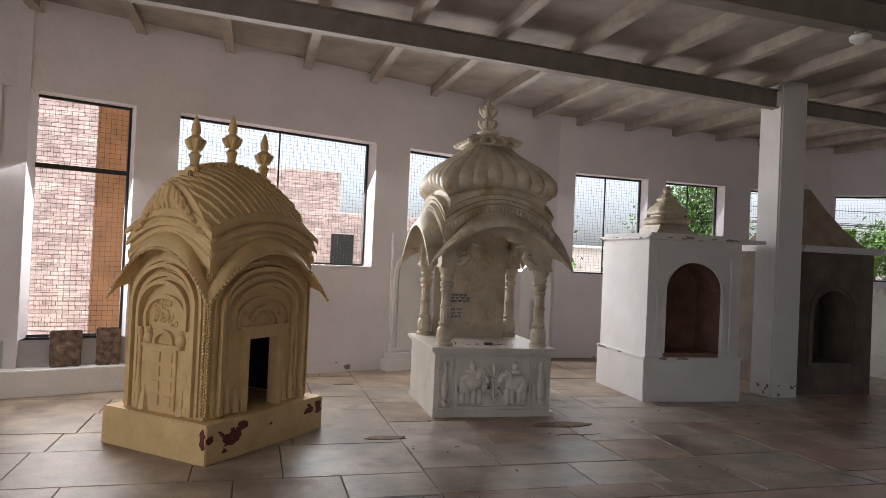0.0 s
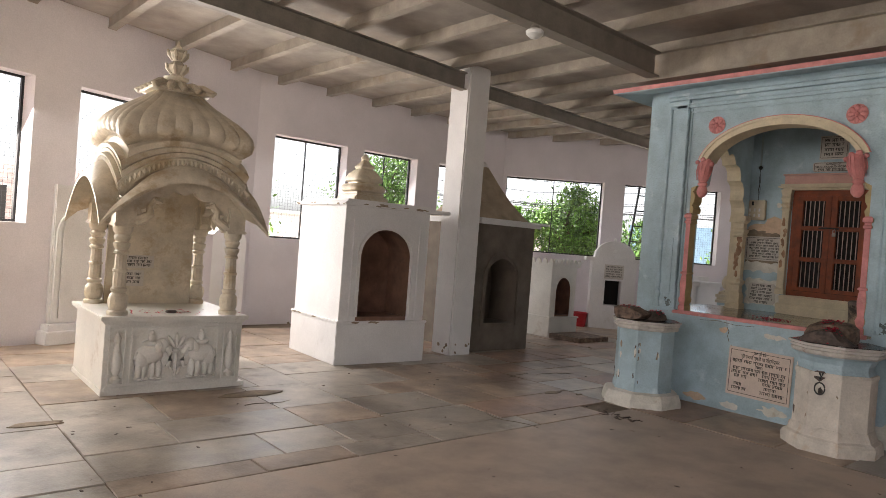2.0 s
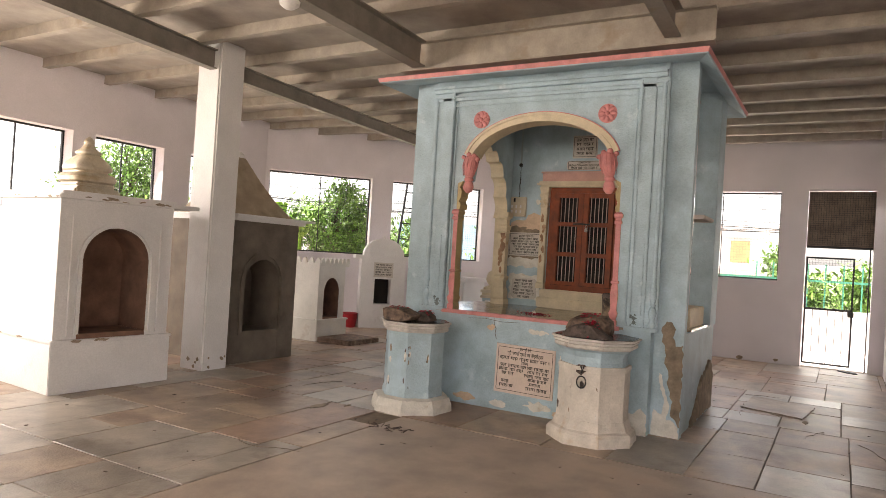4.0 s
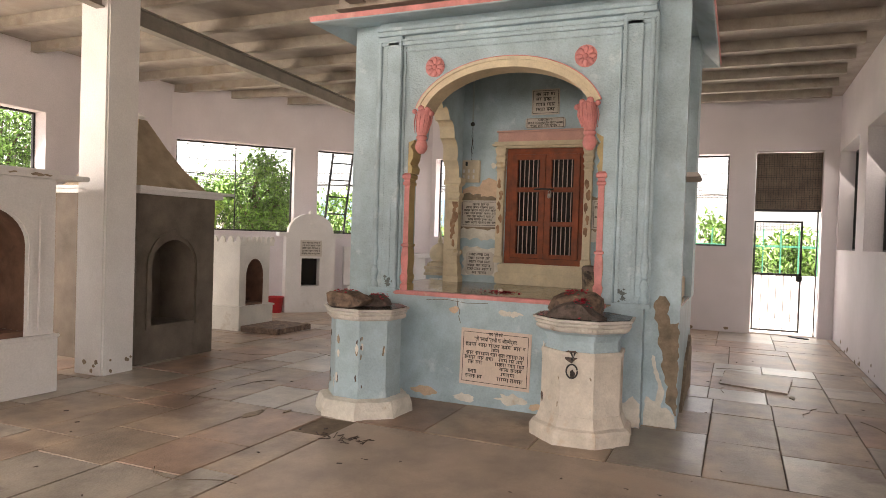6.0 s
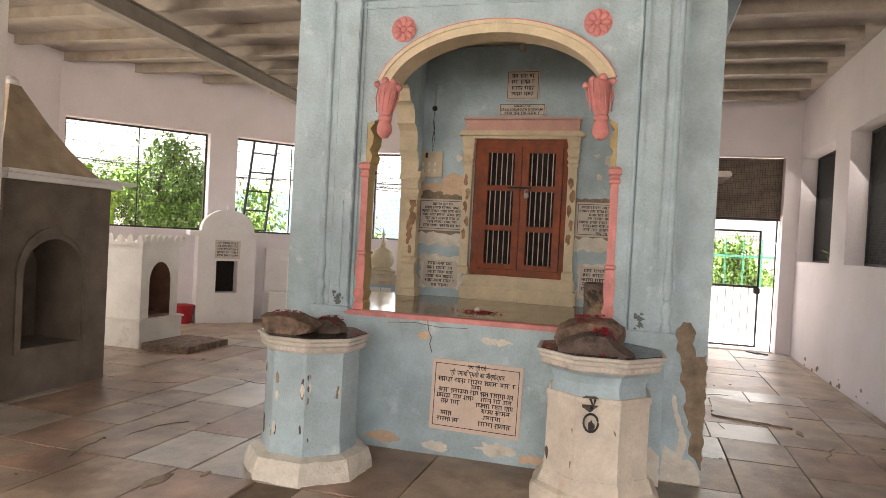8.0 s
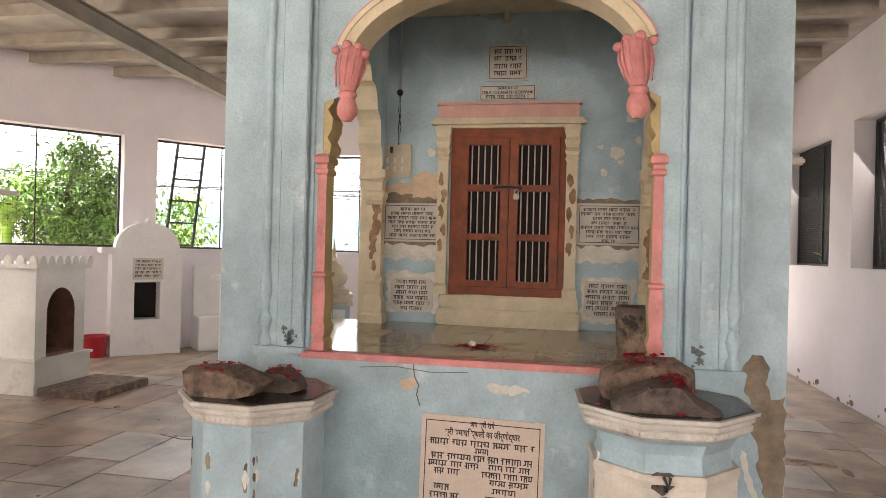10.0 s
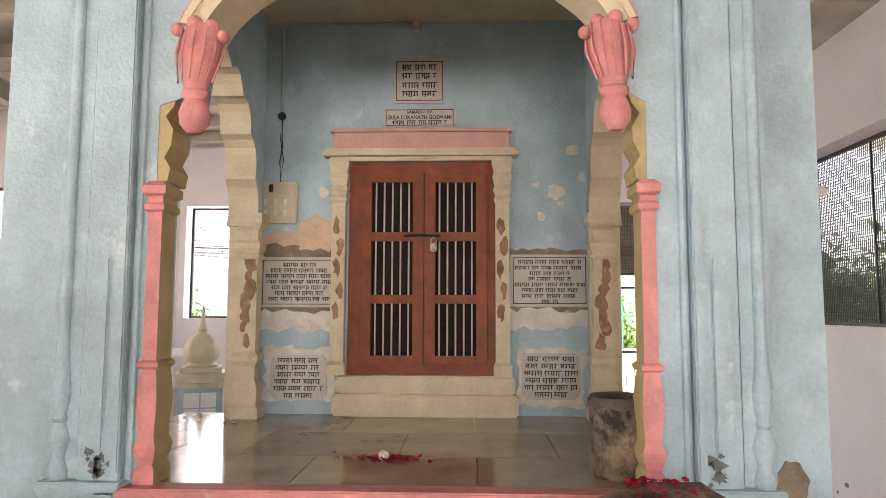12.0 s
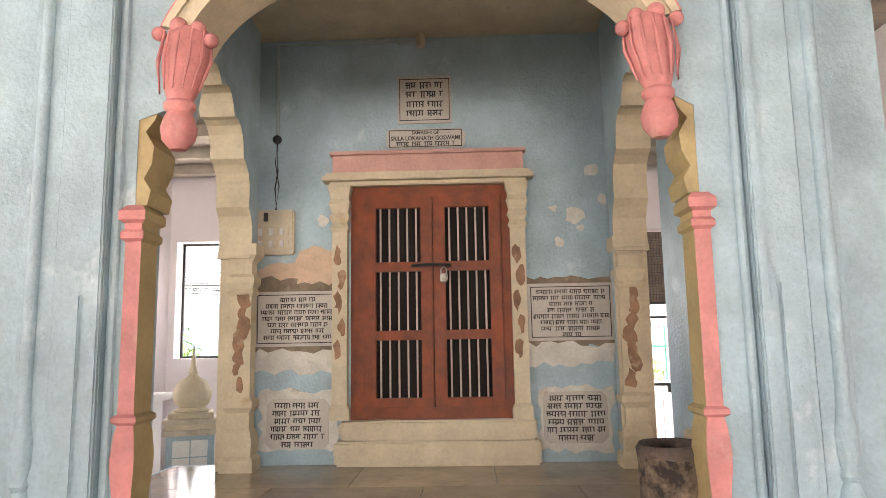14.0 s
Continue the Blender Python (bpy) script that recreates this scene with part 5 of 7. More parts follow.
for (ax, ay), (bx_, by_) in (((-1, -1), (1, -1)), ((-1, 1), (-1, -1))):
    for k in range(52):
        s = (k + 0.5) / 52
        x, y = ax + (bx_ - ax) * s, ay + (by_ - ay) * s
        for dz, rad, gg in ((0.155, 0.016, 0.024), (0.045, 0.012, 0.02)):
            res = bmesh.ops.create_icosphere(bm, subdivisions=1, radius=rad)
            bmesh.ops.transform(bm, matrix=Matrix.Translation((x * (bx + gg), y * (by + gg), bow(s, 1.47, 1.66 - 0.1 * dz) + dz - 0.01)) @ Matrix.Diagonal((0.8, 0.8, 1.5, 1)), verts=res["verts"])
part("leaf_frieze", bm, YELLOW, ys, smooth=True)
part("roof_core", boxes((-bx + 0.015, bx - 0.015, -by + 0.015, by - 0.015, 1.452, 1.585)), YELLOW, ys)
part("roof_vault", vault(bx + 0.01, by + 0.015, 2.27, 1.64, 1.83, bend=0.19, power=1.9), YELLOW, ys, smooth=50)
# overlapping leaf scales on the roof and acanthus on the gable
bm = bmesh.new()
bmesh.ops.create_uvsphere(bm, u_segments=8, v_segments=6, radius=1)
scale = part("leaf_scale", bm, YELLOW, ys, smooth=True)
first = True
for i in range(15):
    for j in range(9):
        s = (i + 0.5 * (j % 2) + 0.5) / 15.5
        t = -0.94 + j * 0.115
        base = bow(s, 1.64, 1.83)
        top = 2.27 - 0.19 * (2 * s - 1) ** 2
        z = base + (top - base) * (1 - abs(t) ** 1.9)
        q = Matrix.Translation(((bx + 0.01) * (2 * s - 1), (by + 0.015) * t, z - 0.004)) @ pose(0, 0, 0, 62 * abs(t) + 8, 0, 0) @ pose(0, 0, 0, 0, 0, 24) @ Matrix.Diagonal((0.02, 0.065, 0.017, 1))
        if first:
            ob, first = scale, False
        else:
            ob = new("leaf_scale", scale.data)
            ob.parent = ys
        ob.matrix_basis = q
for i in range(-6, 7):
    a = i / 6
    y0 = a * 0.37
    z0 = 1.70 + 0.14 * (1 - a * a)
    z1 = 1.73 + 0.33 * (1 - abs(a) ** 1.5)
    bm = tube(bmesh.new(), [(-bx - 0.01, y0, z0), (-bx - 0.045, y0 * 0.9, (z0 + z1) / 2), (-bx - 0.03, y0 * 0.78, z1), (-bx - 0.055, y0 * 0.72, z1 + 0.02)], [0.022, 0.032, 0.02, 0.01], 6)
    part("acanthus_leaf", bm, YELLOW, ys, smooth=True)
bm = bmesh.new()
for i in range(15):
    x = -0.49 + 0.07 * i
    z = 2.27 - 0.19 * (x / 0.61) ** 2
    box(bm, x - 0.026, x + 0.026, -0.07, 0.07, z - 0.02, z + 0.035, bevel=0.012)
part("ridge_crest", bm, YELLOW, ys)
for x in (-0.40, 0.0, 0.40):
    dz = -0.19 * (x / 0.61) ** 2
    fin = part("finial", finial((x, 0, 2.27 + dz), 0.98), YELLOW, ys, "carved bud finial", smooth=True)
    bm = bmesh.new()
    for i in range(6):
        a = i * math.pi / 3
        tube(bm, [(x + 0.035 * math.cos(a), 0.035 * math.sin(a), 2.44 + dz), (x + 0.07 * math.cos(a), 0.07 * math.sin(a), 2.50 + dz), (x + 0.08 * math.cos(a), 0.08 * math.sin(a), 2.52 + dz)], [0.02, 0.018, 0.008], 6)
    part("finial_leaves", bm, YELLOW, fin, smooth=True)

# ---- marble canopy tomb ----
mt = thing("marble_canopy_tomb", pose(3.01, 7.36, 0, 0, 0, -1.0), "cream marble canopy tomb with ribbed dome on columns", "tomb")
hx, hy = 0.62, 0.56
part("foot_slab", boxes((-hx - 0.01, hx + 0.05, -hy - 0.02, hy + 0.02, 0, 0.05), bevel=0.005), MARBLE_WHITE, mt)
part("base_block", boxes((-hx, hx, -hy, hy, 0.05, 0.635), bevel=0.004), MARBLE_WHITE, mt)
part("base_cornice", boxes((-hx - 0.02, hx + 0.02, -hy - 0.02, hy + 0.02, 0.635, 0.66), (-hx - 0.045, hx + 0.045, -hy - 0.045, hy + 0.045, 0.66, 0.70), bevel=0.006), MARBLE_WHITE, mt)
FM = Matrix.Translation((0, -hy, 0)) @ FACE_Y
bm = bmesh.new()
for i in range(40):
    box(bm, -0.011, 0.011, -0.012, 0.012, 0, 0.014, FM @ Matrix.Translation((-0.6 + i * 0.0308, 0.622, 0.0)), 0.004)
part("bead_row", bm, MARBLE_WHITE, mt)
part("panel_frame", boxes((-0.40, 0.40, 0.09, 0.11, 0, 0.02), (-0.40, 0.40, 0.575, 0.595, 0, 0.02), (-0.40, -0.38, 0.11, 0.575, 0, 0.02), (0.38, 0.40, 0.11, 0.575, 0, 0.02), (-0.6, 0.6, 0.05, 0.075, 0, 0.015), m=FM, bevel=0.003), MARBLE_WHITE, mt)


def elephant(s):
    """Low relief of an elephant that faces the middle."""
    bm = bmesh.new()
    def lump(u, v, a, b, d=0.05, rot=0):
        res = bmesh.ops.create_uvsphere(bm, u_segments=14, v_segments=8, radius=1)
        bmesh.ops.transform(bm, matrix=FM @ Matrix.Translation((s * u, v, 0)) @ pose(0, 0, 0, 0, 0, s * rot) @ Matrix.Diagonal((a, b, d, 1)), verts=res["verts"])
    lump(0.235, 0.35, 0.125, 0.095)
    lump(0.30, 0.31, 0.07, 0.10, 0.048)
    lump(0.125, 0.43, 0.058, 0.068, 0.055, -15)
    lump(0.165, 0.42, 0.034, 0.062, 0.075, 15)
    for u, w in ((0.15, 0.036), (0.205, 0.03), (0.325, 0.036), (0.275, 0.03)):
        lump(u, 0.215, w, 0.095, 0.042)
        lump(u - 0.006, 0.132, w * 1.1, 0.018, 0.044)
    tube(bm, [FM @ Vector((s * u, v, 0.022)) for u, v in ((0.09, 0.42), (0.06, 0.36), (0.055, 0.29), (0.075, 0.235), (0.10, 0.24))], [0.036, 0.028, 0.022, 0.017, 0.012], 8)
    tube(bm, [FM @ Vector((s * u, v, 0.014)) for u, v in ((0.345, 0.38), (0.365, 0.31), (0.355, 0.22))], 0.011, 6)
    lump(0.235, 0.455, 0.07, 0.03, 0.04)
    lump(0.225, 0.505, 0.032, 0.05, 0.04)
    lump(0.225, 0.555, 0.02, 0.02, 0.035)
    part("carved_elephant", bm, MARBLE_WHITE, mt, smooth=True)


elephant(1)
elephant(-1)
bm = bmesh.new()
for u, v, a, b, rot in ((0, 0.47, 0.022, 0.075, 0), (-0.045, 0.46, 0.02, 0.07, 32), (0.045, 0.46, 0.02, 0.07, -32), (-0.075, 0.425, 0.018, 0.06, 62), (0.075, 0.425, 0.018, 0.06, -62), (0, 0.26, 0.016, 0.14, 0), (-0.028, 0.19, 0.014, 0.055, 24), (0.028, 0.19, 0.014, 0.055, -24), (0, 0.375, 0.035, 0.02, 0)):
    res = bmesh.ops.create_uvsphere(bm, u_segments=12, v_segments=8, radius=1)
    bmesh.ops.transform(bm, matrix=FM @ Matrix.Translation((u, v, 0)) @ pose(0, 0, 0, 0, 0, rot) @ Matrix.Diagonal((a, b, 0.034, 1)), verts=res["verts"])
part("carved_lotus_stem", bm, MARBLE_WHITE, mt, smooth=True)
for s in (-1, 1):
    part("side_panel", boxes((s * 0.51 - 0.07, s * 0.51 + 0.07, 0.09, 0.105, 0, 0.016), (s * 0.51 - 0.07, s * 0.51 + 0.07, 0.58, 0.595, 0, 0.016), (s * 0.51 - 0.07, s * 0.51 - 0.058, 0.105, 0.58, 0, 0.016), (s * 0.51 + 0.058, s * 0.51 + 0.07, 0.105, 0.58, 0, 0.016), m=FM), MARBLE_WHITE, mt)
    part("carved_vase", lathe([(0.001, 0.115), (0.042, 0.115), (0.046, 0.15), (0.02, 0.18), (0.04, 0.22), (0.048, 0.31), (0.022, 0.45), (0.032, 0.51), (0.001, 0.57)], 12, at=(s * 0.51, -hy, 0)), MARBLE_WHITE, mt, smooth=True)
colp = [(0.001, 0.70), (0.088, 0.70), (0.088, 0.735), (0.07, 0.745), (0.082, 0.775), (0.088, 0.83), (0.078, 0.875), (0.055, 0.90), (0.068, 0.915), (0.07, 0.935), (0.056, 0.95), (0.06, 1.0), (0.056, 1.08), (0.066, 1.09), (0.066, 1.105), (0.054, 1.115), (0.05, 1.24), (0.064, 1.25), (0.064, 1.265), (0.05, 1.28), (0.068, 1.31), (0.072, 1.34), (0.05, 1.355), (0.07, 1.385), (0.07, 1.405), (0.06, 1.42), (0.082, 1.45), (0.086, 1.49), (0.001, 1.49)]
for sx in (-1, 1):
    for sy in (-1, 1):
        loops = []
        for q, z in colp:
            flute = 0.07 if 0.76 < z < 0.88 or 0.94 < z < 1.25 else 0.0
            loops.append([(sx * 0.505 + q * (1 - flute * (k % 2)) * math.cos(2 * math.pi * k / 24), sy * 0.455 + q * (1 - flute * (k % 2)) * math.sin(2 * math.pi * k / 24), z) for k in range(24)])
        cl = part("column", rings(bmesh.new(), loops), MARBLE, mt, "fluted baluster column", smooth=True)
        part("capital_block", boxes((sx * 0.505 - 0.085, sx * 0.505 + 0.085, sy * 0.455 - 0.085, sy * 0.455 + 0.085, 1.49, 1.74), (sx * 0.505 - 0.1, sx * 0.505 + 0.1, sy * 0.455 - 0.1, sy * 0.455 + 0.1, 1.49, 1.52), bevel=0.01), MARBLE, cl)
# scalloped arches between the columns
def foiled_wall(half, z0, z1, top, depth, m, mat, parent, foils=7, tip=0.05):
    pts = []
    for i in range(foils):
        for j in range(6):
            a = math.pi * (i + j / 6) / foils
            b = 1 - 0.12 * math.sin(math.pi * j / 6)
            pts.append((half * b * math.cos(a), z0 + (z1 - z0) * b * math.sin(a)))
    pts.append((-half, z0))
    o = [(half + 0.12, z0), (half + 0.12, top)] + [(-half - 0.12, top), (-half - 0.12, z0)] + pts[::-1]
    part("foiled_arch", prism(o, depth, m), mat, parent, "scalloped marble arch")


foiled_wall(0.42, 1.49, 1.86, 1.95, 0.08, Matrix.Translation((0, -0.42, 0)) @ FACE_Y, MARBLE, mt)
foiled_wall(0.42, 1.49, 1.86, 1.95, 0.08, Matrix.Translation((0, 0.50, 0)) @ FACE_Y, MARBLE, mt)
for sx in (-1, 1):
    foiled_wall(0.37, 1.49, 1.84, 1.95, 0.08, Matrix.Translation((sx * 0.505 + 0.04, 0, 0)) @ FACE_X, MARBLE, mt)
    for yy in (-0.46,):
        res = bmesh.new()
        tube(res, [(sx * 0.44, yy - 0.02, 1.53), (sx * 0.36, yy - 0.04, 1.57), (sx * 0.30, yy - 0.05, 1.62), (sx * 0.31, yy - 0.05, 1.69), (sx * 0.27, yy - 0.05, 1.74), (sx * 0.2, yy - 0.045, 1.725)], [0.05, 0.05, 0.04, 0.028, 0.032, 0.012], 8)
        part("carved_bird", res, MARBLE, mt, smooth=True)
part("back_slab", boxes((-0.42, 0.42, 0.40, 0.44, 0.70, 1.9)), MARBLE, mt, "plain marble back slab")
part("canopy_soffit", boxes((-0.5, 0.5, -0.45, 0.45, 1.90, 1.95)), MARBLE, mt)
for i, (z, w, h, sc) in enumerate(((1.13, 0.3, 0.13, ((0.035, 0.03, 0.2), (0, 0.03, 0.26), (-0.035, 0.03, 0.24))), (0.96, 0.2, 0.16, ((0.04, 0.03, 0.15), (0, 0.03, 0.15), (-0.04, 0.03, 0.14))))):
    m_ = Matrix.Translation((-0.12 - 0.04 * i, 0.40, z)) @ FACE_Y
    pl = part("name_tablet", boxes((-w / 2, w / 2, -h / 2, h / 2, 0, 0.01), m=m_), GREYSIGN, mt, "small tablet with worn lettering")
    bm = bmesh.new()
    for j, (v, s_, w_) in enumerate(sc):
        scribble(bm, -w_ / 2, w_ / 2, v, s_, m_ @ Matrix.Translation((0, 0, 0.0102)), 40 + j + i * 7)
    part("lettering", bm, INK, pl)
part("bowed_eave", eave_skin(0.56, 0.51, 0.20, 0.17, 1.68, 2.12, 0.03, n=26), MARBLE, mt, "deep bowed marble eave", smooth=50)
def bowed_courses(rows, n=26, ribs=0, depth=0.0):
    """Square courses with bowed sides, from (half width, corner height, middle height); ribs swell along each side."""
    loops = []
    for half, tip, crown in rows:
        lp = []
        for (ax, ay), (bx_, by_) in (((-1, -1), (1, -1)), ((1, -1), (1, 1)), ((1, 1), (-1, 1)), ((-1, 1), (-1, -1))):
            for i in range(n):
                s_ = i / n
                x, y = ax + (bx_ - ax) * s_, ay + (by_ - ay) * s_
                swell = 1 + 0.05 * (1 - (2 * s_ - 1) ** 2)
                if ribs:
                    swell += depth * (abs(math.sin(math.pi * ribs * s_)) ** 0.6 - 0.5)
                lp.append((x * half * swell, y * half * 0.92 * swell, bow(s_, tip, crown)))
        loops.append(lp)
    return rings(bmesh.new(), loops)


part("leaf_cornice", bowed_courses([(0.50, 1.74, 2.06), (0.575, 1.76, 2.08), (0.605, 1.87, 2.145), (0.575, 1.90, 2.165), (0.5, 1.91, 2.17)]), MARBLE, mt, "carved cornice over the eave", smooth=35)
bm = bmesh.new()
for (ax, ay), (bx_, by_) in (((-1, -1), (1, -1)), ((-1, 1), (-1, -1)), ((1, -1), (1, 1))):
    for k in range(30):
        s_ = (k + 0.5) / 30
        x, y = ax + (bx_ - ax) * s_, ay + (by_ - ay) * s_
        w = 1 + 0.05 * (1 - (2 * s_ - 1) ** 2)
        res = bmesh.ops.create_icosphere(bm, subdivisions=1, radius=0.024)
        bmesh.ops.transform(bm, matrix=Matrix.Translation((x * 0.59 * w, y * 0.543 * w, bow(s_, 1.825, 2.112))) @ Matrix.Diagonal((0.7, 0.7, 1.6, 1)), verts=res["verts"])
part("leaf_row", bm, MARBLE, mt, smooth=True)
part("plain_band", bowed_courses([(0.5, 1.90, 2.16), (0.56, 1.905, 2.165), (0.575, 1.96, 2.20), (0.55, 1.985, 2.215), (0.5, 1.99, 2.215)]), MARBLE, mt, smooth=35)
part("upper_band", bowed_courses([(0.5, 1.98, 2.205), (0.57, 1.99, 2.21), (0.59, 2.05, 2.245), (0.565, 2.07, 2.26), (0.5, 2.075, 2.26)]), MARBLE, mt, smooth=35)
part("dome_neck", bowed_courses([(0.48, 2.06, 2.25), (0.515, 2.07, 2.255), (0.51, 2.17, 2.31), (0.53, 2.20, 2.325), (0.48, 2.21, 2.33)]), MARBLE, mt, smooth=35)
# ribbed cushion dome on a square plan
part("ribbed_dome", bowed_courses([(0.50, 2.215, 2.32), (0.55, 2.225, 2.33), (0.60, 2.27, 2.37), (0.615, 2.34, 2.42), (0.60, 2.41, 2.48), (0.555, 2.48, 2.545), (0.48, 2.555, 2.61), (0.39, 2.625, 2.67), (0.31, 2.69, 2.725), (0.25, 2.75, 2.77), (0.21, 2.80, 2.81)], 40, 8, 0.035), MARBLE, mt, "weathered ribbed square dome", smooth=35)
part("dome_cap", bowed_courses([(0.20, 2.79, 2.80), (0.27, 2.815, 2.80), (0.275, 2.84, 2.82), (0.2, 2.885, 2.88), (0.1, 2.91, 2.91)], 12), MARBLE, mt, "lotus cap of the dome", smooth=35)
for k in range(4):
    for q in range(-2, 3):
        u = q / 2
        bm = tube(bmesh.new(), [(0.12 * u, -0.10, 2.885), (0.2 * u, -0.2, 2.875), (0.27 * u, -0.275, 2.835), (0.29 * u, -0.30, 2.85)], [0.025, 0.045, 0.035, 0.012], 6)
        bm.transform(Matrix.Rotation(k * math.pi / 2, 4, "Z"))
        part("lotus_leaf", bm, MARBLE, mt, smooth=True)
bm = lathe([(0.001, 2.89), (0.11, 2.89), (0.12, 2.92), (0.085, 2.94), (0.115, 2.955), (0.12, 2.975), (0.06, 2.99), (0.05, 3.01), (0.085, 3.05), (0.09, 3.09), (0.06, 3.12), (0.045, 3.135), (0.075, 3.17), (0.09, 3.215), (0.075, 3.24), (0.05, 3.245), (0.055, 3.26), (0.02, 3.29), (0.012, 3.33), (0.001, 3.35)], 14)
fin = part("finial", bm, MARBLE, mt, "carved lotus finial", smooth=True)
for z, q in ((3.03, 0.075), (3.165, 0.07)):
    for k in range(6):
        a = k * math.pi / 3
        bm = tube(bmesh.new(), [(q * 0.7 * math.cos(a), q * 0.7 * math.sin(a), z - 0.02), (q * 1.2 * math.cos(a), q * 1.2 * math.sin(a), z + 0.035), (q * 1.45 * math.cos(a), q * 1.45 * math.sin(a), z + 0.075)], [0.015, 0.026, 0.008], 6)
        part("finial_leaf", bm, MARBLE, fin, smooth=True)
petal_heap((3.0, 7.0, 0.703), (0.25, 0.1), 60, 9)
bm = bmesh.new()
box(bm, 2.95, 3.05, 6.97, 7.03, 0.70, 0.725, bevel=0.01)
tagged(link("oil_lamp", bm, ROCK_DARK), "small dark clay lamp on the marble", "lamp")


# ---- niche tombs ----
def arch_outline(w, z0, z1, rise, n=16, point=0.0):
    o = []
    for i in range(n + 1):
        a = math.pi * i / n
        u = w * math.cos(a)
        v = z1 + rise * math.sin(a) ** (1 - point * 0.4) + point * rise * 0.25 * (1 - abs(math.cos(a)))
        o.append((u, v))
    return [(w, z0)] + o + [(-w, z0)]


def niche_block(name, m, w, d, h, nu, nw, nz0, nz1, rise, nd, mat, inner, label, cat, parent=None, point=0.0):
    """A block with an arched niche in its front (the -y side)."""
    th = parent
    arch_o = arch_outline(nw, nz0, nz1, rise, point=point)
    arch_o = [(u + nu, v) for u, v in arch_o]
    o = [(-w / 2, 0), (nu - nw, 0)] + arch_o[::-1] + [(nu + nw, 0), (w / 2, 0), (w / 2, h), (-w / 2, h)]
    fm = Matrix.Translation((0, nd, 0)) @ FACE_Y
    bm = prism(o, nd, fm)
    bmesh.ops.recalc_face_normals(bm, faces=bm.faces)
    for f in bm.faces:
        c = f.calc_center_median()
        f.material_index = int(abs(f.normal.y) < 0.5 and abs(c.x - nu) < nw + 0.005 and nz0 - 0.01 < c.z < h - 0.05)
    part("front", bm, (mat, inner), th)
    part("block", boxes((-w / 2, w / 2, nd + 0.001, d, 0, h)), mat, th)
    part("niche_back", boxes((nu - nw - 0.01, nu + nw + 0.01, nd - 0.006, nd - 0.001, nz0, nz1 + rise + 0.05)), inner, th, "patchy back of the niche")
    part("niche_floor", boxes((nu - nw + 0.001, nu + nw - 0.001, 0.002, nd - 0.001, 0, nz0)), inner, th, "patchy floor of the niche")


wt = thing("white_tomb", pose(5.715, 7.36, 0, 0, 0, -3), "whitewashed masonry tomb with arched niche", "tomb", "masonry tombs")
niche_block("n", None, 1.24, 1.2, 1.92, -0.02, 0.37, 0.58, 1.32, 0.34, 0.5, WHITE, NICHE, "", "", wt)
part("lower_band", boxes((-0.65, 0.65, -0.03, 1.22, 0, 0.50), (-0.66, 0.66, -0.045, 1.23, 0.50, 0.53), bevel=0.008), WHITE, wt)
fmw = FACE_Y
part("panel_moulding", boxes((-0.5, 0.5, 1.74, 1.77, 0, 0.02), (-0.5, -0.47, 0.56, 1.74, 0, 0.02), (0.47, 0.5, 0.56, 1.74, 0, 0.02), m=fmw, bevel=0.004), WHITE, wt)
arch_relief(0.42, 0.58, 1.32, 0.39, 0.04, FACE_Y, "arch_moulding", WHITE, wt, proud=0.02)
part("top_slab", boxes((-0.67, 0.9, -0.08, 1.27, 1.92, 1.965), (-0.62, 0.64, -0.03, 1.2, 1.965, 2.0), bevel=0.008), WHITE, wt, "weathered top slab")
part("stepped_finial", boxes((-0.28, 0.22, 0.4, 0.9, 2.0, 2.08), (-0.25, 0.19, 0.43, 0.87, 2.08, 2.13), bevel=0.02), MARBLE, wt)
loops = []
for r_, z in ((0.2, 2.13), (0.24, 2.15), (0.25, 2.19), (0.22, 2.23), (0.17, 2.245), (0.17, 2.26), (0.205, 2.275), (0.21, 2.30), (0.18, 2.36), (0.12, 2.42), (0.09, 2.44), (0.11, 2.455), (0.11, 2.475), (0.06, 2.52), (0.04, 2.56)):
    lp = []
    for i in range(40):
        a = 2 * math.pi * i / 40
        f = (abs(math.cos(a)) ** 5 + abs(math.sin(a)) ** 5) ** -0.2
        lp.append((-0.03 + r_ * f * math.cos(a), 0.65 + r_ * f * math.sin(a), z))
    loops.append(lp)
part("stepped_spire", rings(bmesh.new(), loops), MARBLE, wt, smooth=40)
part("knob", lathe([(0.001, 2.54), (0.045, 2.55), (0.055, 2.59), (0.03, 2.63), (0.001, 2.65)], 12, at=(-0.03, 0.65, 0)), MARBLE, wt, smooth=True)

r = random.Random(61)
for i in range(26):
    q = r.uniform(0.008, 0.028)
    if i < 10:
        m_ = Matrix.Translation((0, -0.08, 0)) @ FACE_Y
        u, v = r.uniform(-0.65, 0.85), r.uniform(1.93, 1.955)
    elif i < 18:
        m_ = Matrix.Translation((-0.67, 0, 0)) @ FACE_X
        u, v = r.uniform(-0.05, 1.2), r.uniform(1.925, 1.955)
    elif i < 22:
        m_ = Matrix.Translation((0, -0.045, 0)) @ FACE_Y
        u, v = r.uniform(-0.6, 0.6), 0.515
    else:
        m_ = Matrix.Translation((-0.66, 0, 0)) @ FACE_X
        u, v = r.uniform(0.0, 1.2), 0.515
    part("chipped_edge", prism(fray(blob(q, u, v, 9, i + 700, 2.6, 0.45), i, 0.008, 0.005), 0.002 + 0.00006 * i, m_), MORTAR, wt)

gt = thing("grey_tomb", pose(8.11, 7.63, 0), "bare grey cement tomb with pointed niche", "tomb", "masonry tombs")
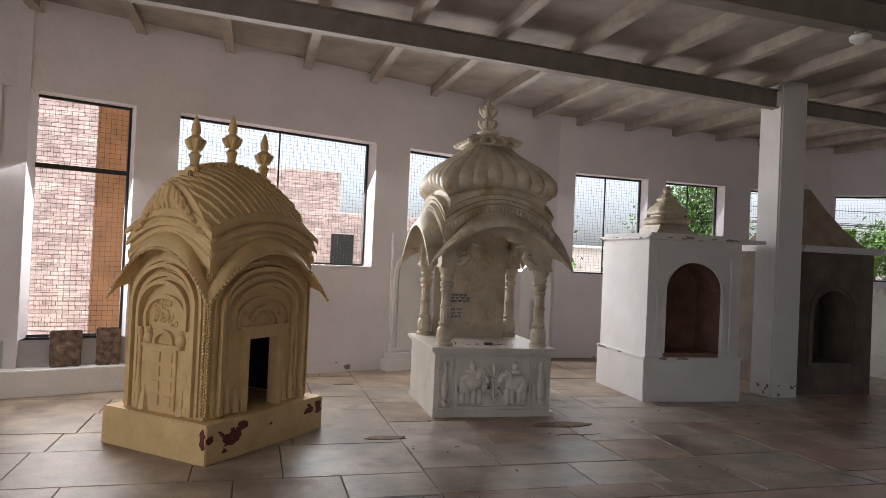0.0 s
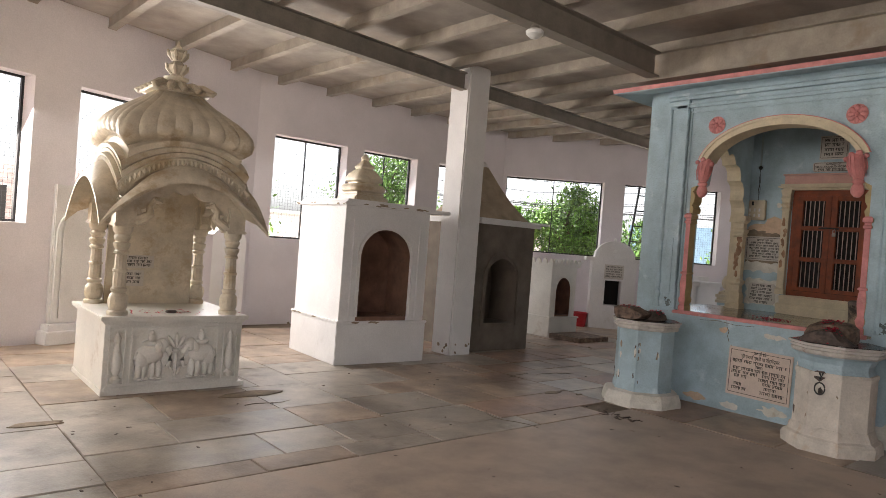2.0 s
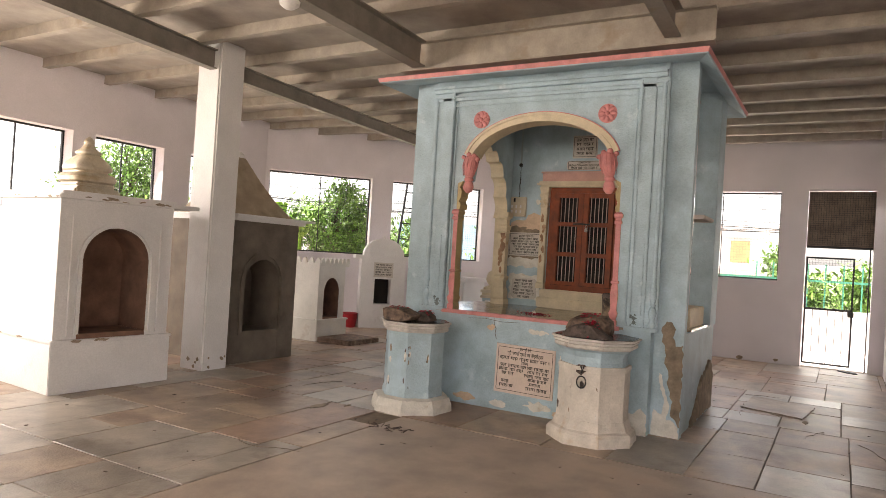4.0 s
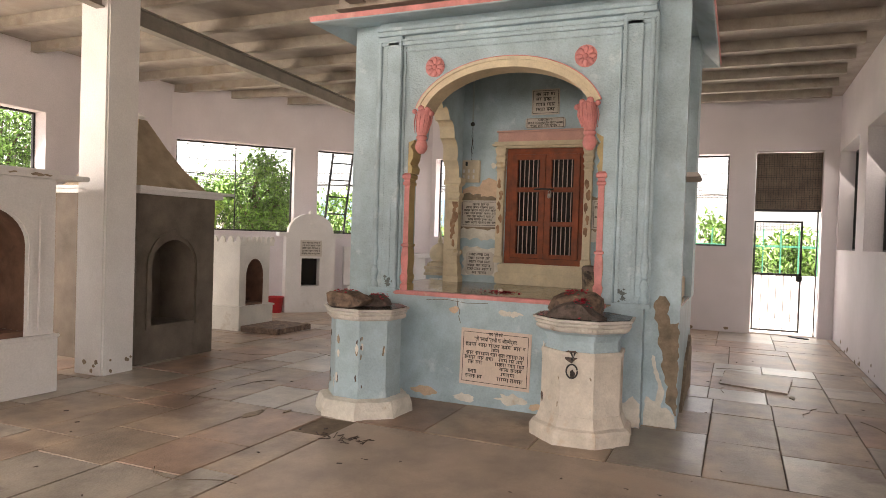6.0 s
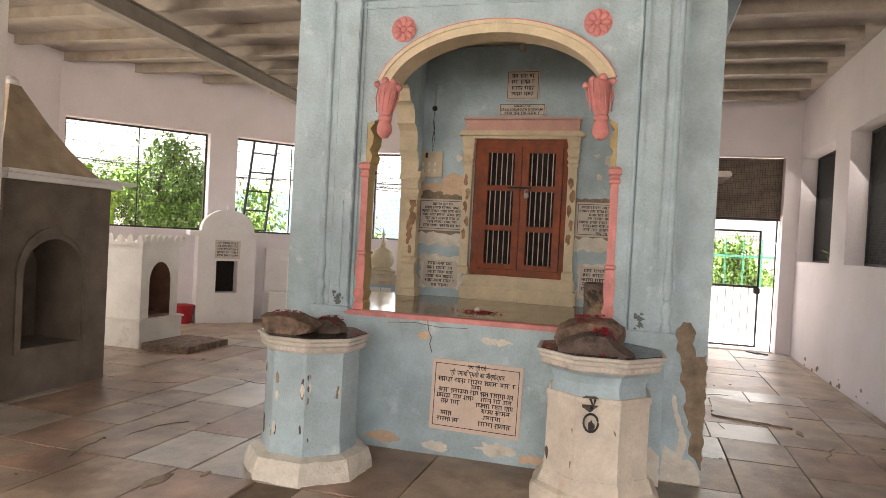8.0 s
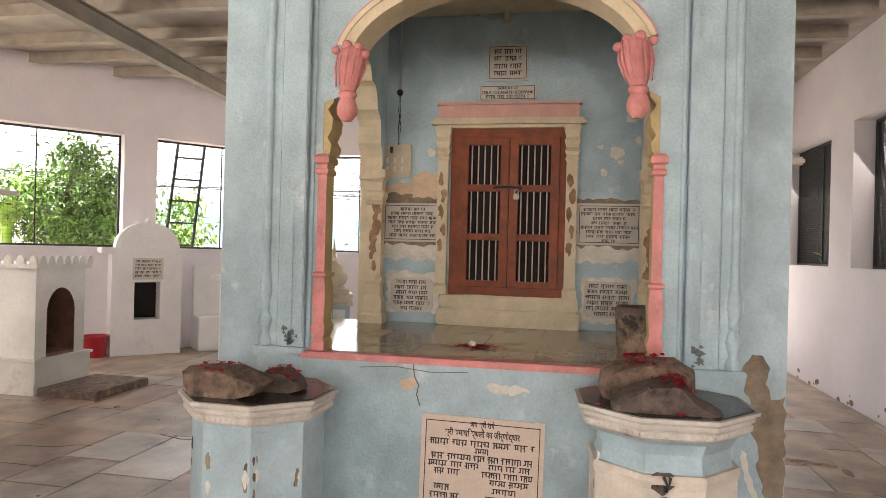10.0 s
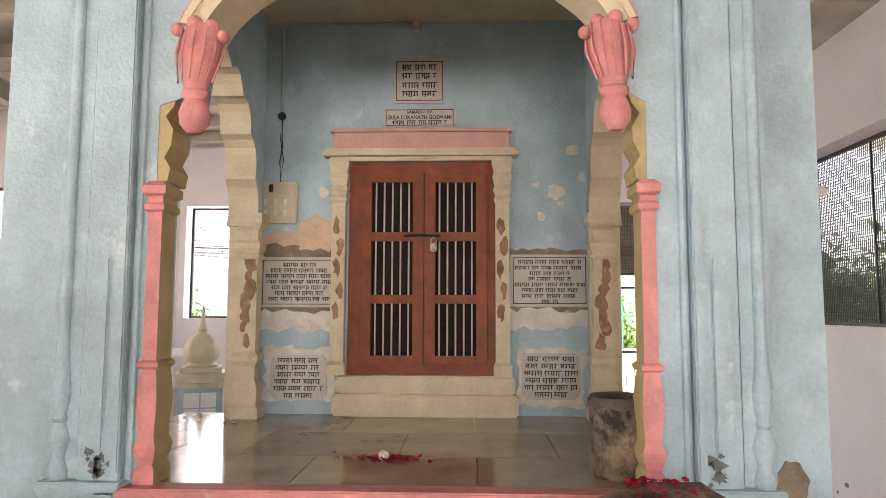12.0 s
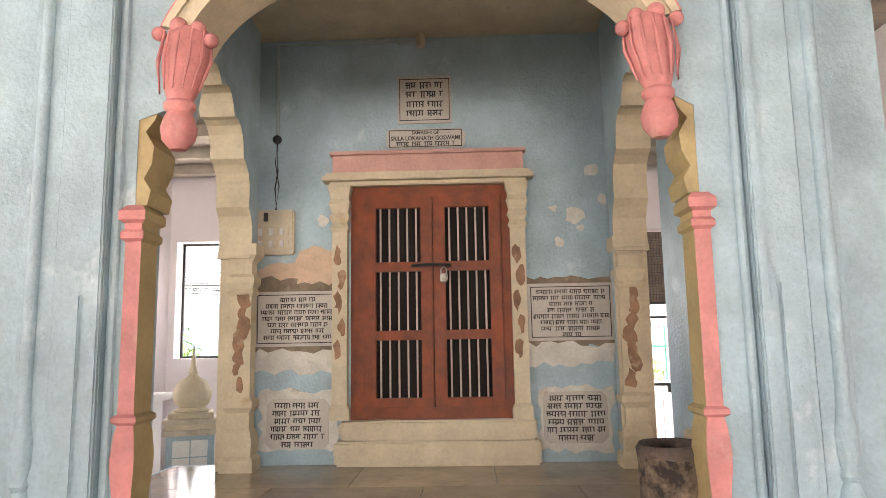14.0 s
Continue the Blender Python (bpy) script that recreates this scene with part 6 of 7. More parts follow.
niche_block("n", None, 1.18, 1.3, 1.88, -0.05, 0.32, 0.42, 1.06, 0.30, 0.55, GREY, GREY, "", "", gt, point=0.3)
arch_relief(0.40, 0.38, 1.07, 0.42, 0.06, Matrix.Translation((-0.05, 0, 0)) @ FACE_Y, "arch_moulding", GREY, gt, proud=0.02)
part("top_slab", boxes((-0.62, 0.68, -0.06, 1.35, 1.88, 1.93), (-0.65, 0.84, -0.1, 1.38, 1.93, 1.965), bevel=0.008), WHITE, gt, "pale projecting top slab")
bm = rings(bmesh.new(), [[(-0.05 + sx * r_, 0.6 + sy * r_, z) for sx, sy in ((-1, -1), (1, -1), (1, 1), (-1, 1))] for r_, z in ((0.56, 1.965), (0.5, 2.03), (0.36, 2.22), (0.22, 2.46), (0.1, 2.7), (0.06, 2.78))])
part("pyramid_roof", bm, material("cream_cement", (0.45, 0.36, 0.26), 0.9, 0.2, 4, 0.3, (0.3, 0.23, 0.16), 0.3, 3), gt, "ochre-grey pyramid roof")
part("knob", lathe([(0.001, 2.77), (0.06, 2.78), (0.07, 2.82), (0.03, 2.86), (0.001, 2.87)], 12, at=(-0.05, 0.6, 0)), WHITE, gt, smooth=True)

st = thing("small_marble_tomb", pose(10.56, 8.49, 0), "small veined marble tomb with scalloped parapet", "tomb", "masonry tombs")
niche_block("n", None, 0.70, 0.9, 1.28, 0.0, 0.2, 0.40, 0.82, 0.26, 0.35, MARBLE_WHITE, NICHE, "", "", st)
part("base", boxes((-0.40, 0.40, -0.05, 0.95, 0, 0.34), (-0.42, 0.42, -0.07, 0.97, 0.34, 0.37), bevel=0.006), MARBLE_WHITE, st)
part("cornice", boxes((-0.40, 0.40, -0.05, 0.95, 1.28, 1.33), bevel=0.006), MARBLE_WHITE, st)
for i in range(7):
    for sd in (0, 1):
        q = Matrix.Translation((-0.34 + i * 0.113, -0.04, 0)) @ FACE_Y if sd == 0 else Matrix.Translation((-0.37, 0.0 + i * 0.15, 0)) @ FACE_X
        part("parapet_scallop", prism([(0.05 * math.cos(a), 1.33 + 0.09 * math.sin(a)) for a in [math.pi * k / 8 for k in range(9)]], 0.03, q), MARBLE_WHITE, st)
part("step", boxes((-0.40, 0.45, -0.75, -0.08, 0, 0.09), bevel=0.01), ROCK, st, "worn stone step")

ct = thing("white_niche_shrine", pose(12.82, 9.02, 0, 0, 0, -45), "whitewashed niche shrine with round pediment", "shrine", "masonry tombs")
for nm, row in (("pier", (-0.46, -0.17, 0, 0.55, 0, 1.42)), ("pier", (0.17, 0.46, 0, 0.55, 0, 1.42)), ("sill_block", (-0.17, 0.17, 0, 0.55, 0, 0.5)), ("lintel_block", (-0.17, 0.17, 0, 0.55, 1.02, 1.42)), ("niche_wall", (-0.17, 0.17, 0.3, 0.55, 0.5, 1.02))):
    part(nm, boxes(row), WHITE, ct)
part("dark_niche", boxes((-0.168, 0.168, 0.285, 0.299, 0.502, 1.018)), DARK, ct, "near-black sheet at the back of the niche")
part("cap", boxes((-0.6, 0.6, -0.06, 0.6, 1.42, 1.50), bevel=0.01), WHITE, ct)
part("round_pediment", prism([(0.42 * math.cos(a), 1.50 + 0.36 * math.sin(a)) for a in [math.pi * i / 20 for i in range(21)]], 0.25, Matrix.Translation((0, 0.25, 0)) @ FACE_Y), WHITE, ct)
arch_relief(0.36, 1.5, 1.5, 0.3, 0.03, FACE_Y, "pediment_rim", WHITE, ct, proud=0.015)
bm = bmesh.new()
for i in range(10):
    a = i * math.pi / 5
    tube(bm, [FACE_Y @ Vector((0, 1.64, 0.01)), FACE_Y @ Vector(((0.1 if i % 2 else 0.05) * math.cos(a), 1.64 + (0.1 if i % 2 else 0.05) * math.sin(a), 0.008))], [0.012, 0.006], 5)
part("star_relief", bm, WHITE, ct)
tb = part("tablet", boxes((-0.2, 0.2, 1.06, 1.36, 0, 0.02), m=FACE_Y), GREYSIGN, ct, "grey lettered tablet")
bm = bmesh.new()
for i in range(5):
    scribble(bm, -0.17, 0.17, 1.31 - i * 0.05, 0.035, Matrix.Translation((0, -0.0205, 0)) @ FACE_Y, 90 + i)
part("lettering", bm, INK, tb)
part("knob", lathe([(0.001, 1.85), (0.03, 1.86), (0.03, 1.9), (0.001, 1.93)], 10, at=(0, 0.13, 0)), WHITE, ct, smooth=True)

bn = thing("white_bench", pose(13.65, 8.2, 0, 0, 0, -45), "low whitewashed masonry bench by the wall", "bench")
part("bench_block", boxes((-0.45, 0.9, 0, 0.6, 0, 0.5), bevel=0.01), WHITE, bn)
part("back_block", boxes((-0.45, 0.9, 0.35, 0.6, 0.5, 1.25), bevel=0.01), WHITE, bn)

bk = thing("red_bucket", pose(12.42, 9.52, 0), "red plastic bucket beside the niche shrine", "bucket")
part("pail", lathe([(0.001, 0), (0.13, 0), (0.165, 0.28), (0.175, 0.29), (0.17, 0.3), (0.155, 0.29), (0.12, 0.02), (0.001, 0.02)], 20), REDPLASTIC, bk, smooth=True)
bm = bmesh.new()
tube(bm, [(0.17 * math.cos(a), 0.17 * math.sin(a), 0.28 - 0.05 * math.sin(a / 2 * 2) ** 2) for a in [math.pi * i / 10 for i in range(11)]], 0.005, 6)
part("bucket_handle", bm, STEEL, bk)

sp = thing("small_domed_shrine", pose(11.6, 5.84, 0, 0, 0, 20) @ Matrix.Diagonal((1.05, 1.05, 1, 1)), "small cream domed shrine on a tiled pedestal", "shrine")
part("tiled_pedestal", boxes((-0.18, 0.18, -0.18, 0.18, 0, 0.93), bevel=0.004), BLUE, sp)
for i in range(2):
    for j in range(5):
        part("wall_tile", boxes((-0.187, -0.18, -0.13 + i * 0.135, -0.005 + i * 0.135, 0.2 + j * 0.14, 0.33 + j * 0.14), bevel=0.003), LAMPGLASS, sp)
for i, (w, z) in enumerate(((0.21, 0.93), (0.19, 0.975), (0.21, 1.02), (0.17, 1.065))):
    part("step_course", boxes((-w, w, -w, w, z, z + 0.043), bevel=0.005), CREAM if i % 2 else MARBLE, sp)
bm = bmesh.new()
loops = []
for r_, z in ((0.12, 1.1), (0.14, 1.12), (0.1, 1.145), (0.125, 1.17), (0.148, 1.23), (0.145, 1.29), (0.11, 1.36), (0.05, 1.40), (0.03, 1.42), (0.04, 1.44), (0.022, 1.5), (0.012, 1.6), (0.003, 1.68)):
    loops.append([(r_ * (1 + (0.04 * abs(math.sin(6 * a)) if 1.15 < z < 1.4 else 0)) * math.cos(a), r_ * (1 + (0.04 * abs(math.sin(6 * a)) if 1.15 < z < 1.4 else 0)) * math.sin(a), z) for a in [2 * math.pi * i / 48 for i in range(48)]])
part("lobed_dome", rings(bm, loops), CREAM, sp, smooth=35)
fl = thing("flat_white_tomb", pose(12.0, 6.85, 0), "low whitewashed tomb with flat slab", "tomb", "masonry tombs")
part("block", boxes((-0.4, 0.4, -0.4, 0.4, 0, 1.15), bevel=0.01), WHITE, fl)
part("slab", boxes((-0.48, 0.48, -0.48, 0.48, 1.15, 1.22), bevel=0.01), WHITE, fl)

# white relief tombs against the slanting wall
MA, _ = along(A0, A1)
wr = thing("wall_relief_tomb", MA @ Matrix.Translation((4.75, 0, 0)), "white plaster wall tomb with arched relief", "tomb", "masonry tombs")
part("plinth", boxes((-0.35, 0.5, -0.22, 0, 0, 0.16), (-0.3, 0.45, -0.17, 0, 0.16, 0.24), bevel=0.008), WHITE, wr)
part("back_panel", boxes((-0.25, 0.42, -0.06, 0, 0.24, 1.9), bevel=0.01), WHITE, wr)
for w, p in ((0.3, 0.03), (0.22, 0.02)):
    arch_relief(w, 0.3, 1.3, 0.35, 0.04, Matrix.Translation((0.08, -0.06, 0)) @ FACE_Y, "arch_moulding", WHITE, wr, proud=p)
wn = thing("wall_niche_shrine", pose(5.0, 10.5, 0), "white wall shrine with dark slot niche", "shrine", "masonry tombs")
part("body", boxes((-0.28, -0.07, 0, 0.24, 0, 1.3), (0.07, 0.28, 0, 0.24, 0, 1.3), (-0.07, 0.07, 0, 0.24, 0, 0.35), (-0.07, 0.07, 0, 0.24, 0.95, 1.3)), WHITE, wn)
part("dark_slot", boxes((-0.069, 0.069, 0.15, 0.2, 0.352, 0.948)), DARK, wn)
part("rounded_top", prism([(0.28 * math.cos(a), 1.3 + 0.25 * math.sin(a)) for a in [math.pi * i / 16 for i in range(17)]], 0.24, Matrix.Translation((0, 0.24, 0)) @ FACE_Y), WHITE, wn)

# ---- ledge and stones under the tall grille ----
lg = thing("wall_ledge", MA @ Matrix.Translation((0.6, 0, 0)), "chipped white masonry ledge under the grille", "ledge")
part("lower_step", boxes((-0.82, 0.56, -0.22, 0.02, 0, 0.27), bevel=0.01), WHITE, lg)
part("upper_step", boxes((-0.72, 0.53, 0.0, 0.2, 0.27, 0.55)), WHITE, lg)
for i, (u, w, h, t) in enumerate(((-0.05, 0.3, 0.38, 6), (0.36, 0.24, 0.40, 9))):
    bm = bmesh.new()
    box(bm, -w / 2, w / 2, -0.03, 0.03, 0, h, bevel=0.012)
    bmesh.ops.subdivide_edges(bm, edges=bm.edges, cuts=2, use_grid_fill=True)
    for v in bm.verts:
        v.co += 0.012 * Vector((noise.noise(v.co * 11 + Vector((i, 0, 0))), 0, noise.noise(v.co * 9)))
    ob = tagged(link("carved_slab", bm, ROCK), "broken brown stone slab leaning on the ledge", "stone slab", "leaning slabs")
    ob.matrix_basis = MA @ Matrix.Translation((0.6 + u, -0.07, 0.27)) @ pose(0, 0, 0, -t, 0, 0)

# ---- ceiling lamp, fan hook, dead twigs ----
lp = thing("ceiling_lamp", pose(5.38, 4.83, 3.63), "small white opal lamp under the roof beam", "lamp")
part("holder", lathe([(0.001, 0), (0.045, 0), (0.045, -0.03), (0.001, -0.03)], 16), STEEL, lp)
part("shade", lathe([(0.001, -0.03), (0.06, -0.03), (0.085, -0.05), (0.08, -0.08), (0.04, -0.11), (0.001, -0.115)], 20), LAMPGLASS, lp, smooth=True)
r = random.Random(21)
bm = bmesh.new()
for i in range(26):
    x, y, a = 6.38 + r.gauss(0, 0.035), 4.29 + r.gauss(0, 0.1), r.uniform(0, 6.28)
    l_ = r.uniform(0.03, 0.09)
    tube(bm, [(x, y, 0.008), (x + l_ * math.cos(a), y + l_ * math.sin(a), 0.008 + r.uniform(0, 0.02))], 0.004, 4)
tagged(link("dead_twigs", bm, ROCK_DARK), "small heap of dead twigs on the floor", "twigs", kind="stuff")
bm = bmesh.new()
for i in range(170):
    x, y = r.uniform(1.5, 14.5), r.uniform(0.4, 7.0)
    if 7.4 < x < 9.8 and 2 < y < 5.3:
        continue
    s = r.uniform(0.006, 0.02)
    box(bm, -s, s, -s * 0.5, s * 0.5, 0, 0.005, pose(x, y, 0.002, r.uniform(-8, 8), r.uniform(-8, 8), r.uniform(0, 180)))
tagged(link("floor_litter", bm, ROCK_DARK), "scattered crumbs, leaves and droppings on the floor", "litter", kind="stuff")

# ---- outside ----
def brick_wall(name, x0, x1, y, z0, z1, label, fx=0.24, fz=0.085, m=None):
    th = thing(name, m or pose(0, 0, 0), label, "wall")
    part("core", boxes((x0, x1, y + 0.02, y + 0.3, z0, z1)), RENDER, th)
    bm = bmesh.new()
    rows_ = int((z1 - z0) / fz)
    for j in range(rows_):
        x = x0 + (fx / 2 if j % 2 else 0)
        while x < x1 - fx:
            box(bm, x + 0.006, x + fx - 0.006, y, y + 0.03, z0 + j * fz + 0.006, z0 + (j + 1) * fz - 0.006)
            x += fx
    ob = part("brickwork", bm, BRICK, th)
    ob["kind"] = "stuff"
    return th


brick_wall("brick_house", -7.5, -1.7, 15.5, -0.4, 4.6, "old red brick house wall beyond the windows")
bw2 = brick_wall("ruined_brick_wall", 0.2, 6.0, 19.0, -0.4, 2.7, "ruined red brick wall among rubble")
# No holes here: black boxes on the brick give the openings' shade as colour.
for x in (2.6, 4.4):
    part("black_opening_panel", boxes((x, x + 0.6, 18.9, 18.99, 0.9, 2.1)), DARK, bw2)
brick_wall("upper_brick_block", 0.8, 3.4, 24.0, -0.4, 4.4, "upper brick storey of a distant house")
pl_ = thing("terracotta_pillar", pose(0, 0, 0), "terracotta-painted pillar outside the window", "pillar")
part("shaft", boxes((-1.55, -1.15, 10.6, 11.0, -0.4, 4.5), bevel=0.02), ORANGE_PLASTER, pl_)
cw = thing("compound_wall", pose(0, 0, 0), "long pale rendered compound wall outside", "wall")
part("panel", boxes((5, 30, 24, 24.3, -0.4, 2.2), (26, 26.3, -12, 24, -0.4, 1.9)), RENDER, cw)
part("coping", boxes((5, 30, 23.95, 24.35, 2.2, 2.3), (25.95, 26.35, -12, 24, 1.9, 2.0)), WHITE, cw)


def tree(name, c, h, crown, n, seed, label, leaf=0.09, mat=LEAF, lean=0.3):
    r = random.Random(seed)
    t = thing(name, pose(c[0], c[1], -0.4), label, "tree")
    bm = bmesh.new()
    top = Vector((r.uniform(-lean, lean), r.uniform(-lean, lean), h * 0.62))
    tube(bm, [(0, 0, 0), tuple(top * 0.5 + Vector((0.08, 0.05, 0))), tuple(top)], [0.09, 0.07, 0.045], 8)
    tips = []
    for i in range(11):
        a, e = r.uniform(0, 6.28), r.uniform(0.2, 1.2)
        base = top * r.uniform(0.5, 1.0)
        L = crown * r.uniform(0.6, 1.0)
        tip = base + Vector((math.cos(a) * math.cos(e), math.sin(a) * math.cos(e), math.sin(e))) * L
        mid = (base + tip) / 2 + Vector((0, 0, 0.12))
        tube(bm, [tuple(base), tuple(mid), tuple(tip)], [0.035, 0.022, 0.01], 6)
        tips += [mid, tip, tip]
    part("trunk", bm, BARK, t, smooth=True)
    verts, faces = [], []
    for i in range(n):
        p = r.choice(tips) + Vector((r.gauss(0, 0.3), r.gauss(0, 0.3), r.gauss(0, 0.28))) * crown * 0.55
        q = pose(p.x, p.y, p.z, r.uniform(-70, 70), r.uniform(-70, 70), r.uniform(0, 360))
        s = leaf * r.uniform(0.6, 1.3)
        k = len(verts)
        verts += [tuple(q @ Vector(v)) for v in ((-s, 0, 0), (0, -s * 0.4, s * 0.12), (s, 0, 0), (0, s * 0.4, s * 0.12))]
        faces.append((k, k + 1, k + 2, k + 3))
    me = bpy.data.meshes.new("crown")
    me.from_pydata(verts, [], faces)
    me.materials.append(mat)
    ob = new("crown", me)
    ob.parent = t
    ob["kind"] = "stuff"
    return t


tree("tree", (14.9, 11.7), 4.6, 1.25, 9000, 1, "leafy green tree close outside the window", leaf=0.062)
tree("tree", (17.9, 11.9), 3.0, 1.3, 1800, 2, "bushy green tree outside", leaf=0.09)
tree("tree", (19.5, 15.5), 3.0, 1.6, 1600, 3, "green tree farther off", leaf=0.11)
tree("tree", (7.6, 17.5), 3.4, 1.7, 1700, 4, "green tree by the wall")
tree("tree", (10.3, 14.2), 4.6, 1.6, 8000, 5, "dense green tree by the window", leaf=0.06)
tree("tree", (12.4, 17.0), 3.0, 1.5, 1300, 6, "green tree beyond the corner")
tree("tree", (5.0, 17.5), 2.0, 1.2, 1500, 7, "low green bush before a brick wall")
tree("tree", (19.5, 9.0), 2.2, 1.4, 2500, 8, "green shrub beyond the windows")
tree("tree", (20.5, 6.6), 2.2, 1.2, 1800, 18, "green shrub beyond the windows")
tree("tree", (20.5, 0.4), 2.4, 1.1, 2500, 9, "green shrub behind the gate")
tree("tree", (19.6, 1.9), 2.4, 1.1, 2500, 10, "green shrub behind the gate")
tree("tree", (14.0, -1.9), 3.2, 1.6, 5000, 11, "dense tree close to the side windows")
tree("tree", (11.4, -1.8), 3.0, 1.4, 5000, 12, "dense tree close to the side windows")


def banana(c, seed):
    r = random.Random(seed)
    t = thing("banana_plant", pose(c[0], c[1], -0.4), "banana plant with broad bright leaves", "plant")
    part("stem", lathe([(0.001, 0), (0.1, 0), (0.06, 1.8), (0.001, 1.85)], 10), LEAF_BRIGHT, t, smooth=True)
    for i in range(6):
        a, L = i * 1.05 + r.uniform(-0.2, 0.2), r.uniform(1.0, 1.5)
        up = r.uniform(0.5, 1.1)
        bm = bmesh.new()
        cols = []
        for j in range(9):
            s = j / 8
            d = Vector((math.cos(a), math.sin(a), 0))
            p = Vector((0, 0, 1.7)) + d * L * s * 0.8 + Vector((0, 0, up * L * s * 1.3 - 1.2 * L * s * s * (1 - up * 0.5)))
            w = 0.2 * math.sin(math.pi * min(1, s * 0.93 + 0.06)) ** 0.7
            side = Vector((-d.y, d.x, 0)) * w
            cols.append([bm.verts.new(p + side + Vector((0, 0, 0.05))), bm.verts.new(p), bm.verts.new(p - side + Vector((0, 0, 0.05)))])
        for p, q in zip(cols, cols[1:]):
            bm.faces.new((p[0], p[1], q[1], q[0]))
            bm.faces.new((p[1], p[2], q[2], q[1]))
        part("leaf", bm, LEAF_BRIGHT, t, smooth=True)
    t.scale = (1.25, 1.25, 1.25)


banana((14.25, 12.7), 1)
banana((14.1, 13.6), 2)
ld = thing("iron_ladder", pose(13.75, 9.6, -0.4, 0, 0, -45), "dark iron ladder leaning outside the window", "ladder")
for s in (0, 0.42):
    bm = bmesh.new()
    tube(bm, [(s, 0.0, 0), (s + 0.45, 0.3, 3.9)], 0.025, 6)
    part("rail", bm, BLACK, ld)
for i in range(11):
    f = (i + 0.5) / 11
    bm = bmesh.new()
    tube(bm, [(0.45 * f, 0.3 * f, 3.9 * f), (0.42 + 0.45 * f, 0.3 * f, 3.9 * f)], 0.016, 6)
    part("rung", bm, BLACK, ld)
bs = thing("blue_tarpaulin", pose(0, 0, 0), "blue sheet hung behind the trees", "tarpaulin")
part("sheet", boxes((22, 22.1, 4.5, 15, 0.8, 2.7)), BLUESHEET, bs)
gh = thing("white_house", pose(0, 0, 0), "pale house with red trim and green frame", "house")
part("wall", boxes((22, 22.4, 2.2, 6.5, -0.4, 3.0)), WHITE, gh)
part("roof_band", boxes((21.9, 22.0, 2.2, 6.5, 2.6, 2.9)), RENDER, gh)
part("red_band", boxes((21.95, 22.0, 2.4, 5.0, 0.9, 1.7)), BRICK, gh)
part("orange_sign", boxes((21.93, 21.99, 3.1, 3.6, 1.9, 2.5)), ORANGE_PLASTER, gh)
bm = boxes((21.5, 21.54, 2.2, 4.5, 1.5, 1.56), (21.5, 21.54, 2.2, 2.26, -0.4, 1.5), (21.5, 21.54, 4.0, 4.06, -0.4, 1.5))
part("green_frame", bm, GREENPAINT, gh)
pv = tagged(link("pavement", boxes((15.36, 26, -8, 7, -0.4, -0.03)), RENDER), "pale sunlit paving outside the gate", "pavement", kind="structure")
gf = thing("green_fence", pose(0, 0, 0), "green-painted iron fence beyond the gate", "fence")
for i in range(14):
    part("post", boxes((18.6, 18.64, -2 + i * 0.35, -1.97 + i * 0.35, -0.03, 1.9)), GREENPAINT, gf)
part("rail", boxes((18.59, 18.65, -2, 2.6, 1.5, 1.55)), GREENPAINT, gf)
part("low_wall", boxes((18.55, 18.7, -2, 2.6, -0.03, 0.9)), WHITE, gf)
bm = bmesh.new()
r = random.Random(31)
for i in range(9):
    y0, z0 = r.uniform(8, 14), r.uniform(2.6, 3.6)
    tube(bm, [(11, 14.5, z0), (14, 12.5, z0 - 0.15 + r.uniform(-0.1, 0.1)), (19, 7.5, z0 + r.uniform(-0.3, 0.3))], 0.008, 4)
    tube(bm, [(18, 9, z0), (18.5, 3, z0 - 0.12), (19, -2, z0 + r.uniform(-0.3, 0.3))], 0.008, 4)
tagged(link("overhead_cables", bm, BLACK), "tangled overhead cables outside", "cables", kind="stuff")

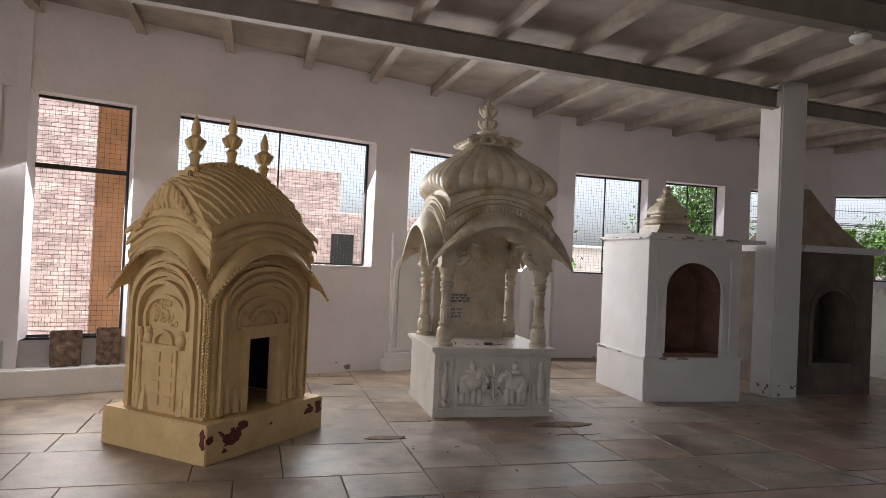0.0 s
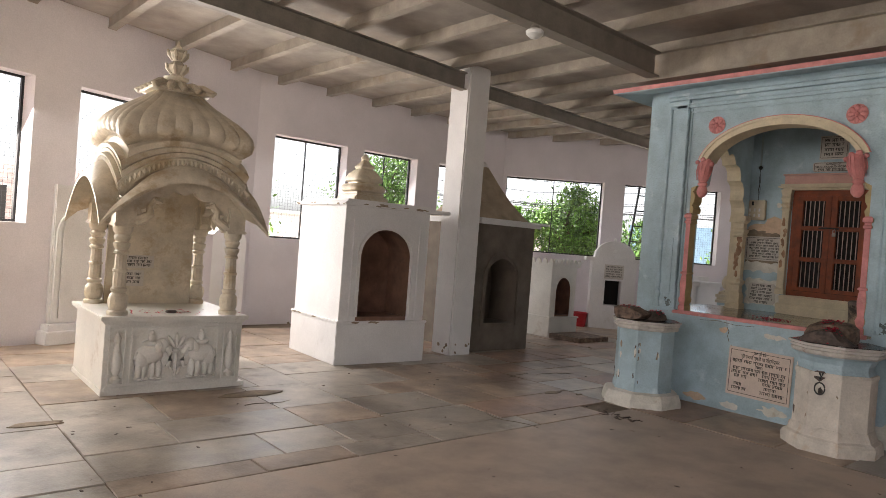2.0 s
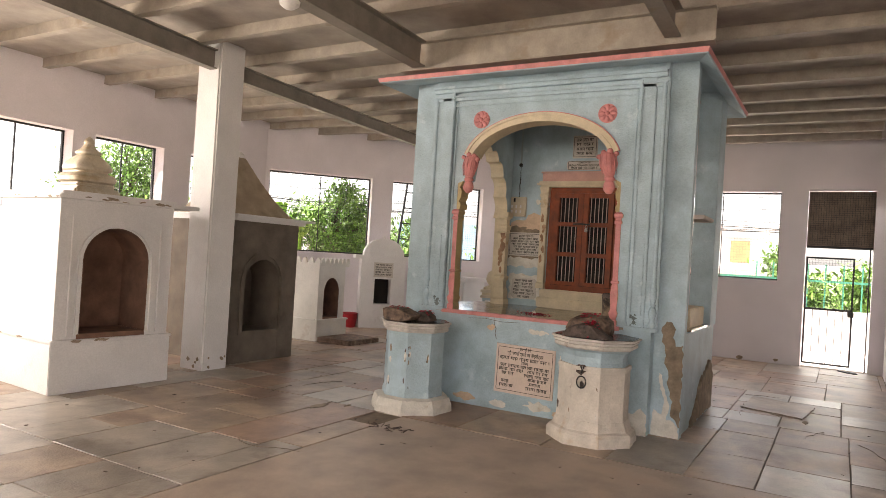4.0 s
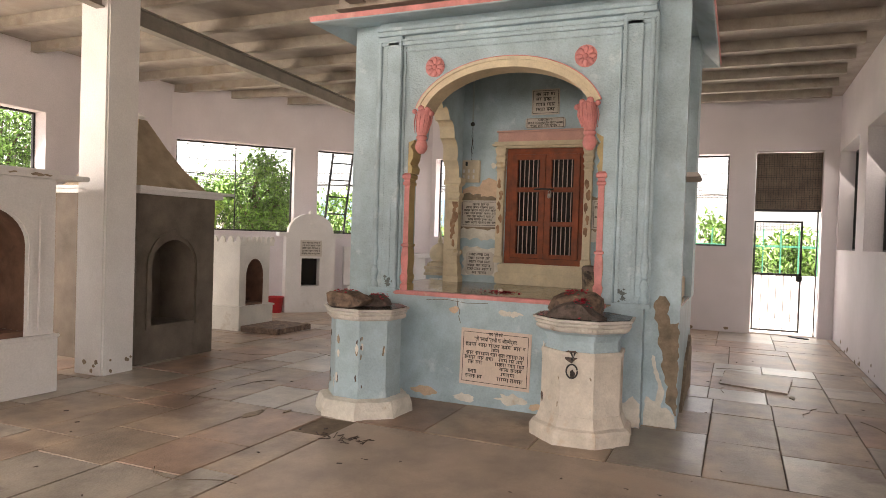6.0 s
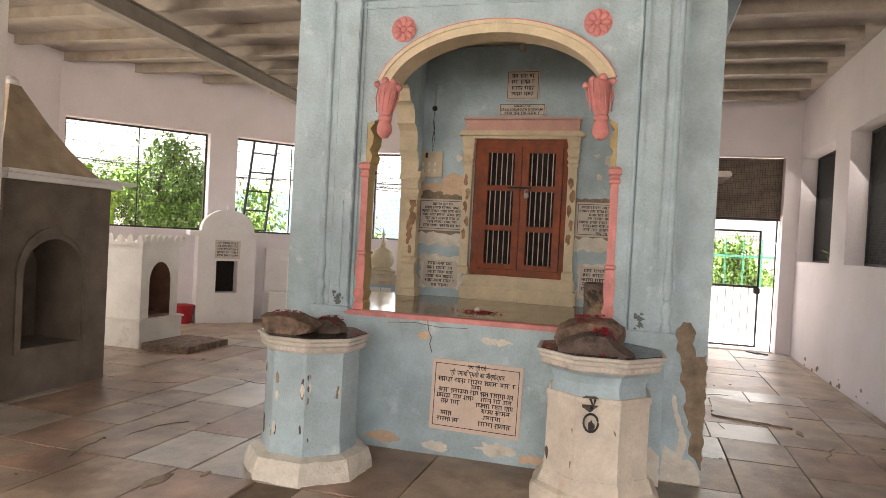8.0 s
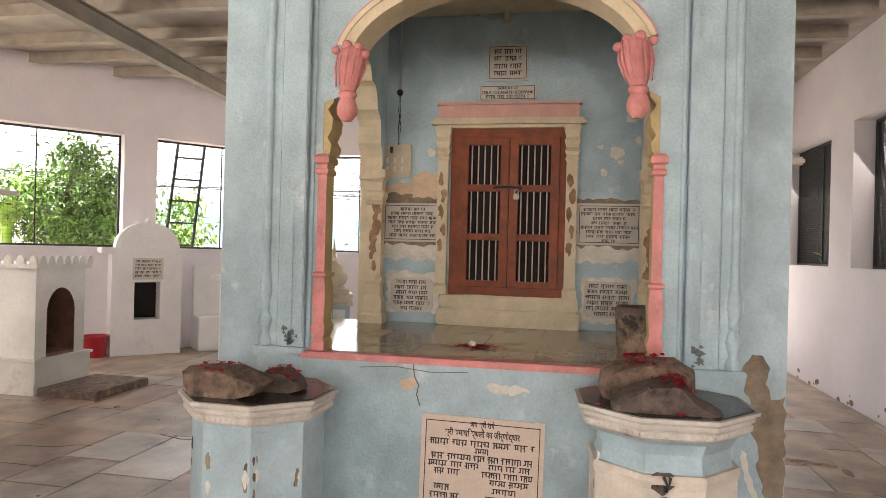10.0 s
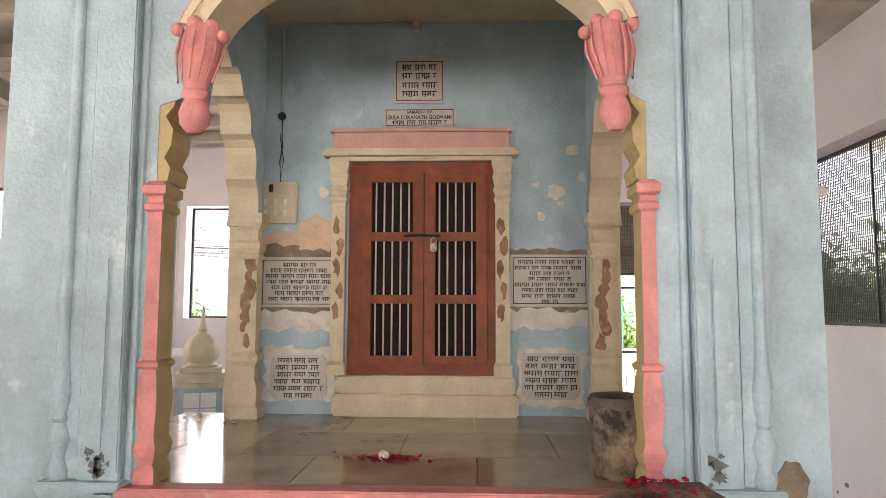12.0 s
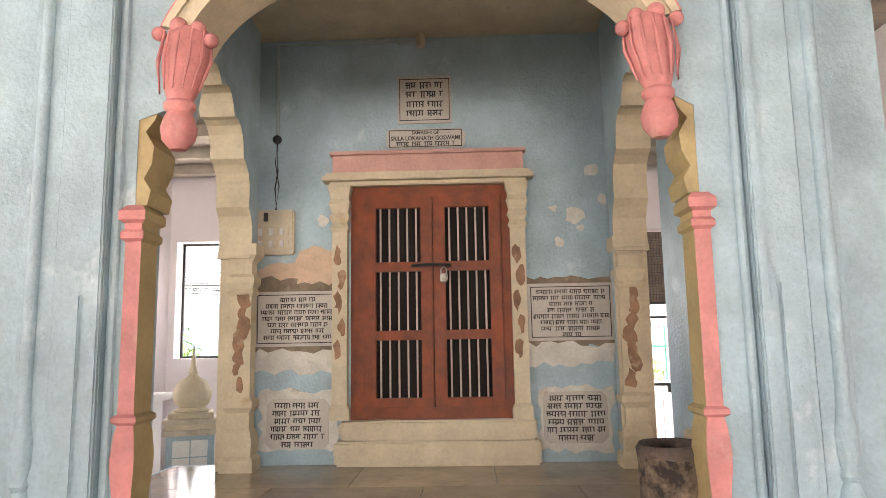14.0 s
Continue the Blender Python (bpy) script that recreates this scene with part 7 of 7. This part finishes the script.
# ---- floor slabs ----
def flagstones():
    r = random.Random(77)
    fl_ = bpy.data.objects["floor"]
    far = bmesh.new()
    count = 0
    bands = (-3.9, 1.9, 4.3, 6.85, 9.3, 11.5, 13.1, 15.03)
    for xs, xe in zip(bands, bands[1:]):
        y = -3.0 - r.uniform(0, 0.4)
        while y < 10.7:
            hgt = r.uniform(0.45, 0.85)
            x = xs
            while x < xe - 0.05:
                w = r.uniform(0.55, 1.2)
                if xe - x - w < 0.35:
                    w = xe - x
                x0, x1, y0, y1 = x, min(x + w, xe), y, y + hgt
                x += w
                if x0 > 9.2 and y0 < 0.19:
                    y0 = 0.19
                inside = y1 < 10.8 and y1 - y0 > 0.05
                if x1 < 6.85 and y1 < 4.5:
                    continue
                if not inside or (x1 - x0) < 0.1:
                    continue
                if x0 < 6.85 and y0 < 4.45:
                    if y1 > 4.45 and x1 < 6.85:
                        y0 = 4.45
                    else:
                        x0 = 6.85 if y1 < 4.9 else x0
                        y0 = max(y0, 4.45) if x0 < 6.8 else y0
                    if y1 - y0 < 0.06 or x1 - x0 < 0.06:
                        continue
                g, dz = 0.002, r.uniform(-0.002, 0.003)
                j = lambda: r.uniform(-0.005, 0.005)
                lo = [(x0 + g + abs(j()), y0 + g + abs(j())), (x1 - g - abs(j()), y0 + g + abs(j())), (x1 - g - abs(j()), y1 - g - abs(j())), (x0 + g + abs(j()), y1 - g - abs(j()))]
                e = 0.003
                cx, cy = (x0 + x1) / 2, (y0 + y1) / 2
                hi = [(a + (e if a < cx else -e), b + (e if b < cy else -e)) for a, b in lo]
                tl = [r.uniform(-0.002, 0.002) for _ in range(4)]
                loops = [[(a, b, -0.03) for a, b in lo], [(a, b, 0.004 + dz - 0.004) for a, b in lo], [(a, b, 0.004 + dz + tl[q]) for q, (a, b) in enumerate(hi)]]
                if count < 300 and 1.0 < cx < 14.8 and -0.5 < cy < 8.5:
                    count += 1
                    part("paving_slab", rings(bmesh.new(), loops), r.choice((STONE_GREY, STONE_GREY, STONE) if cx < 5.5 else (STONE, STONE, STONE_RED, STONE_GREY)), fl_)
                else:
                    rings(far, loops)
            y += hgt
    ob = part("far_paving_slabs", far, STONE, fl_)
    ob["kind"] = "stuff"
    part("concrete_bay", boxes((-3.9, 6.83, -3.0, 4.435, -0.03, 0.006), bevel=0.002), CONCRETE, fl_, "smooth brown concrete floor")


flagstones()
bm = rings(bmesh.new(), [[(a, b, z) for a, b in fray([(9.9, 1.15), (10.75, 1.05), (11.0, 1.75), (10.1, 1.8)], 3, 0.05, 0.012)] for z in (0.004, 0.022)])
tagged(link("raised_slab", bm, STONE), "cracked paving slab standing slightly proud", "slab", kind="structure")
r = random.Random(5)
bm = bmesh.new()
for i in range(22):
    x, y, a = r.uniform(1.5, 14), r.uniform(0.6, 8.5), r.uniform(0, 6.28)
    if 7.3 < x < 10 and 1.9 < y < 5.4 or (x < 6.9 and y < 4.5):
        continue
    pts = []
    for k in range(r.randint(4, 8)):
        pts.append((x, y, 0.0075))
        a += r.uniform(-0.6, 0.6)
        x, y = x + 0.12 * math.cos(a), y + 0.12 * math.sin(a)
    tube(bm, pts, [0.003] + [r.uniform(0.002, 0.004) for _ in pts[2:]] + [0.001], 4)
tagged(link("floor_cracks", bm, JOINT), "dark cracks running through the paving", "cracks", kind="stuff")
bm = bmesh.new()
for i in range(30):
    x, y = r.uniform(1.5, 14), r.uniform(0.5, 9)
    if 7.3 < x < 10 and 1.9 < y < 5.4 or (x < 7.2 and y < 4.7):
        continue
    o = blob(r.uniform(0.02, 0.16), x, y, 13, i + 500, r.uniform(0.8, 2.2), r.uniform(0.4, 1.0))
    rings(bm, [[(a, b, 0.002) for a, b in o], [(a, b, 0.0095 + 0.0001 * i) for a, b in o]])
tagged(link("mortar_smears", bm, MORTAR), "old mortar smears and worn spots on the floor", "stains", kind="stuff")
bm = bmesh.new()
for i in range(60):
    k = r.choice(("wall_a", "wall_b", "wall_d", "wall_e"))
    m_, n_ = along(HOLES[k][0], HOLES[k][1])
    o = blob(r.uniform(0.01, 0.05), r.uniform(0.3, n_ - 0.3), r.uniform(0.02, 0.3) ** 1.4, 9, i + 900, 1.2, 0.8)
    if k == "wall_d" and o[0][0] > 6.0:
        continue
    rings(bm, [[m_ @ Vector((u, 0.002, v)) for u, v in o], [m_ @ Vector((u, -0.003, v)) for u, v in o]])
tagged(link("wall_chips", bm, MORTAR), "flaked spots low on the walls", "chips", kind="stuff")
